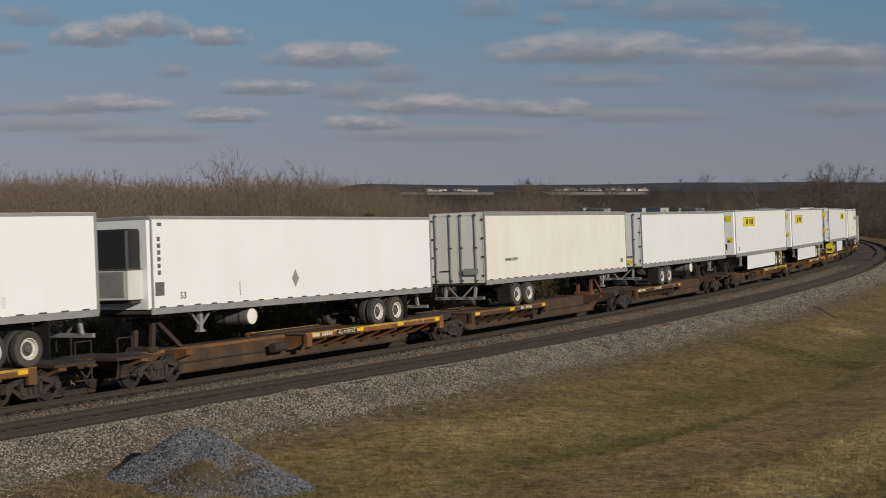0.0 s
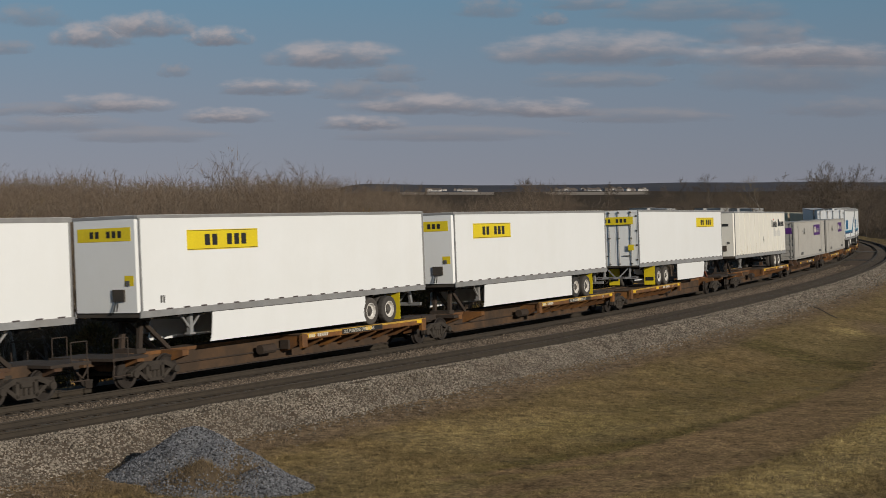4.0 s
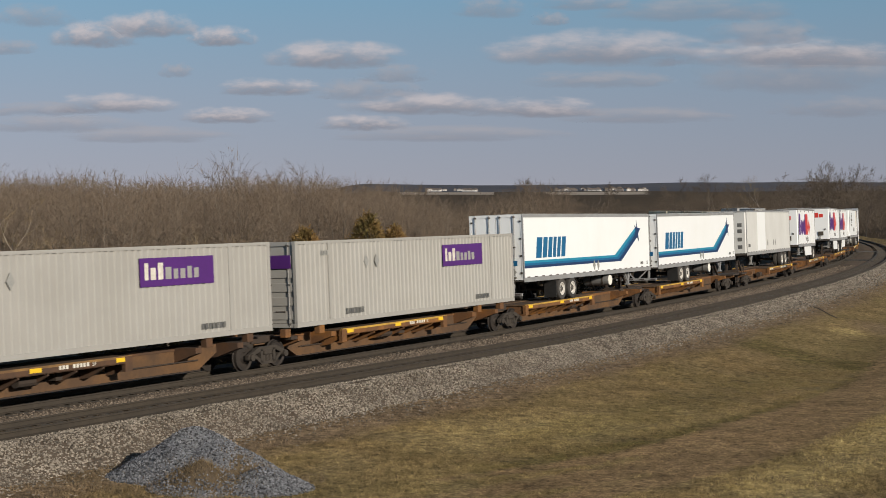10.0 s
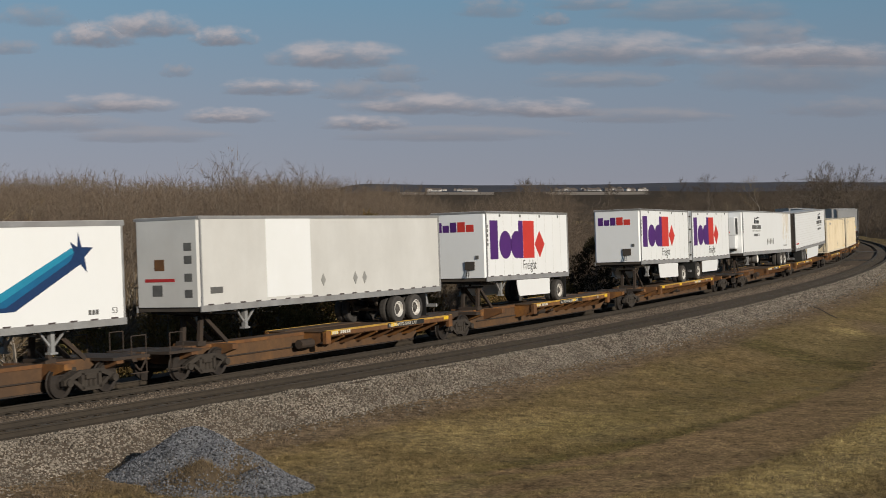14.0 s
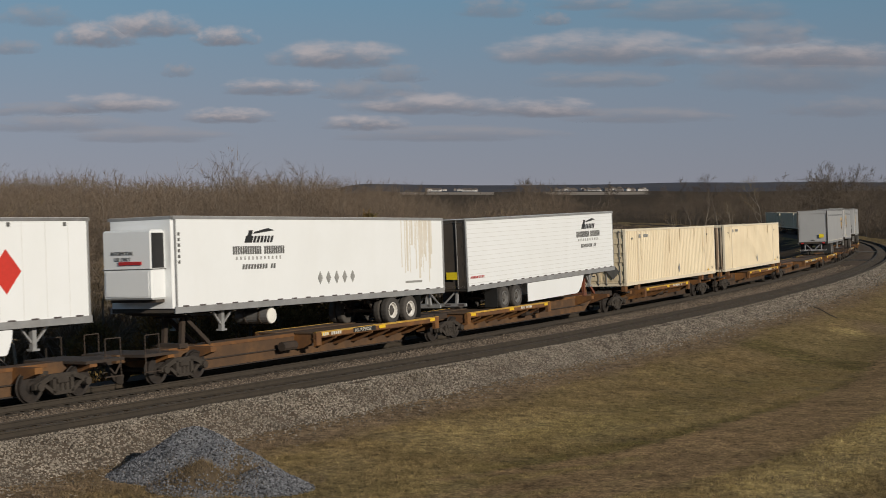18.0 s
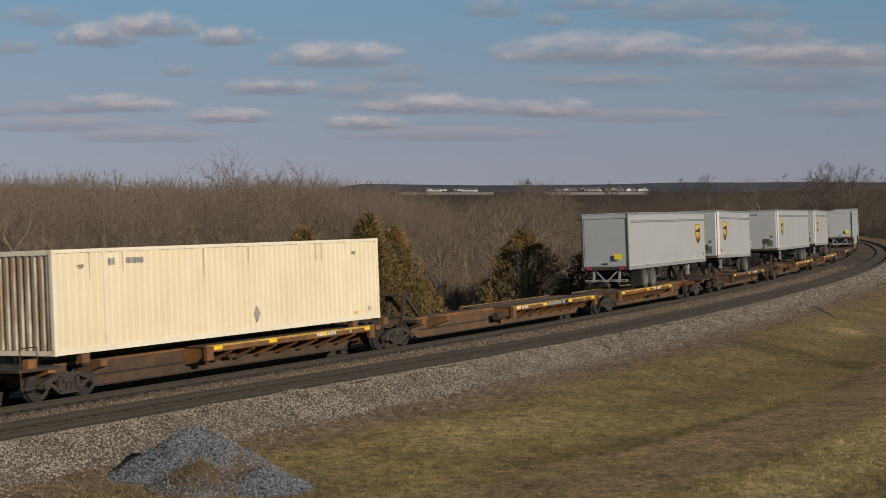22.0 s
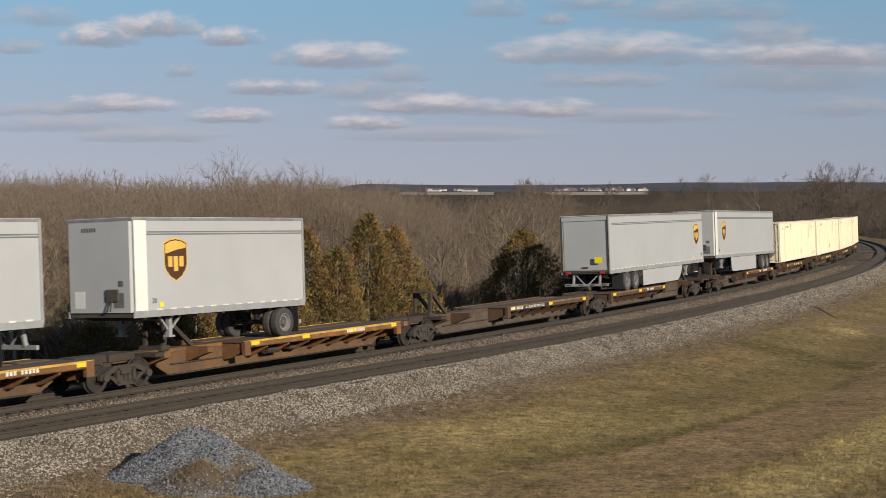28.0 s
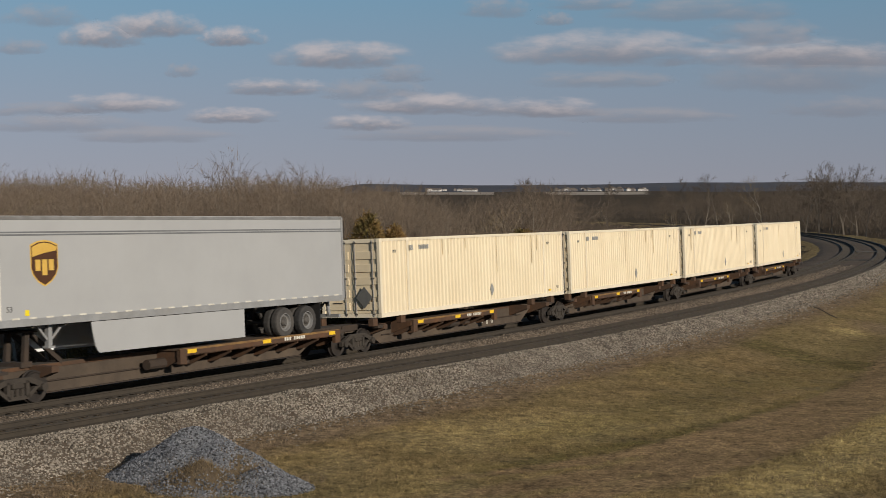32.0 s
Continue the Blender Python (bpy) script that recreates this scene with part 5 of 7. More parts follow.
def express_pup(s, L, nose_left, label, h0, h1):
    t, f, top, a, b = semi_trailer(s, L, h0, h1, nose_left, WHITE, label, axles=1, skirt=(2.9, 6.3, 0.25, 0.4), H=2.95, wheel_at=1.1, rim="rim_white", bumper=True, seams=10)
    k = L / 8.3
    # word mark as plain blocks: three purple, two red, all but touching
    x = a + 0.4
    z = f + 0.92

    def disc(xc, zc, r, m, y):
        pts = [(xc + r * math.cos(2 * math.pi * i / 20), zc + r * math.sin(2 * math.pi * i / 20)) for i in range(20)]
        part("round_block", made(prism, pts, "y", y, -1.296), m, t)
    k *= 1.18
    for x0, w, h, m in ((0.0, 0.62, 1.64, PURPLE), (2.3, 0.36, 1.64, PURPLE), (2.68, 0.94, 1.64, ORANGE)):
        part("letter_block", boxes((x + k * x0, x + k * (x0 + w), -1.303, -1.296, z, z + h)), m, t)
    for xc in (1.22, 2.14):
        disc(x + k * xc, z + 0.6, 0.6, PURPLE, -1.301)
    q = x + k * 3.66
    part("letter_block", made(prism, [(q, z + 0.6), (q + 0.52, z), (q + 1.04, z + 0.6), (q + 0.52, z + 1.2)], "y", -1.303, -1.296), ORANGE, t)
    words("Freight", 0.62, INK, t, near(a + 3.55, f + 0.42, -1.299), 0.78)
    if nose_left:
        y = 1.05
        for w, h, m in ((0.28, 0.42, PURPLE), (0.3, 0.3, PURPLE), (0.3, 0.42, PURPLE), (0.36, 0.42, ORANGE), (0.36, 0.3, ORANGE)):
            end_bar(t, m, a - 0.001, y - w, y, top - 0.85, top - 0.85 + h, name="letter_block")
            y -= w + 0.05
        nose_fittings(t, a, f)
        for i in range(5):
            bar(t, INK, a + 0.12, a + 0.22, top - 0.7 - i * 0.19, top - 0.58 - i * 0.19)
    dots = bmesh.new()
    for i in range(4):
        q = a + 1.3 + i * 2.0
        box(dots, q, q + 0.1, -1.32, -1.29, top - 0.24, top - 0.13)
    part("marker_lamp", dots, INK, t)


express_pup(230.05, 8.45, True, "short white parcel trailer with purple and red letter blocks", 2.3, 2.18)
express_pup(248.3, 8.4, True, "short white parcel trailer with purple and red letter blocks", 2.38, 2.23)
express_pup(257.4, 8.3, False, "short white parcel trailer, tail towards the car ahead", 2.23, 2.18)

# two refrigerated vans
t, f, top, a, b = semi_trailer(269.05, 16.1, 2.22, 2.02, True, WHITE, "cream-white refrigerated trailer with a white cooling unit", reefer="white", tank=True, H=2.95)


def haul_mark(t, x, z, k):
    # a slanted dark word mark under a swash, and three rows of small lettering as bars
    letter_row(t, x + 0.25 * k, z + 0.55 * k, [0.2 * k] + [0.13 * k] * 4 + [0.12 * k] * 3, 0.22 * k, 0.055 * k, BLACK, 0.45)
    part("marking", made(prism, [(x + 0.3 * k, z + 0.55 * k), (x + 0.52 * k, z + 0.55 * k), (x + 0.72 * k, z + 0.95 * k), (x + 0.5 * k, z + 0.95 * k)], "y", -1.304, -1.297), BLACK, t)
    part("marking", made(prism, [(x + 0.7 * k, z + 0.83 * k), (x + 1.9 * k, z + 0.95 * k), (x + 1.5 * k, z + 1.02 * k), (x + 0.8 * k, z + 0.9 * k)], "y", -1.304, -1.297), BLACK, t)
    letter_row(t, x - 0.35 * k, z + 0.18 * k, [0.095 * k] * 12 + [0] + [0.095 * k] * 9, 0.26 * k, 0.03 * k)
    letter_row(t, x - 0.2 * k, z, [0.07 * k] * 12, 0.11 * k, 0.14 * k, INK_SOFT)
    letter_row(t, x + 0.1 * k, z - 0.3 * k, [0.1 * k] * 9 + [0] + [0.1 * k] * 2, 0.16 * k, 0.05 * k, INK, 0.25)


haul_mark(t, a + 3.2, top - 1.4, 1.0)
ghost_diamonds(t, (a + 7.6, a + 8.1, a + 8.6, a + 9.1, a + 9.6), f + 0.85, 0.22)
bar(t, INK_SOFT, a + 13.2, a + 14.4, f + 0.48, f + 0.56)
for i in range(6):
    bar(t, INK, a + 0.2, a + 0.3, top - 0.6 - i * 0.17, top - 0.5 - i * 0.17)
part("placard", boxes((a - 0.66, a - 0.64, -0.6, 0.3, f + 1.5, f + 1.6)), RED_TAPE, t)
words("INTERMODAL", 0.16, INK, t, at_end(a - 0.635, 0.62, f + 1.8), 0.9)
words("USE ONLY", 0.16, INK, t, at_end(a - 0.635, 0.5, f + 1.62), 0.9)
STAIN = mat("grey_brown_run", (0.68, 0.64, 0.56), (0.74, 0.71, 0.65), 1.5, 0.6, dirt=(0.52, 0.46, 0.37), dirt_amount=0.5, dirt_scale=1.5, dirt_stretch=(6, 1, 0.3))
rnd_s = random.Random(8)
for i in range(30):
    q, w, h = b - rnd_s.triangular(0.5, 3.2, 1.9), rnd_s.uniform(0.03, 0.16), rnd_s.uniform(0.6, 2.35)
    part("stain_run", boxes((q, q + w, -1.2965 - 0.0001 * i, -1.292, top - 0.14 - h, top - 0.1)), STAIN, t)
t, f, top, a, b = semi_trailer(287.05, 16.05, 1.98, 2.24, False, WHITE, "white refrigerated trailer with skirt, tilted nose up", skirt=(4.0, 10.3, 0.9), H=2.95, door_skin=FRAME_DARK, wheel_at=3.4, rim="rim_grey")
rb = bmesh.new()
for i in range(14):
    z = f + 0.3 + i * 0.185
    box(rb, a + 0.15, b - 0.15, -1.301, -1.29, z, z + 0.012)
part("side_rib", rb, GREY_VAN, t)
haul_mark(t, b - 4.3, top - 1.35, 1.05)
words("INTERMODAL USE ONLY", 0.14, RED_TAPE, t, near(a + 0.3, f + 0.5), 0.8)
end_bar(t, YELLOW, a - 0.1, -0.9, -0.4, f + 0.5, f + 0.8)


# cream containers
RUSTY_END = mat("rusted_cream_sheet", (0.6, 0.53, 0.41), (0.5, 0.43, 0.32), 1.5, 0.6, dirt=(0.16, 0.08, 0.04), dirt_amount=0.7, dirt_scale=1.2, dirt_stretch=(1, 3, 0.35), sharp=0.1)
CREAM_FRAME = mat("cream_frame_paint", (0.74, 0.665, 0.52), (0.68, 0.605, 0.46), 0.6, 0.5, dirt=(0.35, 0.24, 0.14), dirt_amount=0.2, dirt_scale=1.2, grain=0.1)


def cream_box(s, label="cream corrugated container with rust stains"):
    front = RUSTY_END if s in (323.07,) else None
    c, a, b = container(s, CREAM_BOX, label, front=front, frame_skin=CREAM_FRAME)
    for x in (a + 0.95, b - 1.7):
        words("MTP", 0.17, INK, c, near(x, 2.35, -1.292), 0.8)
    words("53", 0.2, INK, c, near(b - 0.75, 0.32, -1.292))
    ghost_diamonds(c, (a + 8.9,), 0.6, 0.26)
    number_bars(c, a + 2.9, 2.45, 6, 0.09, 0.16, INK_SOFT)
    number_bars(c, a + 2.2, 2.42, 2, 0.1, 0.2, INK_SOFT)
    bar(c, REFLECT, b - 1.6, b - 1.4, 0.25, 0.33, y=-1.306)
    if not front:
        part("placard_holder", made(prism, [(-0.95, 0.75), (-0.6, 0.35), (-0.25, 0.75), (-0.6, 1.15)], "x", a - 0.05, a - 0.02), INK, c)
    rnd_c = random.Random(int(s))
    for i in range(12):
        q, w, h = rnd_c.uniform(a + 0.5, b - 0.5), rnd_c.uniform(0.015, 0.04), rnd_c.uniform(0.3, 1.8)
        part("stain_run", boxes((q, q + w, -1.292, -1.282, 2.79 - h, 2.79)), RUST_RUN, c)
    return c


RUST_RUN = mat("faint_rust_run", (0.64, 0.54, 0.37), (0.57, 0.46, 0.3), 2.0, 0.6, dirt=(0.68, 0.59, 0.42), dirt_amount=0.7, dirt_scale=2, dirt_stretch=(5, 1, 0.4))
for s in (304.65, 323.07, 487.02, 504.0, 521.1, 538.6):
    cream_box(s)


# parcel trailers with brown shields
def parcel_trailer(s, L, nose_left, axles, label, shield_at, h0, h1, skirt=None, H=2.95, wheel_at=None):
    t, f, top, a, b = semi_trailer(s, L, h0, h1, nose_left, SILVER_VAN, label, axles=axles, skirt=skirt, H=H, rim="rim_grey", roof_cap=0.1, wheel_at=wheel_at, rollup=not nose_left)
    bar(t, GREY_BAND, a + 0.5, b - 0.05, top - 0.53, top - 0.49, name="grey_band")
    bar(t, GREY_BAND, a + 0.5, b - 0.05, top - 0.46, top - 0.42, name="grey_band")
    shield(t, a + shield_at, top - 1.28, 1.26 if L > 10 else 1.32)
    bar(t, YELLOW, a + shield_at - 0.75, a + shield_at - 0.6, f + 0.28, f + 0.43, name="placard")
    if nose_left:
        part("corner_cap", boxes((a + 0.1, a + 0.62, -1.31, -1.29, f + 0.14, top - 0.03)), CORNER, t, "smooth pale nose corner")
        nose_fittings(t, a, f)
        end_bar(t, INK, a - 0.001, -0.95, -0.55, f + 0.3, f + 0.75, name="document_box")
        end_bar(t, GREY_VAN, a - 0.001, 0.6, 1.0, f + 0.3, f + 0.8, name="document_box")
        for i in range(6):
            end_bar(t, INK, a - 0.001, 0.1 + i * 0.1, 0.17 + i * 0.1, top - 0.4, top - 0.28)
    else:
        end_bar(t, YELLOW, a - 0.1, -0.95, -0.55, f + 0.55, f + 0.85, name="placard")
    words("53" if L > 15 else "45" if L > 10 else "28", 0.22, INK, t, near(b - 0.6 if not nose_left else a + 0.8, f + 0.4))
    return t


GREY_BAND = mat("grey_band_paint", (0.13, 0.135, 0.14), (0.17, 0.175, 0.18), 1, 0.5)
CORNER = mat("pale_corner_sheet", (0.72, 0.7, 0.64), (0.66, 0.64, 0.58), 1, 0.35)
parcel_trailer(364.05, 13.65, False, 2, "grey parcel trailer with roll-up door and brown shield", 12.2, 2.17, 2.15, wheel_at=2.6)
parcel_trailer(380.4, 8.45, True, 1, "short grey parcel trailer with a brown shield", 1.9, 2.26, 2.11)
parcel_trailer(397.65, 13.65, True, 2, "grey parcel trailer with a brown shield at its nose", 2.0, 2.26, 2.17, wheel_at=2.2)
parcel_trailer(414.75, 8.4, True, 1, "short grey parcel trailer with a brown shield", 1.9, 2.19, 2.09)
parcel_trailer(449.8, 15.95, False, 2, "long grey parcel trailer with skirt, roll-up door shut", 14.6, 2.08, 2.13, skirt=(4.2, 10.9, 0.9), wheel_at=2.6)
parcel_trailer(468.35, 16.3, True, 2, "long grey parcel trailer with side skirt and shield", 2.2, 2.26, 2.12, skirt=(3.9, 10.7, 0.3), wheel_at=2.2)

# ---- the cars: joints along the train, with C where two cars are coupled ----
UNITS = [
    # first joint, second joint, wheel platforms, hitch, load, coupled ends, stencil
    (-17.5, 2.6, [(9.5, 17.5)], 2.6, "trailer", (False, True), None),
    (2.6, 22.7, [(9.6, 18.8)], 3.0, "trailer", (True, False), ("ALL PURPOSE", 11.5)),
    (22.7, 41.4, [(1.0, 8.6)], 16.0, "trailer", (False, False), None),
    (41.4, 60.8, [(1.0, 9.0)], 15.6, "trailer", (False, True), ("ALL PURPOSE", 4.0)),
    (60.8, 79.7, [(9.5, 17.6)], 2.6, "trailer", (True, False), ("ALL PURPOSE SPINE CAR", 12.0)),
    (79.7, 99.0, [(9.0, 18.0)], 2.4, "trailer", (False, False), ("ALL PURPOSE SPINE CAR", 12.4)),
    (99.0, 119.0, [(1.0, 9.6)], 16.8, "trailer", (False, True), None),
    (119.0, 138.3, [(9.5, 18.4)], 2.8, "trailer", (True, False), None),
    (138.3, 156.4, [(4.0, 11.5)], None, "container", (False, False), None),
    (156.4, 173.9, [(4.0, 11.5)], None, "container", (False, False), None),
    (173.9, 191.2, [(1.0, 9.0)], 15.0, "trailer", (False, False), None),
    (191.2, 209.6, [(1.0, 9.6)], 15.0, "trailer", (False, True), None),
    (209.6, 228.0, [(8.5, 17.3)], 3.0, "trailer", (True, False), ("ALL PURPOSE SPINE CAR", 12.6)),
    (228.0, 247.2, [(6.5, 15.5)], 3.0, "trailer", (False, False), ("ALL PURPOSE SPINE CAR", 9.5)),
    (247.2, 267.3, [(4.0, 14.5)], 2.6, "trailer", (False, True), None),
    (267.3, 285.9, [(9.0, 17.3)], 3.2, "trailer", (True, False), ("ALL PURPOSE", 11.4)),
    (285.9, 303.9, [(1.0, 9.2)], 15.4, "trailer", (False, False), None),
    (303.9, 321.4, [(3.5, 11.5)], None, "container", (False, True), None),
    (321.4, 340.8, [(8.0, 17.4)], None, "container", (True, False), None),
    (340.8, 361.6, [(9.3, 18.6)], 1.6, "trailer", (False, False), ("ALL PURPOSE SPINE CAR", 12.8)),
    (361.6, 378.9, [(0.9, 9.6)], 14.2, "trailer", (False, True), None),
    (378.9, 397.3, [(5.0, 14.0)], 3.0, "trailer", (True, False), None),
    (397.3, 414.6, [(7.5, 15.8)], 2.6, "trailer", (False, False), None),
    (414.6, 431.3, [(5.2, 14.6)], 2.5, "trailer", (False, False), None),
    (431.3, 448.8, [(6.8, 15.6)], 1.8, "trailer", (False, False), ("ALL PURPOSE SPINE CAR", 8.6)),
    (448.8, 467.3, [(1.0, 9.8)], 14.9, "trailer", (False, True), None),
    (467.3, 485.8, [(8.6, 17.0)], 3.4, "trailer", (True, False), None),
    (485.8, 503.1, [(3.5, 10.5)], None, "container", (False, False), None),
    (503.1, 520.4, [(3.5, 10.5)], None, "container", (False, False), None),
    (520.4, 537.3, [(3.5, 10.5)], None, "container", (False, False), None),
    (537.3, 556.0, [(3.5, 10.5)], None, "container", (False, True), None),
]
def scrawl(u, x):
    """A loose white paint scrawl on the sill: plain loops of a thin line."""
    bm = bmesh.new()
    last = None
    for i in range(60):
        q = i / 59
        p = Vector((x + 1.9 * q + 0.16 * math.sin(26 * q), -0.337, 0.48 + 0.13 * math.cos(26 * q) + 0.05 * math.sin(7 * q)))
        if last is not None:
            beam(bm, last, p, 0.012, 0.035)
        last = p
    part("paint_scrawl", bm, PALE_INK, u, "white spray-paint scrawl")


for i, (s0, s1, wheels, hitch, load, cp, st) in enumerate(UNITS):
    unit = spine_unit(s0, s1, wheels, hitch, load, cp, words_on=None if st is None else (st[0], st[1], BLACK), steel=BROWN_STEEL if s0 > 430 or s0 in (22.7, 41.4, 138.3, 378.9) else None,
               sill=SILL_GREY if s0 > 430 else SILL_DARK if s0 < 130 or 290 < s0 < 335 else None, hitch_m=SPINE_RED if s0 in (22.7, 99.0, 285.9) else None,
               label="empty weathered skeleton railcar unit with rusty deck" if s0 in (340.8, 431.3) else "rusty brown skeleton railcar unit" if s0 > 430 else None)
    if s0 == 485.8:
        scrawl(unit, 1.6)
    bogie(s0 + 2.4 if cp[0] else s0)
    if cp[1]:
        bogie(s1 - 2.6)


def motions():
    """All that rolls: every load, unit and bogie follows the curve towards the camera."""
    times = [float(k) for k in range(33)]
    for ob, s, z, pitch in MOVING:
        walk(ob, [(q, rail_pose(s - rolled(q)) @ pose(0, 0, z, 0, pitch, 0)) for q in times])
    for ob, x, y, z, drift in DRIFTS:
        walk(ob, [(0.0, pose(x, y, z)), (32.0, pose(x + drift, y, z))])


# ---- loose stone ----
def stone_mesh(name, places, sizes, material, seed):
    """Many small angular stones in one mesh: lopsided octahedra."""
    rng = np.random.default_rng(seed)
    n = len(places)
    base = np.array([(1, 0, 0), (-1, 0, 0), (0, 1, 0), (0, -1, 0), (0, 0, 1), (0, 0, -1)], float)
    v = base[None] * rng.uniform(0.55, 1.25, (n, 6, 1)) + rng.uniform(-0.25, 0.25, (n, 6, 3))
    a = rng.uniform(0, 2 * np.pi, n)
    b = rng.uniform(-0.6, 0.6, n)
    ca, sa, cb, sb = np.cos(a), np.sin(a), np.cos(b), np.sin(b)
    x, y, z = v[..., 0], v[..., 1], v[..., 2]
    x, z = x * cb[:, None] + z * sb[:, None], -x * sb[:, None] + z * cb[:, None]
    x, y = x * ca[:, None] - y * sa[:, None], x * sa[:, None] + y * ca[:, None]
    v = np.stack([x, y, z * 0.75], -1) * sizes[:, None, None] + places[:, None, :]
    f = np.array([(0, 2, 4), (2, 1, 4), (1, 3, 4), (3, 0, 4), (2, 0, 5), (1, 2, 5), (3, 1, 5), (0, 3, 5)])
    faces = (f[None] + 6 * np.arange(n)[:, None, None]).reshape(-1, 3)
    return raw_mesh(name, v.reshape(-1, 3), faces, material)


def make_gravel():
    rng = np.random.default_rng(5)
    pts, size = [], []
    for s0, s1, per, big in ((-14, 26, 470, 0.035), (26, 60, 210, 0.046), (60, 130, 70, 0.068)):
        n = int((s1 - s0) * 2.7 * per)
        s = rng.uniform(s0, s1, n)
        lat = rng.uniform(4.98, 7.6, n)
        for a, b in zip(s, lat):
            z = bed_z(a, b)
            x, y = on_line(a, b)
            if z < ground_z(x, y) - 0.06 - 0.1 * rng.random():
                continue
            if rng.random() < 0.6 * smooth(6.3, 7.2, b + 0.7 * bumps(x, y, 2.2, 5.0)):
                continue
            pts.append((x, y, z + 0.01))
            size.append(big * rng.uniform(0.55, 1.35))
    # strays on the soil beyond the edge
    for a, b in zip(rng.uniform(-14, 110, 9000), 6.5 + np.abs(rng.normal(0, 0.85, 9000))):
        x, y = on_line(a, b)
        pts.append((x, y, max(bed_z(a, b), ground_z(x, y)) + 0.005))
        size.append(rng.uniform(0.022, 0.045) * (1 + max(0.0, a) / 90))
    me = stone_mesh("gravel", np.array(pts), np.array(size), STONE, 6)
    tagged(new("gravel", me), "pale crushed stone on the shoulder of the line", "gravel", kind="stuff")
    # sparser, dirtier stones between the tracks
    pts, size = [], []
    for a, b in zip(rng.triangular(-14, -14, 110, 20000), rng.normal(2.05, 0.5, 20000)):
        x, y = on_line(a, b)
        pts.append((x, y, bed_z(a, b)))
        size.append(rng.uniform(0.02, 0.042) * (1 + max(0.0, a) / 70))
    me = stone_mesh("gravel_between", np.array(pts), np.array(size), DUSTY_STONE, 7)
    tagged(new("gravel_between", me), "scattered stones between the two tracks", "gravel", kind="stuff")


make_gravel()

PILE_X, PILE_Y = -5.45, 32.5


def pile_h(dx, dy):
    main = 0.94 * max(0.0, 1 - math.hypot((dx + 0.05) / 2.05, (dy - 0.25) / 1.6) ** 1.5) ** 1.1
    lobe = 0.5 * max(0.0, 1 - math.hypot((dx - 1.6) / 1.15, (dy + 1.2) / 1.05)) ** 0.9
    knoll = 0.6 * max(0.0, 1 - math.hypot((dx - 0.35) / 1.25, (dy + 1.35) / 0.95)) ** 0.9
    return max(main, lobe, knoll) * (1 + 0.25 * bumps(dx, dy, 0.8, 4.0))


def weedy(dx, dy):
    """The grown-over knoll at the foot of the heap and the saddle beside it."""
    return max(math.exp(-((dx - 0.3) / 0.85) ** 2 - ((dy + 1.45) / 0.6) ** 2), 0.8 * math.exp(-((dx - 1.25) / 0.5) ** 2 - ((dy + 0.75) / 0.6) ** 2))


def make_pile():
    rng = np.random.default_rng(9)
    heap = tagged(new("stone_heap"), "heap of blue-grey crushed stone on the grass", "stone heap")
    heap.matrix_basis = Matrix.Translation((PILE_X, PILE_Y, ground_z(PILE_X, PILE_Y)))
    g0 = ground_z(PILE_X, PILE_Y)
    n = 72
    verts, faces = [], []
    for j in range(n):
        for i in range(n):
            dx, dy = -2.7 + 6.2 * i / (n - 1), -2.7 + 5.0 * j / (n - 1)
            verts.append((dx, dy, ground_z(PILE_X + dx, PILE_Y + dy) - g0 - 0.05 + pile_h(dx, dy)))
    k = np.arange(n * n).reshape(n, n)
    faces = np.stack([k[:-1, :-1], k[:-1, 1:], k[1:, 1:], k[1:, :-1]], -1).reshape(-1, 4)
    core = raw_mesh("heap_core", verts, faces, PILE_STONE, True)
    core.materials.append(WEEDY_SOIL)
    mid = np.asarray(verts)[faces].mean(1)
    core.polygons.foreach_set("material_index", np.array([1 if weedy(q[0], q[1]) > 0.22 + 0.25 * bumps(q[0], q[1], 0.3, 2.0) else 0 for q in mid], np.int32))
    part("heap_core", core, None, heap)
    pts, size = [], []
    while len(pts) < 12500:
        dx, dy = rng.uniform(-2.8, 3.6), rng.uniform(-2.8, 2.3)
        h = pile_h(dx, dy)
        if h < 0.015 and rng.random() < 0.93 or rng.random() < 1.1 * weedy(dx, dy):
            continue
        pts.append((dx, dy, ground_z(PILE_X + dx, PILE_Y + dy) - g0 - 0.03 + h))
        size.append(rng.uniform(0.018, 0.044))
    tagged(part("rubble", stone_mesh("rubble", np.array(pts), np.array(size), PILE_STONE, 10), None, heap), kind="stuff")


make_pile()


# ---- grass ----
GRASS_TALL = mat("straw_grass", (0.2, 0.15, 0.092), (0.135, 0.1, 0.06), 0.3, 0.95, spec=0.05, island=0.35)


def blades(name, places, height, width, material, seed):
    rng = np.random.default_rng(seed)
    n = len(places)
    a = rng.uniform(0, 2 * np.pi, n)
    d = np.stack([np.cos(a), np.sin(a), np.zeros(n)], -1)
    h = height * rng.uniform(0.5, 1.3, n)
    lean = rng.normal(0, 0.8, (n, 2)) * h[:, None]
    tip = places + np.concatenate([lean, h[:, None]], 1)
    w = width * rng.uniform(0.6, 1.4, n)[:, None]
    v = np.stack([places - d * w, places + d * w, tip], 1).reshape(-1, 3)
    return raw_mesh(name, v, np.arange(3 * n).reshape(-1, 3), material)


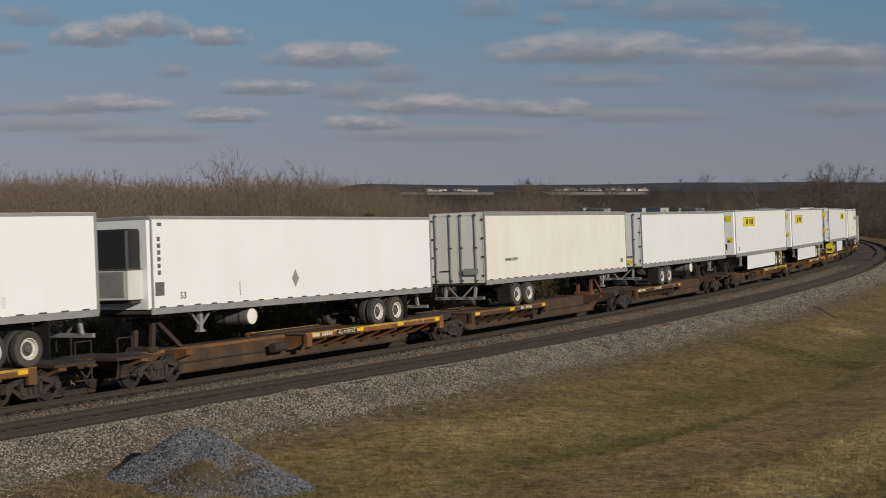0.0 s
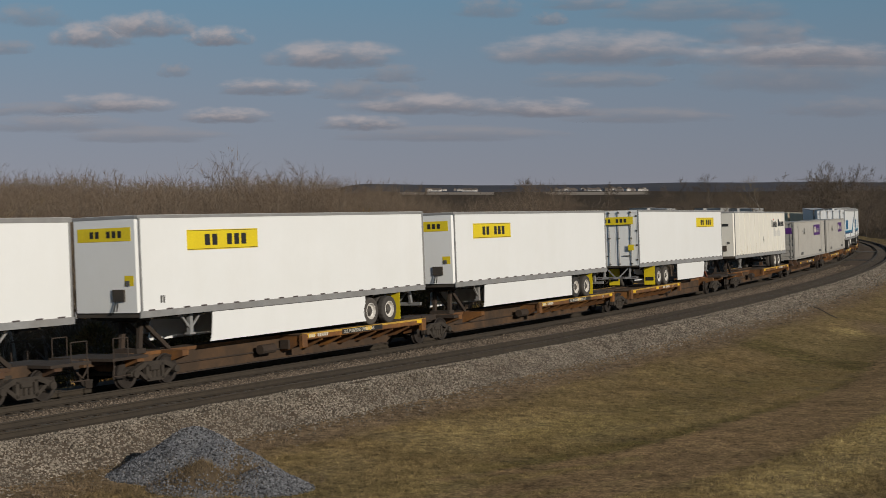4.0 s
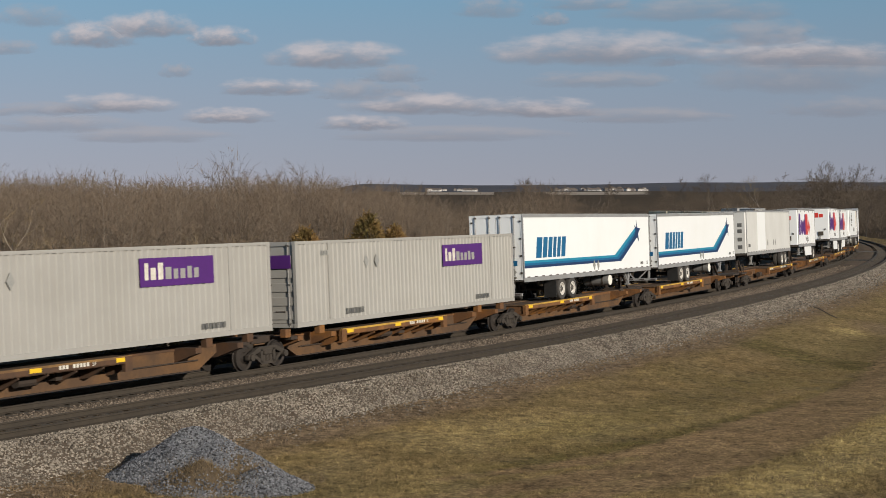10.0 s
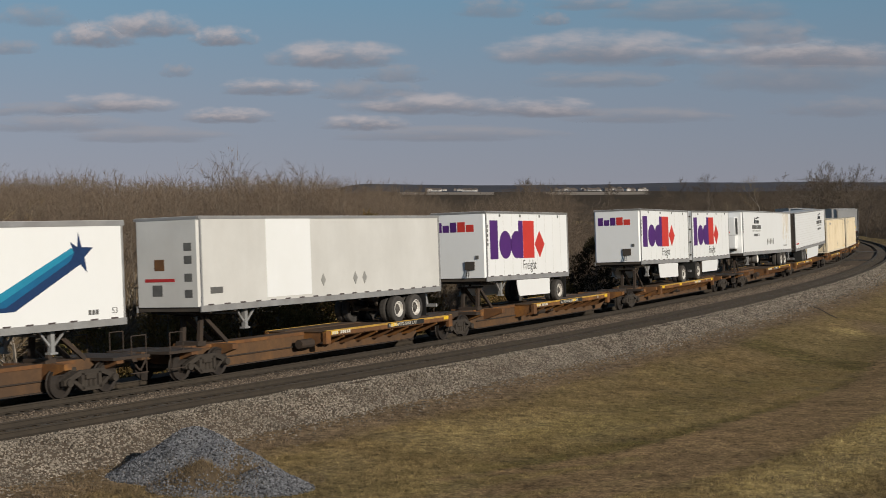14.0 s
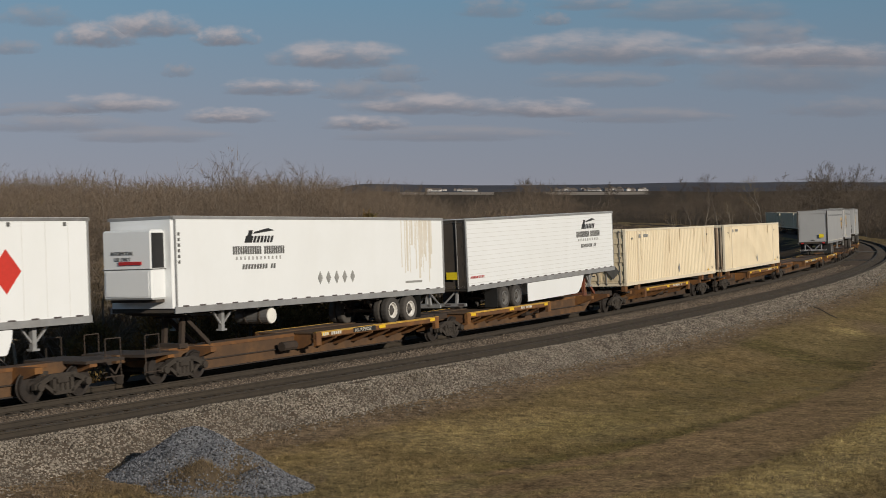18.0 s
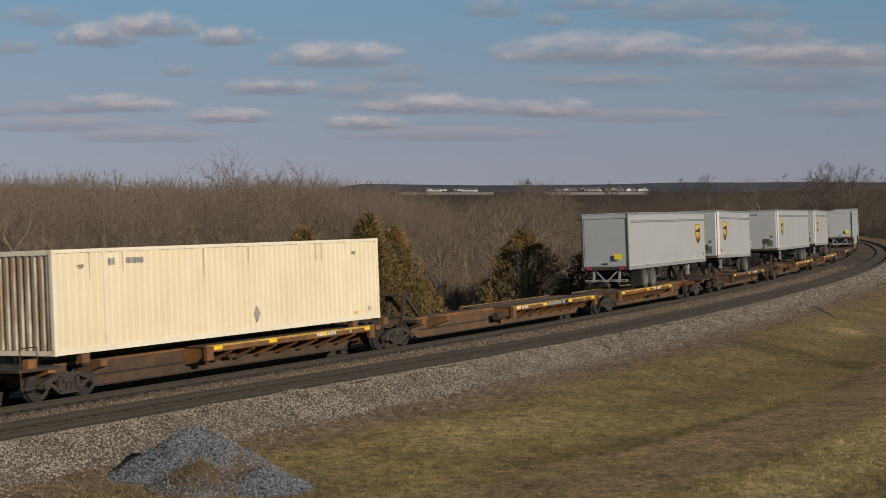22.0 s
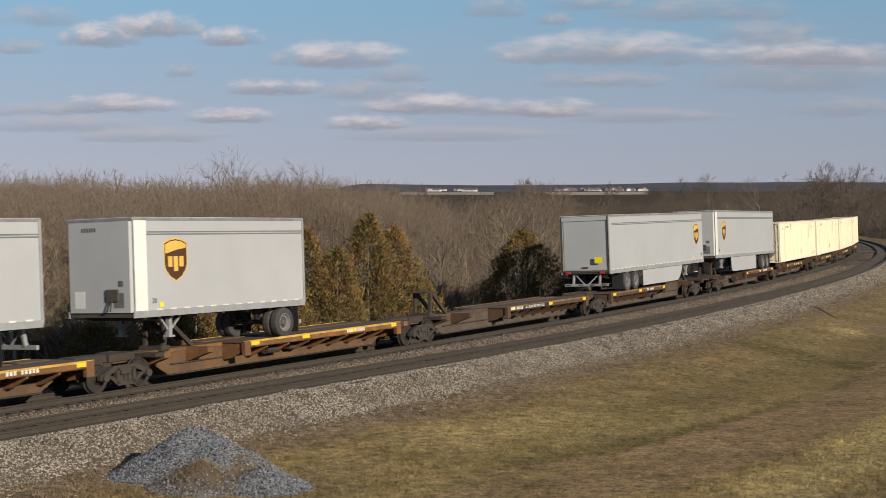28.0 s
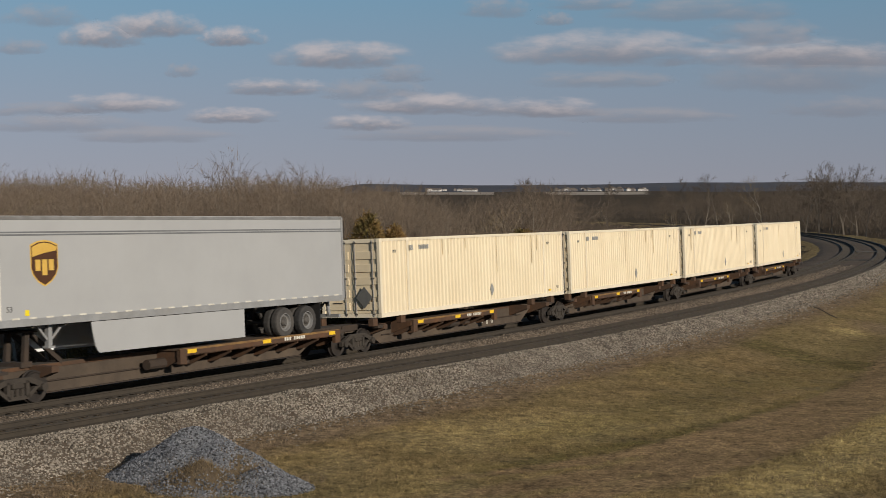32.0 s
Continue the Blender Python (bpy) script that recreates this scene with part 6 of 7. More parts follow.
def make_grass():
    rng = np.random.default_rng(11)
    pts, base = [], []
    for y0, y1, per in ((25, 40, 170), (40, 60, 75), (60, 105, 18)):
        n = int((y1 - y0) * 0.64 * (y0 + y1) / 2 * per)
        yy = rng.uniform(y0, y1, n)
        xx = rng.uniform(-0.32, 0.32, n) * yy
        for x, y in zip(xx, yy):
            lat = math.hypot(x - CX, y - CY) - R
            if lat < 6.7 or (lat < 9.8 and rng.random() < (9.8 - lat) / 3.2):
                continue
            if pile_h(x - PILE_X, y - PILE_Y) > 0.03:
                continue
            if bumps(x, y, 1.7, 6.0) < rng.uniform(-0.5, 0.25):
                continue
            if trail(x, y) > 0.3 and rng.random() < 0.92:
                continue
            pts.append((x, y, ground_z(x, y) - 0.01))
            base.append((x, y))
    k = 6
    pts = np.repeat(np.array(pts), k, 0)
    pts[:, :2] += rng.normal(0, 0.075, (len(pts), 2))
    me = blades("grass", pts, 0.06, 0.0075, BLADE_M, 12)
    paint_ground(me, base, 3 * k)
    tagged(new("grass", me), "short dry winter grass, tan with green patches", "grass", kind="stuff")
    # taller straw at the edge of the stone, round the heap and beyond the trail
    pts = []
    for _ in range(6000):
        s, lat = rng.uniform(-12, 120), 6.8 + abs(rng.normal(0, 1.2))
        x, y = on_line(s, lat)
        if bumps(x, y, 3.0, 8.0) > 0.05:
            pts.append((x, y, ground_z(x, y)))
    for _ in range(9000):
        y = rng.uniform(26, 42)
        x = rng.uniform(0.1, 0.32) * y
        off = trail_line(x) - y
        if off > 2.8 and bumps(x, y, 1.2, 4.0) > rng.uniform(-0.1, 0.3):
            pts.append((x, y, ground_z(x, y)))
    for _ in range(2600):
        a, q = rng.uniform(0, 6.28), rng.uniform(0.88, 1.2)
        x, y = PILE_X + 2.4 * q * math.cos(a), PILE_Y + 2.0 * q * math.sin(a)
        if math.sin(a) < 0.2:
            pts.append((x, y, ground_z(x, y)))
    # the weedy hollow in the front of the heap
    for _ in range(16000):
        dx, dy = rng.uniform(-1.5, 2.6), rng.uniform(-2.7, 0.4)
        if rng.random() > weedy(dx, dy):
            continue
        pts.append((PILE_X + dx, PILE_Y + dy, ground_z(PILE_X + dx, PILE_Y + dy) - 0.05 + pile_h(dx, dy)))
    me = blades("straw_tufts", np.array(pts), 0.11, 0.007, GRASS_TALL, 13)
    tagged(new("straw_tufts", me), "straw-coloured tufts along the stone shoulder", "grass", kind="stuff")


make_grass()


# ---- woody plants ----
class Limbs:
    """Collects tapered three-sided limbs and single-triangle twigs."""

    def __init__(self, seed, flat=False, reach=(0.22, 0.55)):
        self.r, self.flat, self.reach = random.Random(seed), flat, reach
        self.v, self.f, self.tv, self.tf = [], [], [], []

    def limb(self, p0, p1, r0, r1):
        d = (p1 - p0).normalized()
        u = d.orthogonal().normalized()
        w = d.cross(u)
        k = len(self.v)
        if self.flat:         # for far woods: two triangles a limb
            a = self.r.uniform(0, 6.28)
            e = u * math.cos(a) + w * math.sin(a)
            self.v += [tuple(p0 - e * r0), tuple(p0 + e * r0), tuple(p1 + e * r1), tuple(p1 - e * r1)]
            self.f += [(k, k + 1, k + 2), (k, k + 2, k + 3)]
            return
        for p, q in ((p0, r0), (p1, r1)):
            for i in range(3):
                a = 2 * math.pi * i / 3
                self.v.append(tuple(p + u * (q * math.cos(a)) + w * (q * math.sin(a))))
        for i in range(3):
            j = (i + 1) % 3
            self.f += [(k + i, k + j, k + 3 + j), (k + i, k + 3 + j, k + 3 + i)]

    def twig(self, p0, d, length, w):
        side = d.orthogonal().normalized()
        side = (side * self.r.uniform(-1, 1) + d.cross(side) * self.r.uniform(-1, 1)).normalized()
        k = len(self.tv)
        self.tv += [tuple(p0 - side * w), tuple(p0 + side * w), tuple(p0 + d * length)]
        self.tf.append((k, k + 1, k + 2))

    def jitter(self, d, amount):
        r = self.r
        return (d + Vector((r.gauss(0, amount), r.gauss(0, amount), r.gauss(0, amount)))).normalized()

    def grow(self, p, d, length, radius, depth, spread, up, twigs, tw):
        r = self.r
        n = 3
        for i in range(n):
            q = p + d * (length / n)
            r1 = radius * (1 - 0.22)
            self.limb(p, q, radius, r1)
            if depth <= 1:
                for _ in range(twigs):
                    td = self.jitter(d, 0.75)
                    td.z += up * 0.3
                    self.twig(p.lerp(q, r.random()), td.normalized(), length * r.uniform(*self.reach), tw)
            p, radius = q, r1
            d = self.jitter(d, 0.13)
            d.z += up * 0.08
            d.normalize()
            if depth > 0 and i > 0 or depth > 1:
                for _ in range(1 if depth > 1 else 2):
                    a = r.uniform(0, 2 * math.pi)
                    o = d.orthogonal().normalized()
                    side = o * math.cos(a) + d.cross(o) * math.sin(a)
                    nd = (d * r.uniform(0.5, 1.0) + side * spread * r.uniform(0.6, 1.2))
                    nd.z += up * 0.25
                    self.grow(p, nd.normalized(), length * r.uniform(0.5, 0.72), radius * 0.55, depth - 1, spread, up, twigs, tw)
        if depth > 0:
            self.grow(p, self.jitter(d, 0.2), length * 0.6, radius * 0.8, depth - 1, spread, up, twigs, tw)
        elif twigs:
            for _ in range(min(twigs, 3)):
                self.twig(p, self.jitter(d, 0.28), length * r.uniform(*self.reach) * 1.3, tw * 0.8)


def bare_tree(seed, height, depth=3, spread=0.75, twigs=2, tw=0.016, stems=1, up=0.5, flat=False, reach=(0.22, 0.55)):
    g = Limbs(seed, flat, reach)
    for i in range(stems):
        lean = Vector((g.r.gauss(0, 0.08 if stems == 1 else 0.42), g.r.gauss(0, 0.08 if stems == 1 else 0.42), 1)).normalized()
        base = Vector((0, 0, -0.2)) if stems == 1 else Vector((g.r.gauss(0, 0.25), g.r.gauss(0, 0.25), -0.2))
        g.grow(base, lean, height * (0.42 if stems == 1 else 0.5), height * (0.013 if stems == 1 else 0.007), depth if stems == 1 else depth - 1, spread, up, twigs, tw)
    top = max(v[2] for v in g.tv) if g.tv else height
    k = height / top
    sc = lambda vs: [(x * k, y * k, z * k) for x, y, z in vs]
    return sc(g.v), g.f, sc(g.tv), g.tf


TREE_SHAPES, SHRUB_SHAPES = [], []
for i in range(5):
    TREE_SHAPES.append(bare_tree(20 + i, 12.0, 3, 0.6 + 0.1 * (i % 3), 10, 0.006, up=0.5, reach=(0.15, 0.42)))
for i in range(5):
    SHRUB_SHAPES.append(bare_tree(40 + i, 5.0, 2, 0.7, 10, 0.006, stems=7, up=0.45, reach=(0.16, 0.42)))
SPREADING = [bare_tree(60 + i, 14.0, 4, 0.95, 8, 0.0105, up=0.3, reach=(0.18, 0.48)) for i in range(3)]
FORKED = [bare_tree(64 + i, 12.0, 3, 0.42, 1, 0.012, up=0.55) for i in range(2)]
WOOD_TREES = [bare_tree(100 + i, 12.0, 3, 0.5 + 0.12 * (i % 3), 6, 0.0085, up=0.55, flat=True, reach=(0.14, 0.4)) for i in range(6)]
WOOD_SHRUBS = [bare_tree(110 + i, 5.0, 2, 0.65, 7, 0.008, stems=7, up=0.45, flat=True, reach=(0.15, 0.42)) for i in range(4)]
FAR_TREES = [bare_tree(80 + i, 12.0, 3, 0.75, 8, 0.018, up=0.45, flat=True, reach=(0.16, 0.45)) for i in range(4)]
FAR_SHRUBS = [bare_tree(86 + i, 5.0, 2, 0.7, 7, 0.011, stems=7, flat=True, reach=(0.16, 0.45)) for i in range(3)]


def tree_kind(shapes, name, label, bark, twig, group):
    """One of each shape with trunk and crown as parts; the rest are copies."""
    out = []
    for v, f, tv, tf in shapes:
        t = tagged(new(name), label, "tree" if "shrub" not in name else "shrub", group)
        part("trunk", raw_mesh("trunk", v, f, bark), None, t)
        part("crown", raw_mesh("crown", tv, tf, twig), None, t)
        out.append(t)
    return out


def spot(b, d):
    """A place by its bearing from the camera (sideways per metre ahead) and its distance ahead."""
    return b * d, d


def plant(sources, used, x, y, scale, rnd):
    k = rnd.randrange(len(sources))
    m = Matrix.Translation((x, y, ground_z(x, y))) @ Matrix.Rotation(rnd.uniform(0, 6.28), 4, "Z")
    ob = sources[k]
    if k in used:
        ob = copy_thing(ob, m)
    used.add(k)
    ob.matrix_basis = m @ Matrix.Diagonal((scale, scale, scale, 1))
    return ob


def top_limit(b, d):
    """How high the woods reach, by bearing: tall on the inner side, low across the middle gap."""
    px = 784 + 2610 * b
    y = np.interp(px, [0, 120, 330, 420, 540, 640, 745, 780, 865, 900, 970, 1000, 1150, 1200, 1290, 1330, 1380, 1420, 1530, 1600],
                  [307, 309, 318, 303, 304, 316, 326, 347, 346, 322, 322, 350, 350, 322, 318, 324, 324, 303, 303, 315])
    return EYE_Z + (364 - y + (7 if px < 340 else 0)) / 2610 * d


def make_woods():
    rnd = random.Random(77)
    trees = tree_kind(TREE_SHAPES, "bare_tree", "bare grey-brown winter tree in the thicket", BARK, TWIG, "bare trees")
    pale = tree_kind([bare_tree(90, 11.0, 3, 0.8, 2, 0.02)], "pale_tree", "bare tree with pale white bark", BARK_PALE, TWIG_TAN, "pale trees")
    shrubs = tree_kind(SHRUB_SHAPES, "bare_shrub", "leafless many-stemmed brown shrub", BARK, TWIG, "bare shrubs")
    tan = tree_kind([bare_tree(70 + i, 4.0, 2, 0.7, 4, 0.013, stems=8) for i in range(2)], "tan_shrub", "tan leafless shrub with fine stems", BARK_PALE, TWIG_TAN, "tan shrubs")
    big = tree_kind(SPREADING, "spreading_tree", "large bare tree with a wide branching crown", BARK, TWIG_GREY_SHADED, "large bare trees")
    ut, us, un, up_, ub = set(), set(), set(), set(), set()
    # those that stand out on the skyline: bearing, distance, slope to the top
    forked = tree_kind(FORKED, "forked_tree", "slender bare tree, forked low, above the thicket", BARK, TWIG, "slender bare trees")
    uf = set()
    for b, d, up in ((-0.1356, 95, 0.0435), (-0.131, 97, 0.0335), (-0.163, 100, 0.034), (-0.115, 104, 0.031)):
        x, y = spot(b, d)
        plant(forked, uf, x, y, (EYE_Z + up * d - ground_z(x, y)) / 12.0, rnd)
    for b, d, up in ((-0.1, 108, 0.0335), (-0.092, 112, 0.031), (-0.108, 110, 0.028), (-0.124, 108, 0.027), (-0.06, 125, 0.0215), (-0.2, 110, 0.025), (-0.235, 105, 0.0265), (-0.29, 100, 0.0275)):
        x, y = spot(b, d)
        plant(trees, ut, x, y, (EYE_Z + up * d - ground_z(x, y)) / 12.0, rnd)
    for b, d, up in ((0.168, 390, 0.0199), (0.178, 380, 0.0225), (0.186, 384, 0.022), (0.196, 385, 0.0165), (0.246, 300, 0.025), (0.255, 300, 0.0305), (0.264, 306, 0.0275), (0.272, 300, 0.031),
                     (0.281, 296, 0.029), (0.287, 290, 0.022), (0.305, 280, 0.018), (0.206, 360, 0.014), (0.232, 330, 0.017),
                     (0.047, 260, 0.0175), (0.058, 265, 0.0205), (0.069, 262, 0.0195), (-0.025, 240, 0.0165), (0.113, 300, 0.017)):
        x, y = spot(b, d)
        plant(big, ub, x, y, (EYE_Z + up * d - ground_z(x, y)) / 14.0, rnd)
    for b, d, h in ((0.216, 330, 11.5), (0.113, 330, 7.5), (0.158, 260, 5.5), (0.195, 280, 6.5), (0.05, 90, 5.0), (0.055, 95, 5.5), (-0.155, 60, 4.2), (-0.29, 52, 5.0), (-0.27, 56, 5.5), (-0.285, 60, 4.6), (-0.245, 60, 4.2), (-0.21, 64, 4.0), (-0.14, 66, 4.2), (-0.02, 72, 3.6)):
        x, y = spot(b, d)
        plant(pale, up_, x, y, (h + 2.0) / 11.0, rnd)
    # the thicket behind the train: what stands nearest as single plants, the rest joined
    near_n, rest = 0, []
    for _ in range(5200):
        d = 48 + 300 * rnd.random() ** 1.6
        b = rnd.uniform(-0.33, 0.33)
        x, y = spot(b, d)
        s, lat = line_coords(x, y)
        if lat > -9.5 or (lat > -14 and rnd.random() < 0.55):
            continue
        lim = top_limit(b, d) - ground_z(x, y)
        if b > 0.085:
            lim = EYE_Z - 0.0105 * d - ground_z(x, y)
            if lim < 0.8:
                continue
        tall = rnd.random() < (0.75 if d > 90 and b < -0.01 else 0.35 if d > 75 else 0.15)
        h = min(lim * rnd.uniform(0.85, 1.06), rnd.uniform(10.0, 19.0)) if tall else min(lim * 0.95, rnd.uniform(2.2, 5.6))
        if d < 98 and near_n < 230:
            near_n += 1
            if tall:
                plant(trees, ut, x, y, h / 12.0, rnd)
            elif rnd.random() < (0.85 if d < 74 else 0.3):
                plant(tan, un, x, y, h / 4.0, rnd)
            else:
                plant(shrubs, us, x, y, h / 5.0, rnd)
        elif rnd.random() < (0.45 if d < 200 else 0.3):
            rest.append((x, y, h, tall))
    # far side of the line, beyond the curve and outside it
    for _ in range(1000):
        b, d = rnd.uniform(0.0, 0.36), rnd.uniform(150, 640)
        x, y = spot(b, d)
        s, lat = line_coords(x, y)
        if -9 < lat < 14:
            continue
        if lat > 0 and s < 130:
            continue
        lim = top_limit(b, d) - ground_z(x, y)
        if lat < 0 and b > 0.085:
            lim = EYE_Z - 0.0105 * d - ground_z(x, y)
            if lim < 0.8:
                continue
        rest.append((x, y, min(lim * rnd.uniform(0.7, 1.0), rnd.uniform(5, 12)), rnd.random() < 0.5))
    # a closed edge of taller woods along the skyline, and beyond the far arm of the curve
    for _ in range(560):
        b, d = rnd.uniform(-0.32, -0.02), rnd.uniform(105, 230)
        x, y = spot(b, d)
        if line_coords(x, y)[1] < -14:
            rest.append((x, y, (top_limit(b, d) - ground_z(x, y)) * rnd.uniform(0.84, 1.0), True))
    for _ in range(130):
        b, d = rnd.uniform(0.02, 0.085), rnd.uniform(220, 420)
        x, y = spot(b, d)
        rest.append((x, y, (top_limit(b, d) - ground_z(x, y)) * rnd.uniform(0.8, 1.0), True))
    for _ in range(300):
        b, d = rnd.uniform(0.13, 0.33), rnd.uniform(330, 560)
        x, y = spot(b, d)
        if line_coords(x, y)[1] > 14:
            rest.append((x, y, (top_limit(b, d) - ground_z(x, y)) * rnd.uniform(0.62, 1.0), True))
    for _ in range(150):
        b = rnd.choice((rnd.uniform(0.06, 0.145), rnd.uniform(-0.03, 0.04), rnd.uniform(-0.06, 0.3)))
        x, y = spot(b, rnd.uniform(2050, 2700))
        rest.append((x, y, rnd.uniform(6, 11), True))
    # low brush close to the line where it swings away, on both sides
    for _ in range(620):
        s = rnd.uniform(150, 430)
        lat = rnd.choice((rnd.uniform(10.5, 42), rnd.uniform(-10, -60)))
        x, y = on_line(s, lat)
        if y < 60 or abs(x / y) > 0.34:
            continue
        top = 0.0105 if lat < 0 else -0.012 * smooth(180, 260, s)
        lim = EYE_Z - top * math.hypot(x, y) - ground_z(x, y)
        if lim > 0.9:
            rest.append((x, y, min(lim * rnd.uniform(0.7, 1.0), rnd.uniform(2.0, 6.5)), False))
    packed = [[[np.asarray(q, np.int32 if i % 2 else np.float32) for i, q in enumerate(sh)] for sh in shapes] for shapes in (WOOD_TREES, WOOD_SHRUBS, FAR_TREES, FAR_SHRUBS)]
    # beyond 190 m the woods get a darker twig colour in place of shade
    for name, label, twig, lo, hi in (("thicket", "dense leafless brown thicket behind the line", TWIG, 0, 190), ("far_woods", "leafless woods and brush in the valley, shade put into grey-brown twigs", TWIG_GREY_SHADED, 190, 9999)):
        vs, fs, k = [], [], 0
        for x, y, h, tall in rest:
            d = math.hypot(x, y)
            if not lo <= d < hi:
                continue
            v, f, tv, tf = rnd.choice(packed[(0 if d < 190 else 2) + (0 if tall else 1)])
            sc = h / (12.0 if tall else 5.0)
            a = rnd.uniform(0, 6.28)
            for vv, ff, lim_n in ((v, f, 400 if d < 190 else 130 if d < 1000 else 40), (tv, tf, (1350 if tall else 620) if d < 190 else (620 if tall else 240) if d < 1000 else 120)):
                if len(ff) > lim_n:
                    ff = ff[(np.arange(lim_n) * len(ff)) // lim_n]
                used_v, inv = np.unique(ff, return_inverse=True)
                vv = vv[used_v] * sc
                c, s_ = math.cos(a), math.sin(a)
                vs.append(np.stack([vv[:, 0] * c - vv[:, 1] * s_ + x, vv[:, 0] * s_ + vv[:, 1] * c + y, vv[:, 2] + ground_z(x, y)], -1))
                fs.append(inv.reshape(-1, 3) + k)
                k += len(vv)
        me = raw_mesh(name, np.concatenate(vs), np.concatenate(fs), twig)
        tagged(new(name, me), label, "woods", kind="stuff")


make_woods()


def cedar(x, y, height, width, seed, leaf=None):
    rng = np.random.default_rng(seed)
    t = tagged(new("cedar_tree"), "dark round evergreen bush" if leaf else "bushy red cedar in rusty olive winter leaf", "tree", "cedars beside the line")
    t.matrix_basis = Matrix.Translation((x, y, ground_z(x, y)))
    bm = bmesh.new()
    rod(bm, (0, 0, -0.3), (0, 0, height * 0.9), 0.1, 7, 0.02)
    for i in range(26):
        a, z = rng.uniform(0, 6.28), rng.uniform(0.08, 0.85) * height
        q = width * (1 - z / height) * 0.8
        rod(bm, (0, 0, z), (q * math.cos(a), q * math.sin(a), z + 0.35 * q), 0.025, 4, 0.006)
    part("trunk", bm, BARK, t)
    n = int(2900 * height / 5 * width / 1.6)
    z = rng.uniform(0, 1, n) ** 1.25
    a = rng.uniform(0, 2 * np.pi, n)
    lobes = 1 + 0.22 * np.sin(a * 3 + seed) + 0.16 * np.sin(a * 7 + z * 9 + seed) + 0.15 * np.sin(z * 21 + a * 2)
    shape = np.clip((1 - z) ** 0.6, 0.05, 1) * np.clip(z * 9 + 0.45, 0, 1)
    rr = width * shape * lobes * rng.uniform(0.5, 1.05, n) ** 0.5
    p = np.stack([rr * np.cos(a), rr * np.sin(a), 0.1 + z * height * rng.uniform(0.94, 1.02, n)], -1)
    sprays = 3
    P = np.repeat(p, sprays, 0) + rng.normal(0, 0.07, (n * sprays, 3))
    out = np.stack([np.cos(np.repeat(a, sprays)), np.sin(np.repeat(a, sprays)), rng.uniform(0.2, 1.6, n * sprays)], -1) + rng.normal(0, 0.45, (n * sprays, 3))
    out /= np.linalg.norm(out, axis=1)[:, None]
    side = np.cross(out, rng.normal(0, 1, (n * sprays, 3)))
    side /= np.linalg.norm(side, axis=1)[:, None]
    ln = rng.uniform(0.08, 0.2, n * sprays)[:, None]
    v = np.stack([P - side * ln * 0.22, P + side * ln * 0.22, P + out * ln], 1).reshape(-1, 3)
    part("crown", raw_mesh("crown", v, np.arange(len(v)).reshape(-1, 3), leaf or CEDAR), None, t)


def at_lat(b, lat):
    """Where the bearing b crosses the strip beside the line."""
    lo, hi = 20.0, 250.0
    for _ in range(60):
        mid = (lo + hi) / 2
        if line_coords(b * mid, mid)[1] > lat:
            lo = mid
        else:
            hi = mid
    return b * lo, lo


CEDARS = [(-0.235, -5.6, 1.9, 1.5), (-0.187, -5.8, 3.0, 1.5), (-0.168, -6.4, 3.4, 1.5), (-0.131, -6.0, 4.2, 2.2), (-0.112, -6.8, 4.4, 1.8), (-0.094, -7.2, 5.5, 2.0), (-0.072, -6.0, 4.3, 1.7),
          (-0.051, -7.0, 6.0, 2.2), (-0.033, -6.6, 5.3, 1.9), (-0.015, -6.2, 2.6, 1.4), (0.054, -6.6, 4.9, 2.9), (0.104, -6.8, 4.3, 2.6)]
for i, (b, lat, h, w) in enumerate(CEDARS):
    x, y = at_lat(b, lat)
    cedar(x, y, h, w, 300 + i, CEDAR_DARK if b > 0.1 else None)


# ---- far town ----
def house(x, y, w, dpt, h, rnd, wall):
    t = tagged(new("house"), "small far white house with a dark gable roof" if wall is HOUSE_W else "small far drab house with a dark gable roof", "house", "houses of the far town")
    z = ground_z(x, y)
    t.matrix_basis = Matrix.Translation((x, y, z)) @ Matrix.Rotation(rnd.uniform(-0.5, 0.5), 4, "Z")
    part("wall", boxes((-w / 2, w / 2, -dpt / 2, dpt / 2, -1.5, h)), wall, t)
    part("roof", made(prism, [(-w / 2 - 0.4, h), (w / 2 + 0.4, h), (0, h + min(w * 0.3, 2.4))], "y", -dpt / 2 - 0.4, dpt / 2 + 0.4), HOUSE_R, t)
    for q in (-w * 0.25, w * 0.22):
        part("window", boxes((q - 0.7, q + 0.7, -dpt / 2 - 0.05, -dpt / 2 + 0.05, h * 0.35, h * 0.7)), INK, t)


def make_town():
    rnd = random.Random(5)
    for i in range(64):
        b = rnd.uniform(0.076, 0.139) if i < 46 else rnd.uniform(-0.012, 0.03)
        x, y = spot(b, rnd.uniform(2100, 2600))
        house(x, y, rnd.uniform(4, 7.5), rnd.uniform(6, 8), rnd.uniform(2.2, 3.4), rnd, HOUSE_W if rnd.random() < 0.5 else HOUSE_D)
    for b, d, w, h in ((0.0845, 2130, 9, 4.0), (0.103, 2100, 17, 2.2), (0.018, 2090, 20, 2.0), (-0.004, 2110, 12, 2.0)):
        x, y = spot(b, d)
        house(x, y, w, 9, h, rnd, HOUSE_W)


make_town()


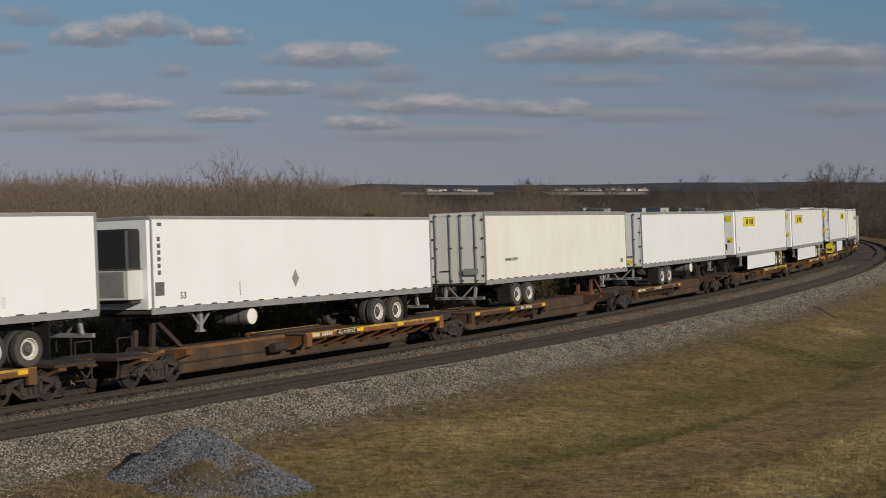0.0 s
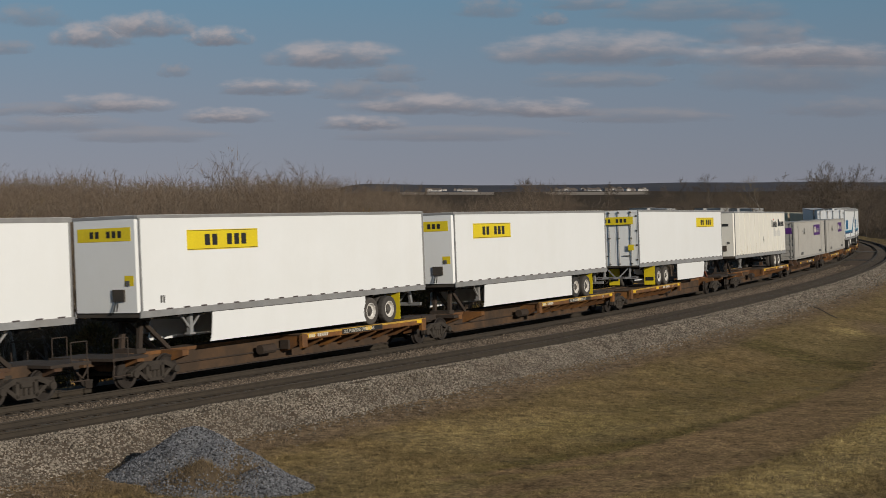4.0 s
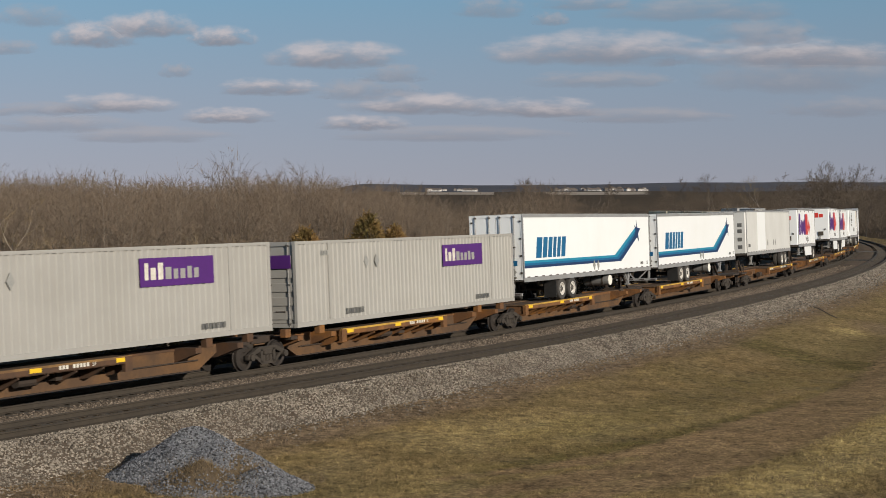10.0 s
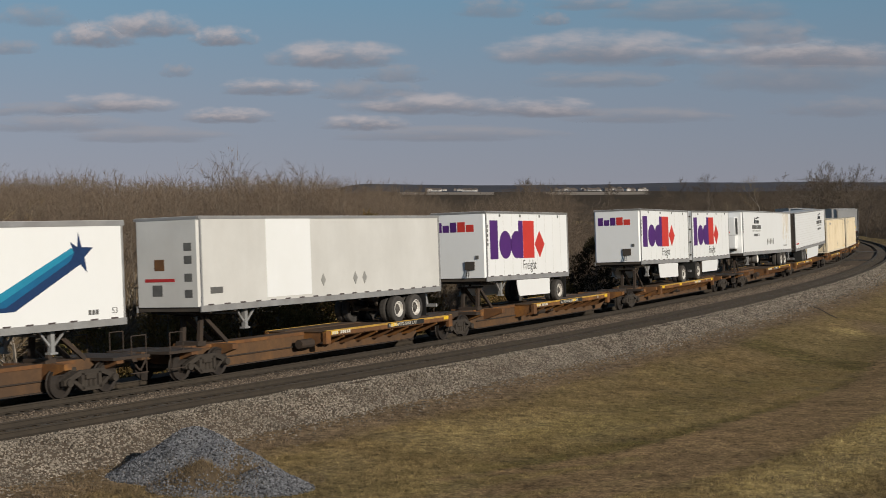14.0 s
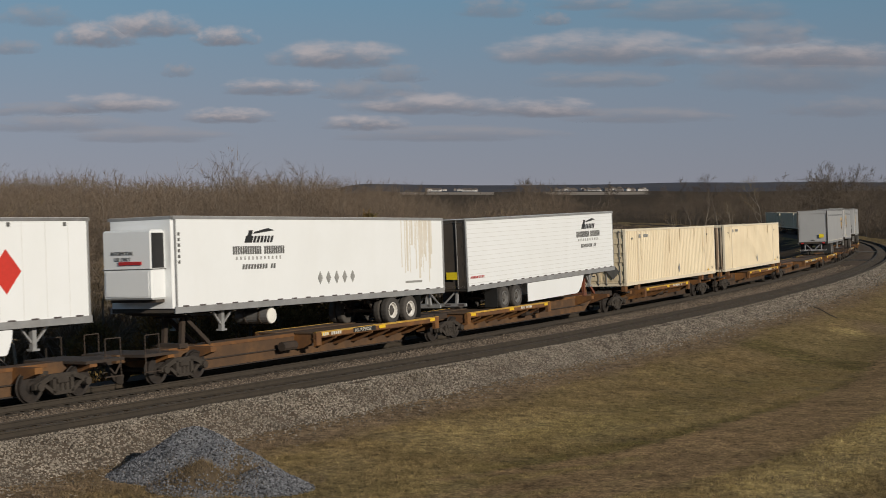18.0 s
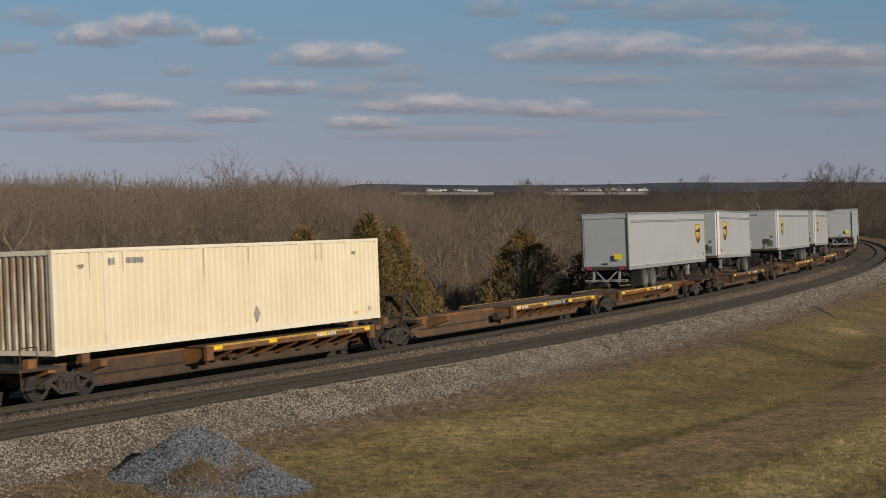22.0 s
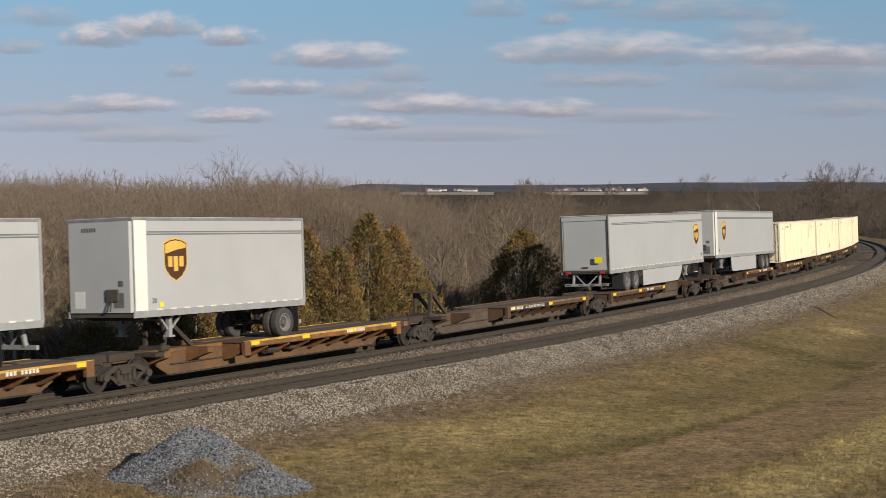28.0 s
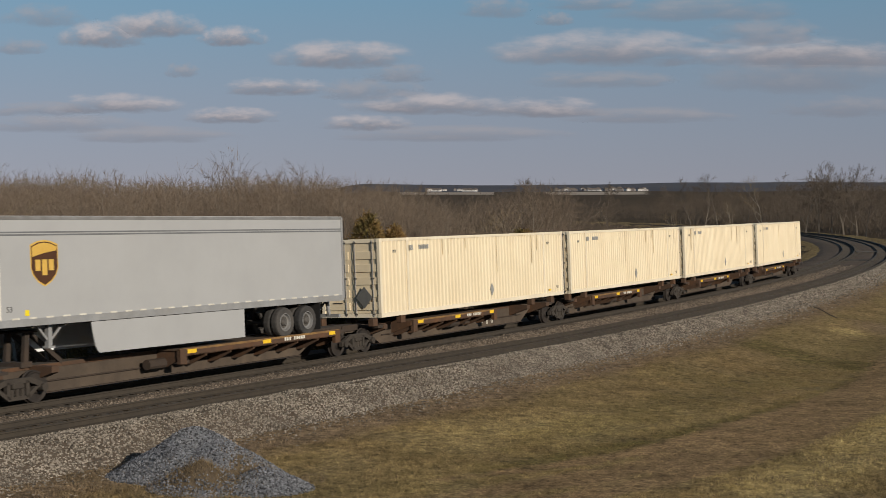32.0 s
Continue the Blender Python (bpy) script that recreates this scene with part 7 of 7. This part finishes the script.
# ---- clouds ----
def cloud_material(name, alpha, bright):
    m = bpy.data.materials.new(name)
    m.use_nodes = True
    n, l = m.node_tree.nodes, m.node_tree.links
    for q in list(n):
        n.remove(q)
    out = n.new("ShaderNodeOutputMaterial")
    co, info = n.new("ShaderNodeTexCoord"), n.new("ShaderNodeObjectInfo")
    sep = n.new("ShaderNodeSeparateXYZ")
    l.new(co.outputs["Object"], sep.inputs[0])

    def math_node(op, a, b=None, c=None):
        q = n.new("ShaderNodeMath")
        q.operation = op
        for i, v in enumerate((a, b, c)):
            if v is None:
                continue
            if isinstance(v, (int, float)):
                q.inputs[i].default_value = v
            else:
                l.new(v, q.inputs[i])
        return q.outputs[0]
    # a flat base and a domed top
    z = sep.outputs["Z"]
    lower = math_node("MULTIPLY", math_node("MINIMUM", math_node("ADD", z, 0.25), 0.0), 1.5)
    zz = math_node("ADD", z, lower)
    r2 = math_node("ADD", math_node("POWER", sep.outputs["X"], 2.0), math_node("POWER", zz, 2.0))
    mp = n.new("ShaderNodeMapping")
    mp.inputs["Scale"].default_value = (2.0, 1, 1.35)
    ad = n.new("ShaderNodeVectorMath")
    ad.operation = "MULTIPLY_ADD"
    comb = n.new("ShaderNodeCombineXYZ")
    for i in range(3):
        l.new(info.outputs["Random"], comb.inputs[i])
    l.new(comb.outputs[0], ad.inputs[0])
    ad.inputs[1].default_value = (40, 30, 50)
    l.new(co.outputs["Object"], ad.inputs[2])
    l.new(ad.outputs[0], mp.inputs["Vector"])
    t = n.new("ShaderNodeTexNoise")
    t.inputs["Scale"].default_value, t.inputs["Detail"].default_value, t.inputs["Roughness"].default_value = 1.3, 6, 0.55
    l.new(mp.outputs[0], t.inputs["Vector"])
    dens = math_node("ADD", math_node("SUBTRACT", 0.72, r2), math_node("MULTIPLY", math_node("SUBTRACT", t.outputs["Fac"], 0.5), 2.0))
    edge = n.new("ShaderNodeMapRange")
    edge.interpolation_type = "SMOOTHSTEP"
    edge.inputs["From Min"].default_value, edge.inputs["From Max"].default_value = -0.2, 0.95
    edge.inputs["To Max"].default_value = alpha
    l.new(dens, edge.inputs["Value"])
    rim = n.new("ShaderNodeMapRange")
    rim.interpolation_type = "SMOOTHSTEP"
    rim.inputs["From Min"].default_value, rim.inputs["From Max"].default_value = 1.0, 0.6
    l.new(r2, rim.inputs["Value"])
    # sunlit top and shaded base are painted into the cloud's own glow
    tone = n.new("ShaderNodeMapRange")
    tone.interpolation_type = "SMOOTHSTEP"
    tone.inputs["From Min"].default_value, tone.inputs["From Max"].default_value = -0.3, 0.55
    l.new(math_node("ADD", z, math_node("MULTIPLY", math_node("SUBTRACT", t.outputs["Fac"], 0.5), 1.3)), tone.inputs["Value"])
    mix = n.new("ShaderNodeMix")
    mix.data_type = "RGBA"
    mix.inputs[6].default_value = (0.228, 0.232, 0.272, 1)
    mix.inputs[7].default_value = (0.54 * bright, 0.49 * bright, 0.5 * bright, 1)
    l.new(tone.outputs[0], mix.inputs[0])
    em, tr, mx = n.new("ShaderNodeEmission"), n.new("ShaderNodeBsdfTransparent"), n.new("ShaderNodeMixShader")
    l.new(mix.outputs[2], em.inputs["Color"])
    l.new(math_node("MULTIPLY", edge.outputs[0], rim.outputs[0]), mx.inputs[0])
    l.new(tr.outputs[0], mx.inputs[1])
    l.new(em.outputs[0], mx.inputs[2])
    l.new(mx.outputs[0], out.inputs["Surface"])
    return m


CLOUD_A, CLOUD_B = cloud_material("cumulus", 0.86, 1.0), cloud_material("thin_cloud", 0.5, 0.75)
CLOUDS = [  # bearing in picture widths from the middle, height, width, depth, drift, thin
    (255, 44, 105, 30, 20, 0), (165, 62, 95, 28, 20, 0), (55, 28, 90, 26, 28, 1), (385, 64, 70, 22, 26, 0), (10, 80, 60, 18, 26, 1), (588, 98, 145, 30, 16, 0),
    (695, 129, 80, 20, 14, 1), (310, 122, 40, 16, 16, 1), (472, 152, 110, 20, 16, 0), (195, 182, 130, 22, 12, 0), (402, 202, 100, 18, 10, 0), (60, 190, 110, 16, 10, 1),
    (745, 183, 165, 24, 8, 0), (640, 215, 95, 18, 8, 0), (935, 190, 160, 22, 8, 0), (1062, 90, 235, 40, 12, 0), (1420, 96, 235, 36, 8, 0), (650, 158, 110, 24, 10, 1),
    (1420, 132, 220, 50, 6, 1), (862, 14, 75, 24, 14, 1), (1030, 4, 100, 18, 12, 1), (1230, 16, 200, 32, 10, 1), (970, 32, 40, 16, 10, 1), (1350, 60, 120, 30, 8, 1),
    (1140, 203, 180, 18, 8, 1), (260, 236, 190, 18, 8, 1), (100, 216, 170, 20, 8, 1), (1490, 190, 150, 22, 4, 1), (1060, 140, 150, 20, 8, 1), (800, 235, 240, 18, 6, 1)]
DRIFTS = []


def make_clouds():
    n = 12
    for px, py, w, h, drift, thin in CLOUDS:
        d = 3600.0
        k = d / 2610.0
        verts, faces = [], []
        for j in range(n + 1):
            for i in range(n + 1):
                u, v = -1 + 2 * i / n, -1 + 2 * j / n
                verts.append((u, 0.12 * (1 - u * u) * (1 - v * v) * -1, v))
        q = np.arange((n + 1) ** 2).reshape(n + 1, n + 1)
        faces = np.stack([q[:-1, :-1], q[:-1, 1:], q[1:, 1:], q[1:, :-1]], -1).reshape(-1, 4)
        ob = tagged(new("cloud", raw_mesh("cloud", verts, faces, CLOUD_B if thin else CLOUD_A, True)), "flat-based fair-weather cloud over the far hills", "cloud", "clouds", "structure")
        ob.scale = (w * 1.04 * k, 60, h * 1.3 * k)
        x0, z0 = (px - 784) * k, EYE_Z + (364 - py - 6) * k
        DRIFTS.append((ob, x0, d, z0, drift * k))


make_clouds()


# ---- thin dark strands added across the bed where the line swings away ----
def cable(s0, lat0, s1, lat1, r, label):
    t = tagged(new("ground_cable"), label, "cable", "cables across the line")
    bm = bmesh.new()
    n = 24
    pts = []
    for i in range(n + 1):
        q = i / n
        s, lat = s0 + (s1 - s0) * q + 0.25 * math.sin(9 * q + s0), lat0 + (lat1 - lat0) * q
        x, y = on_line(s, lat)
        rail = any(abs(lat - c - sg * GAUGE) < 0.16 for c in (0.0, TRACK_2) for sg in (-1, 1))
        pts.append(Vector((x, y, max(bed_z(s, lat), ground_z(x, y)) + (0.12 if rail else r * 0.6))))
    for p, q in zip(pts, pts[1:]):
        rod(bm, p, q, r, 6)
    part("sheath", bm, RUBBER, t)


cable(150.0, 0.9, 152.0, 8.6, 0.09, "thin black strand across the stone between the tracks")
cable(121.0, 0.9, 123.5, 9.0, 0.09, "thin black strand across the second track")
cable(59.5, 5.7, 48.5, 10.4, 0.022, "thin black strand down the stone shoulder")


motions()
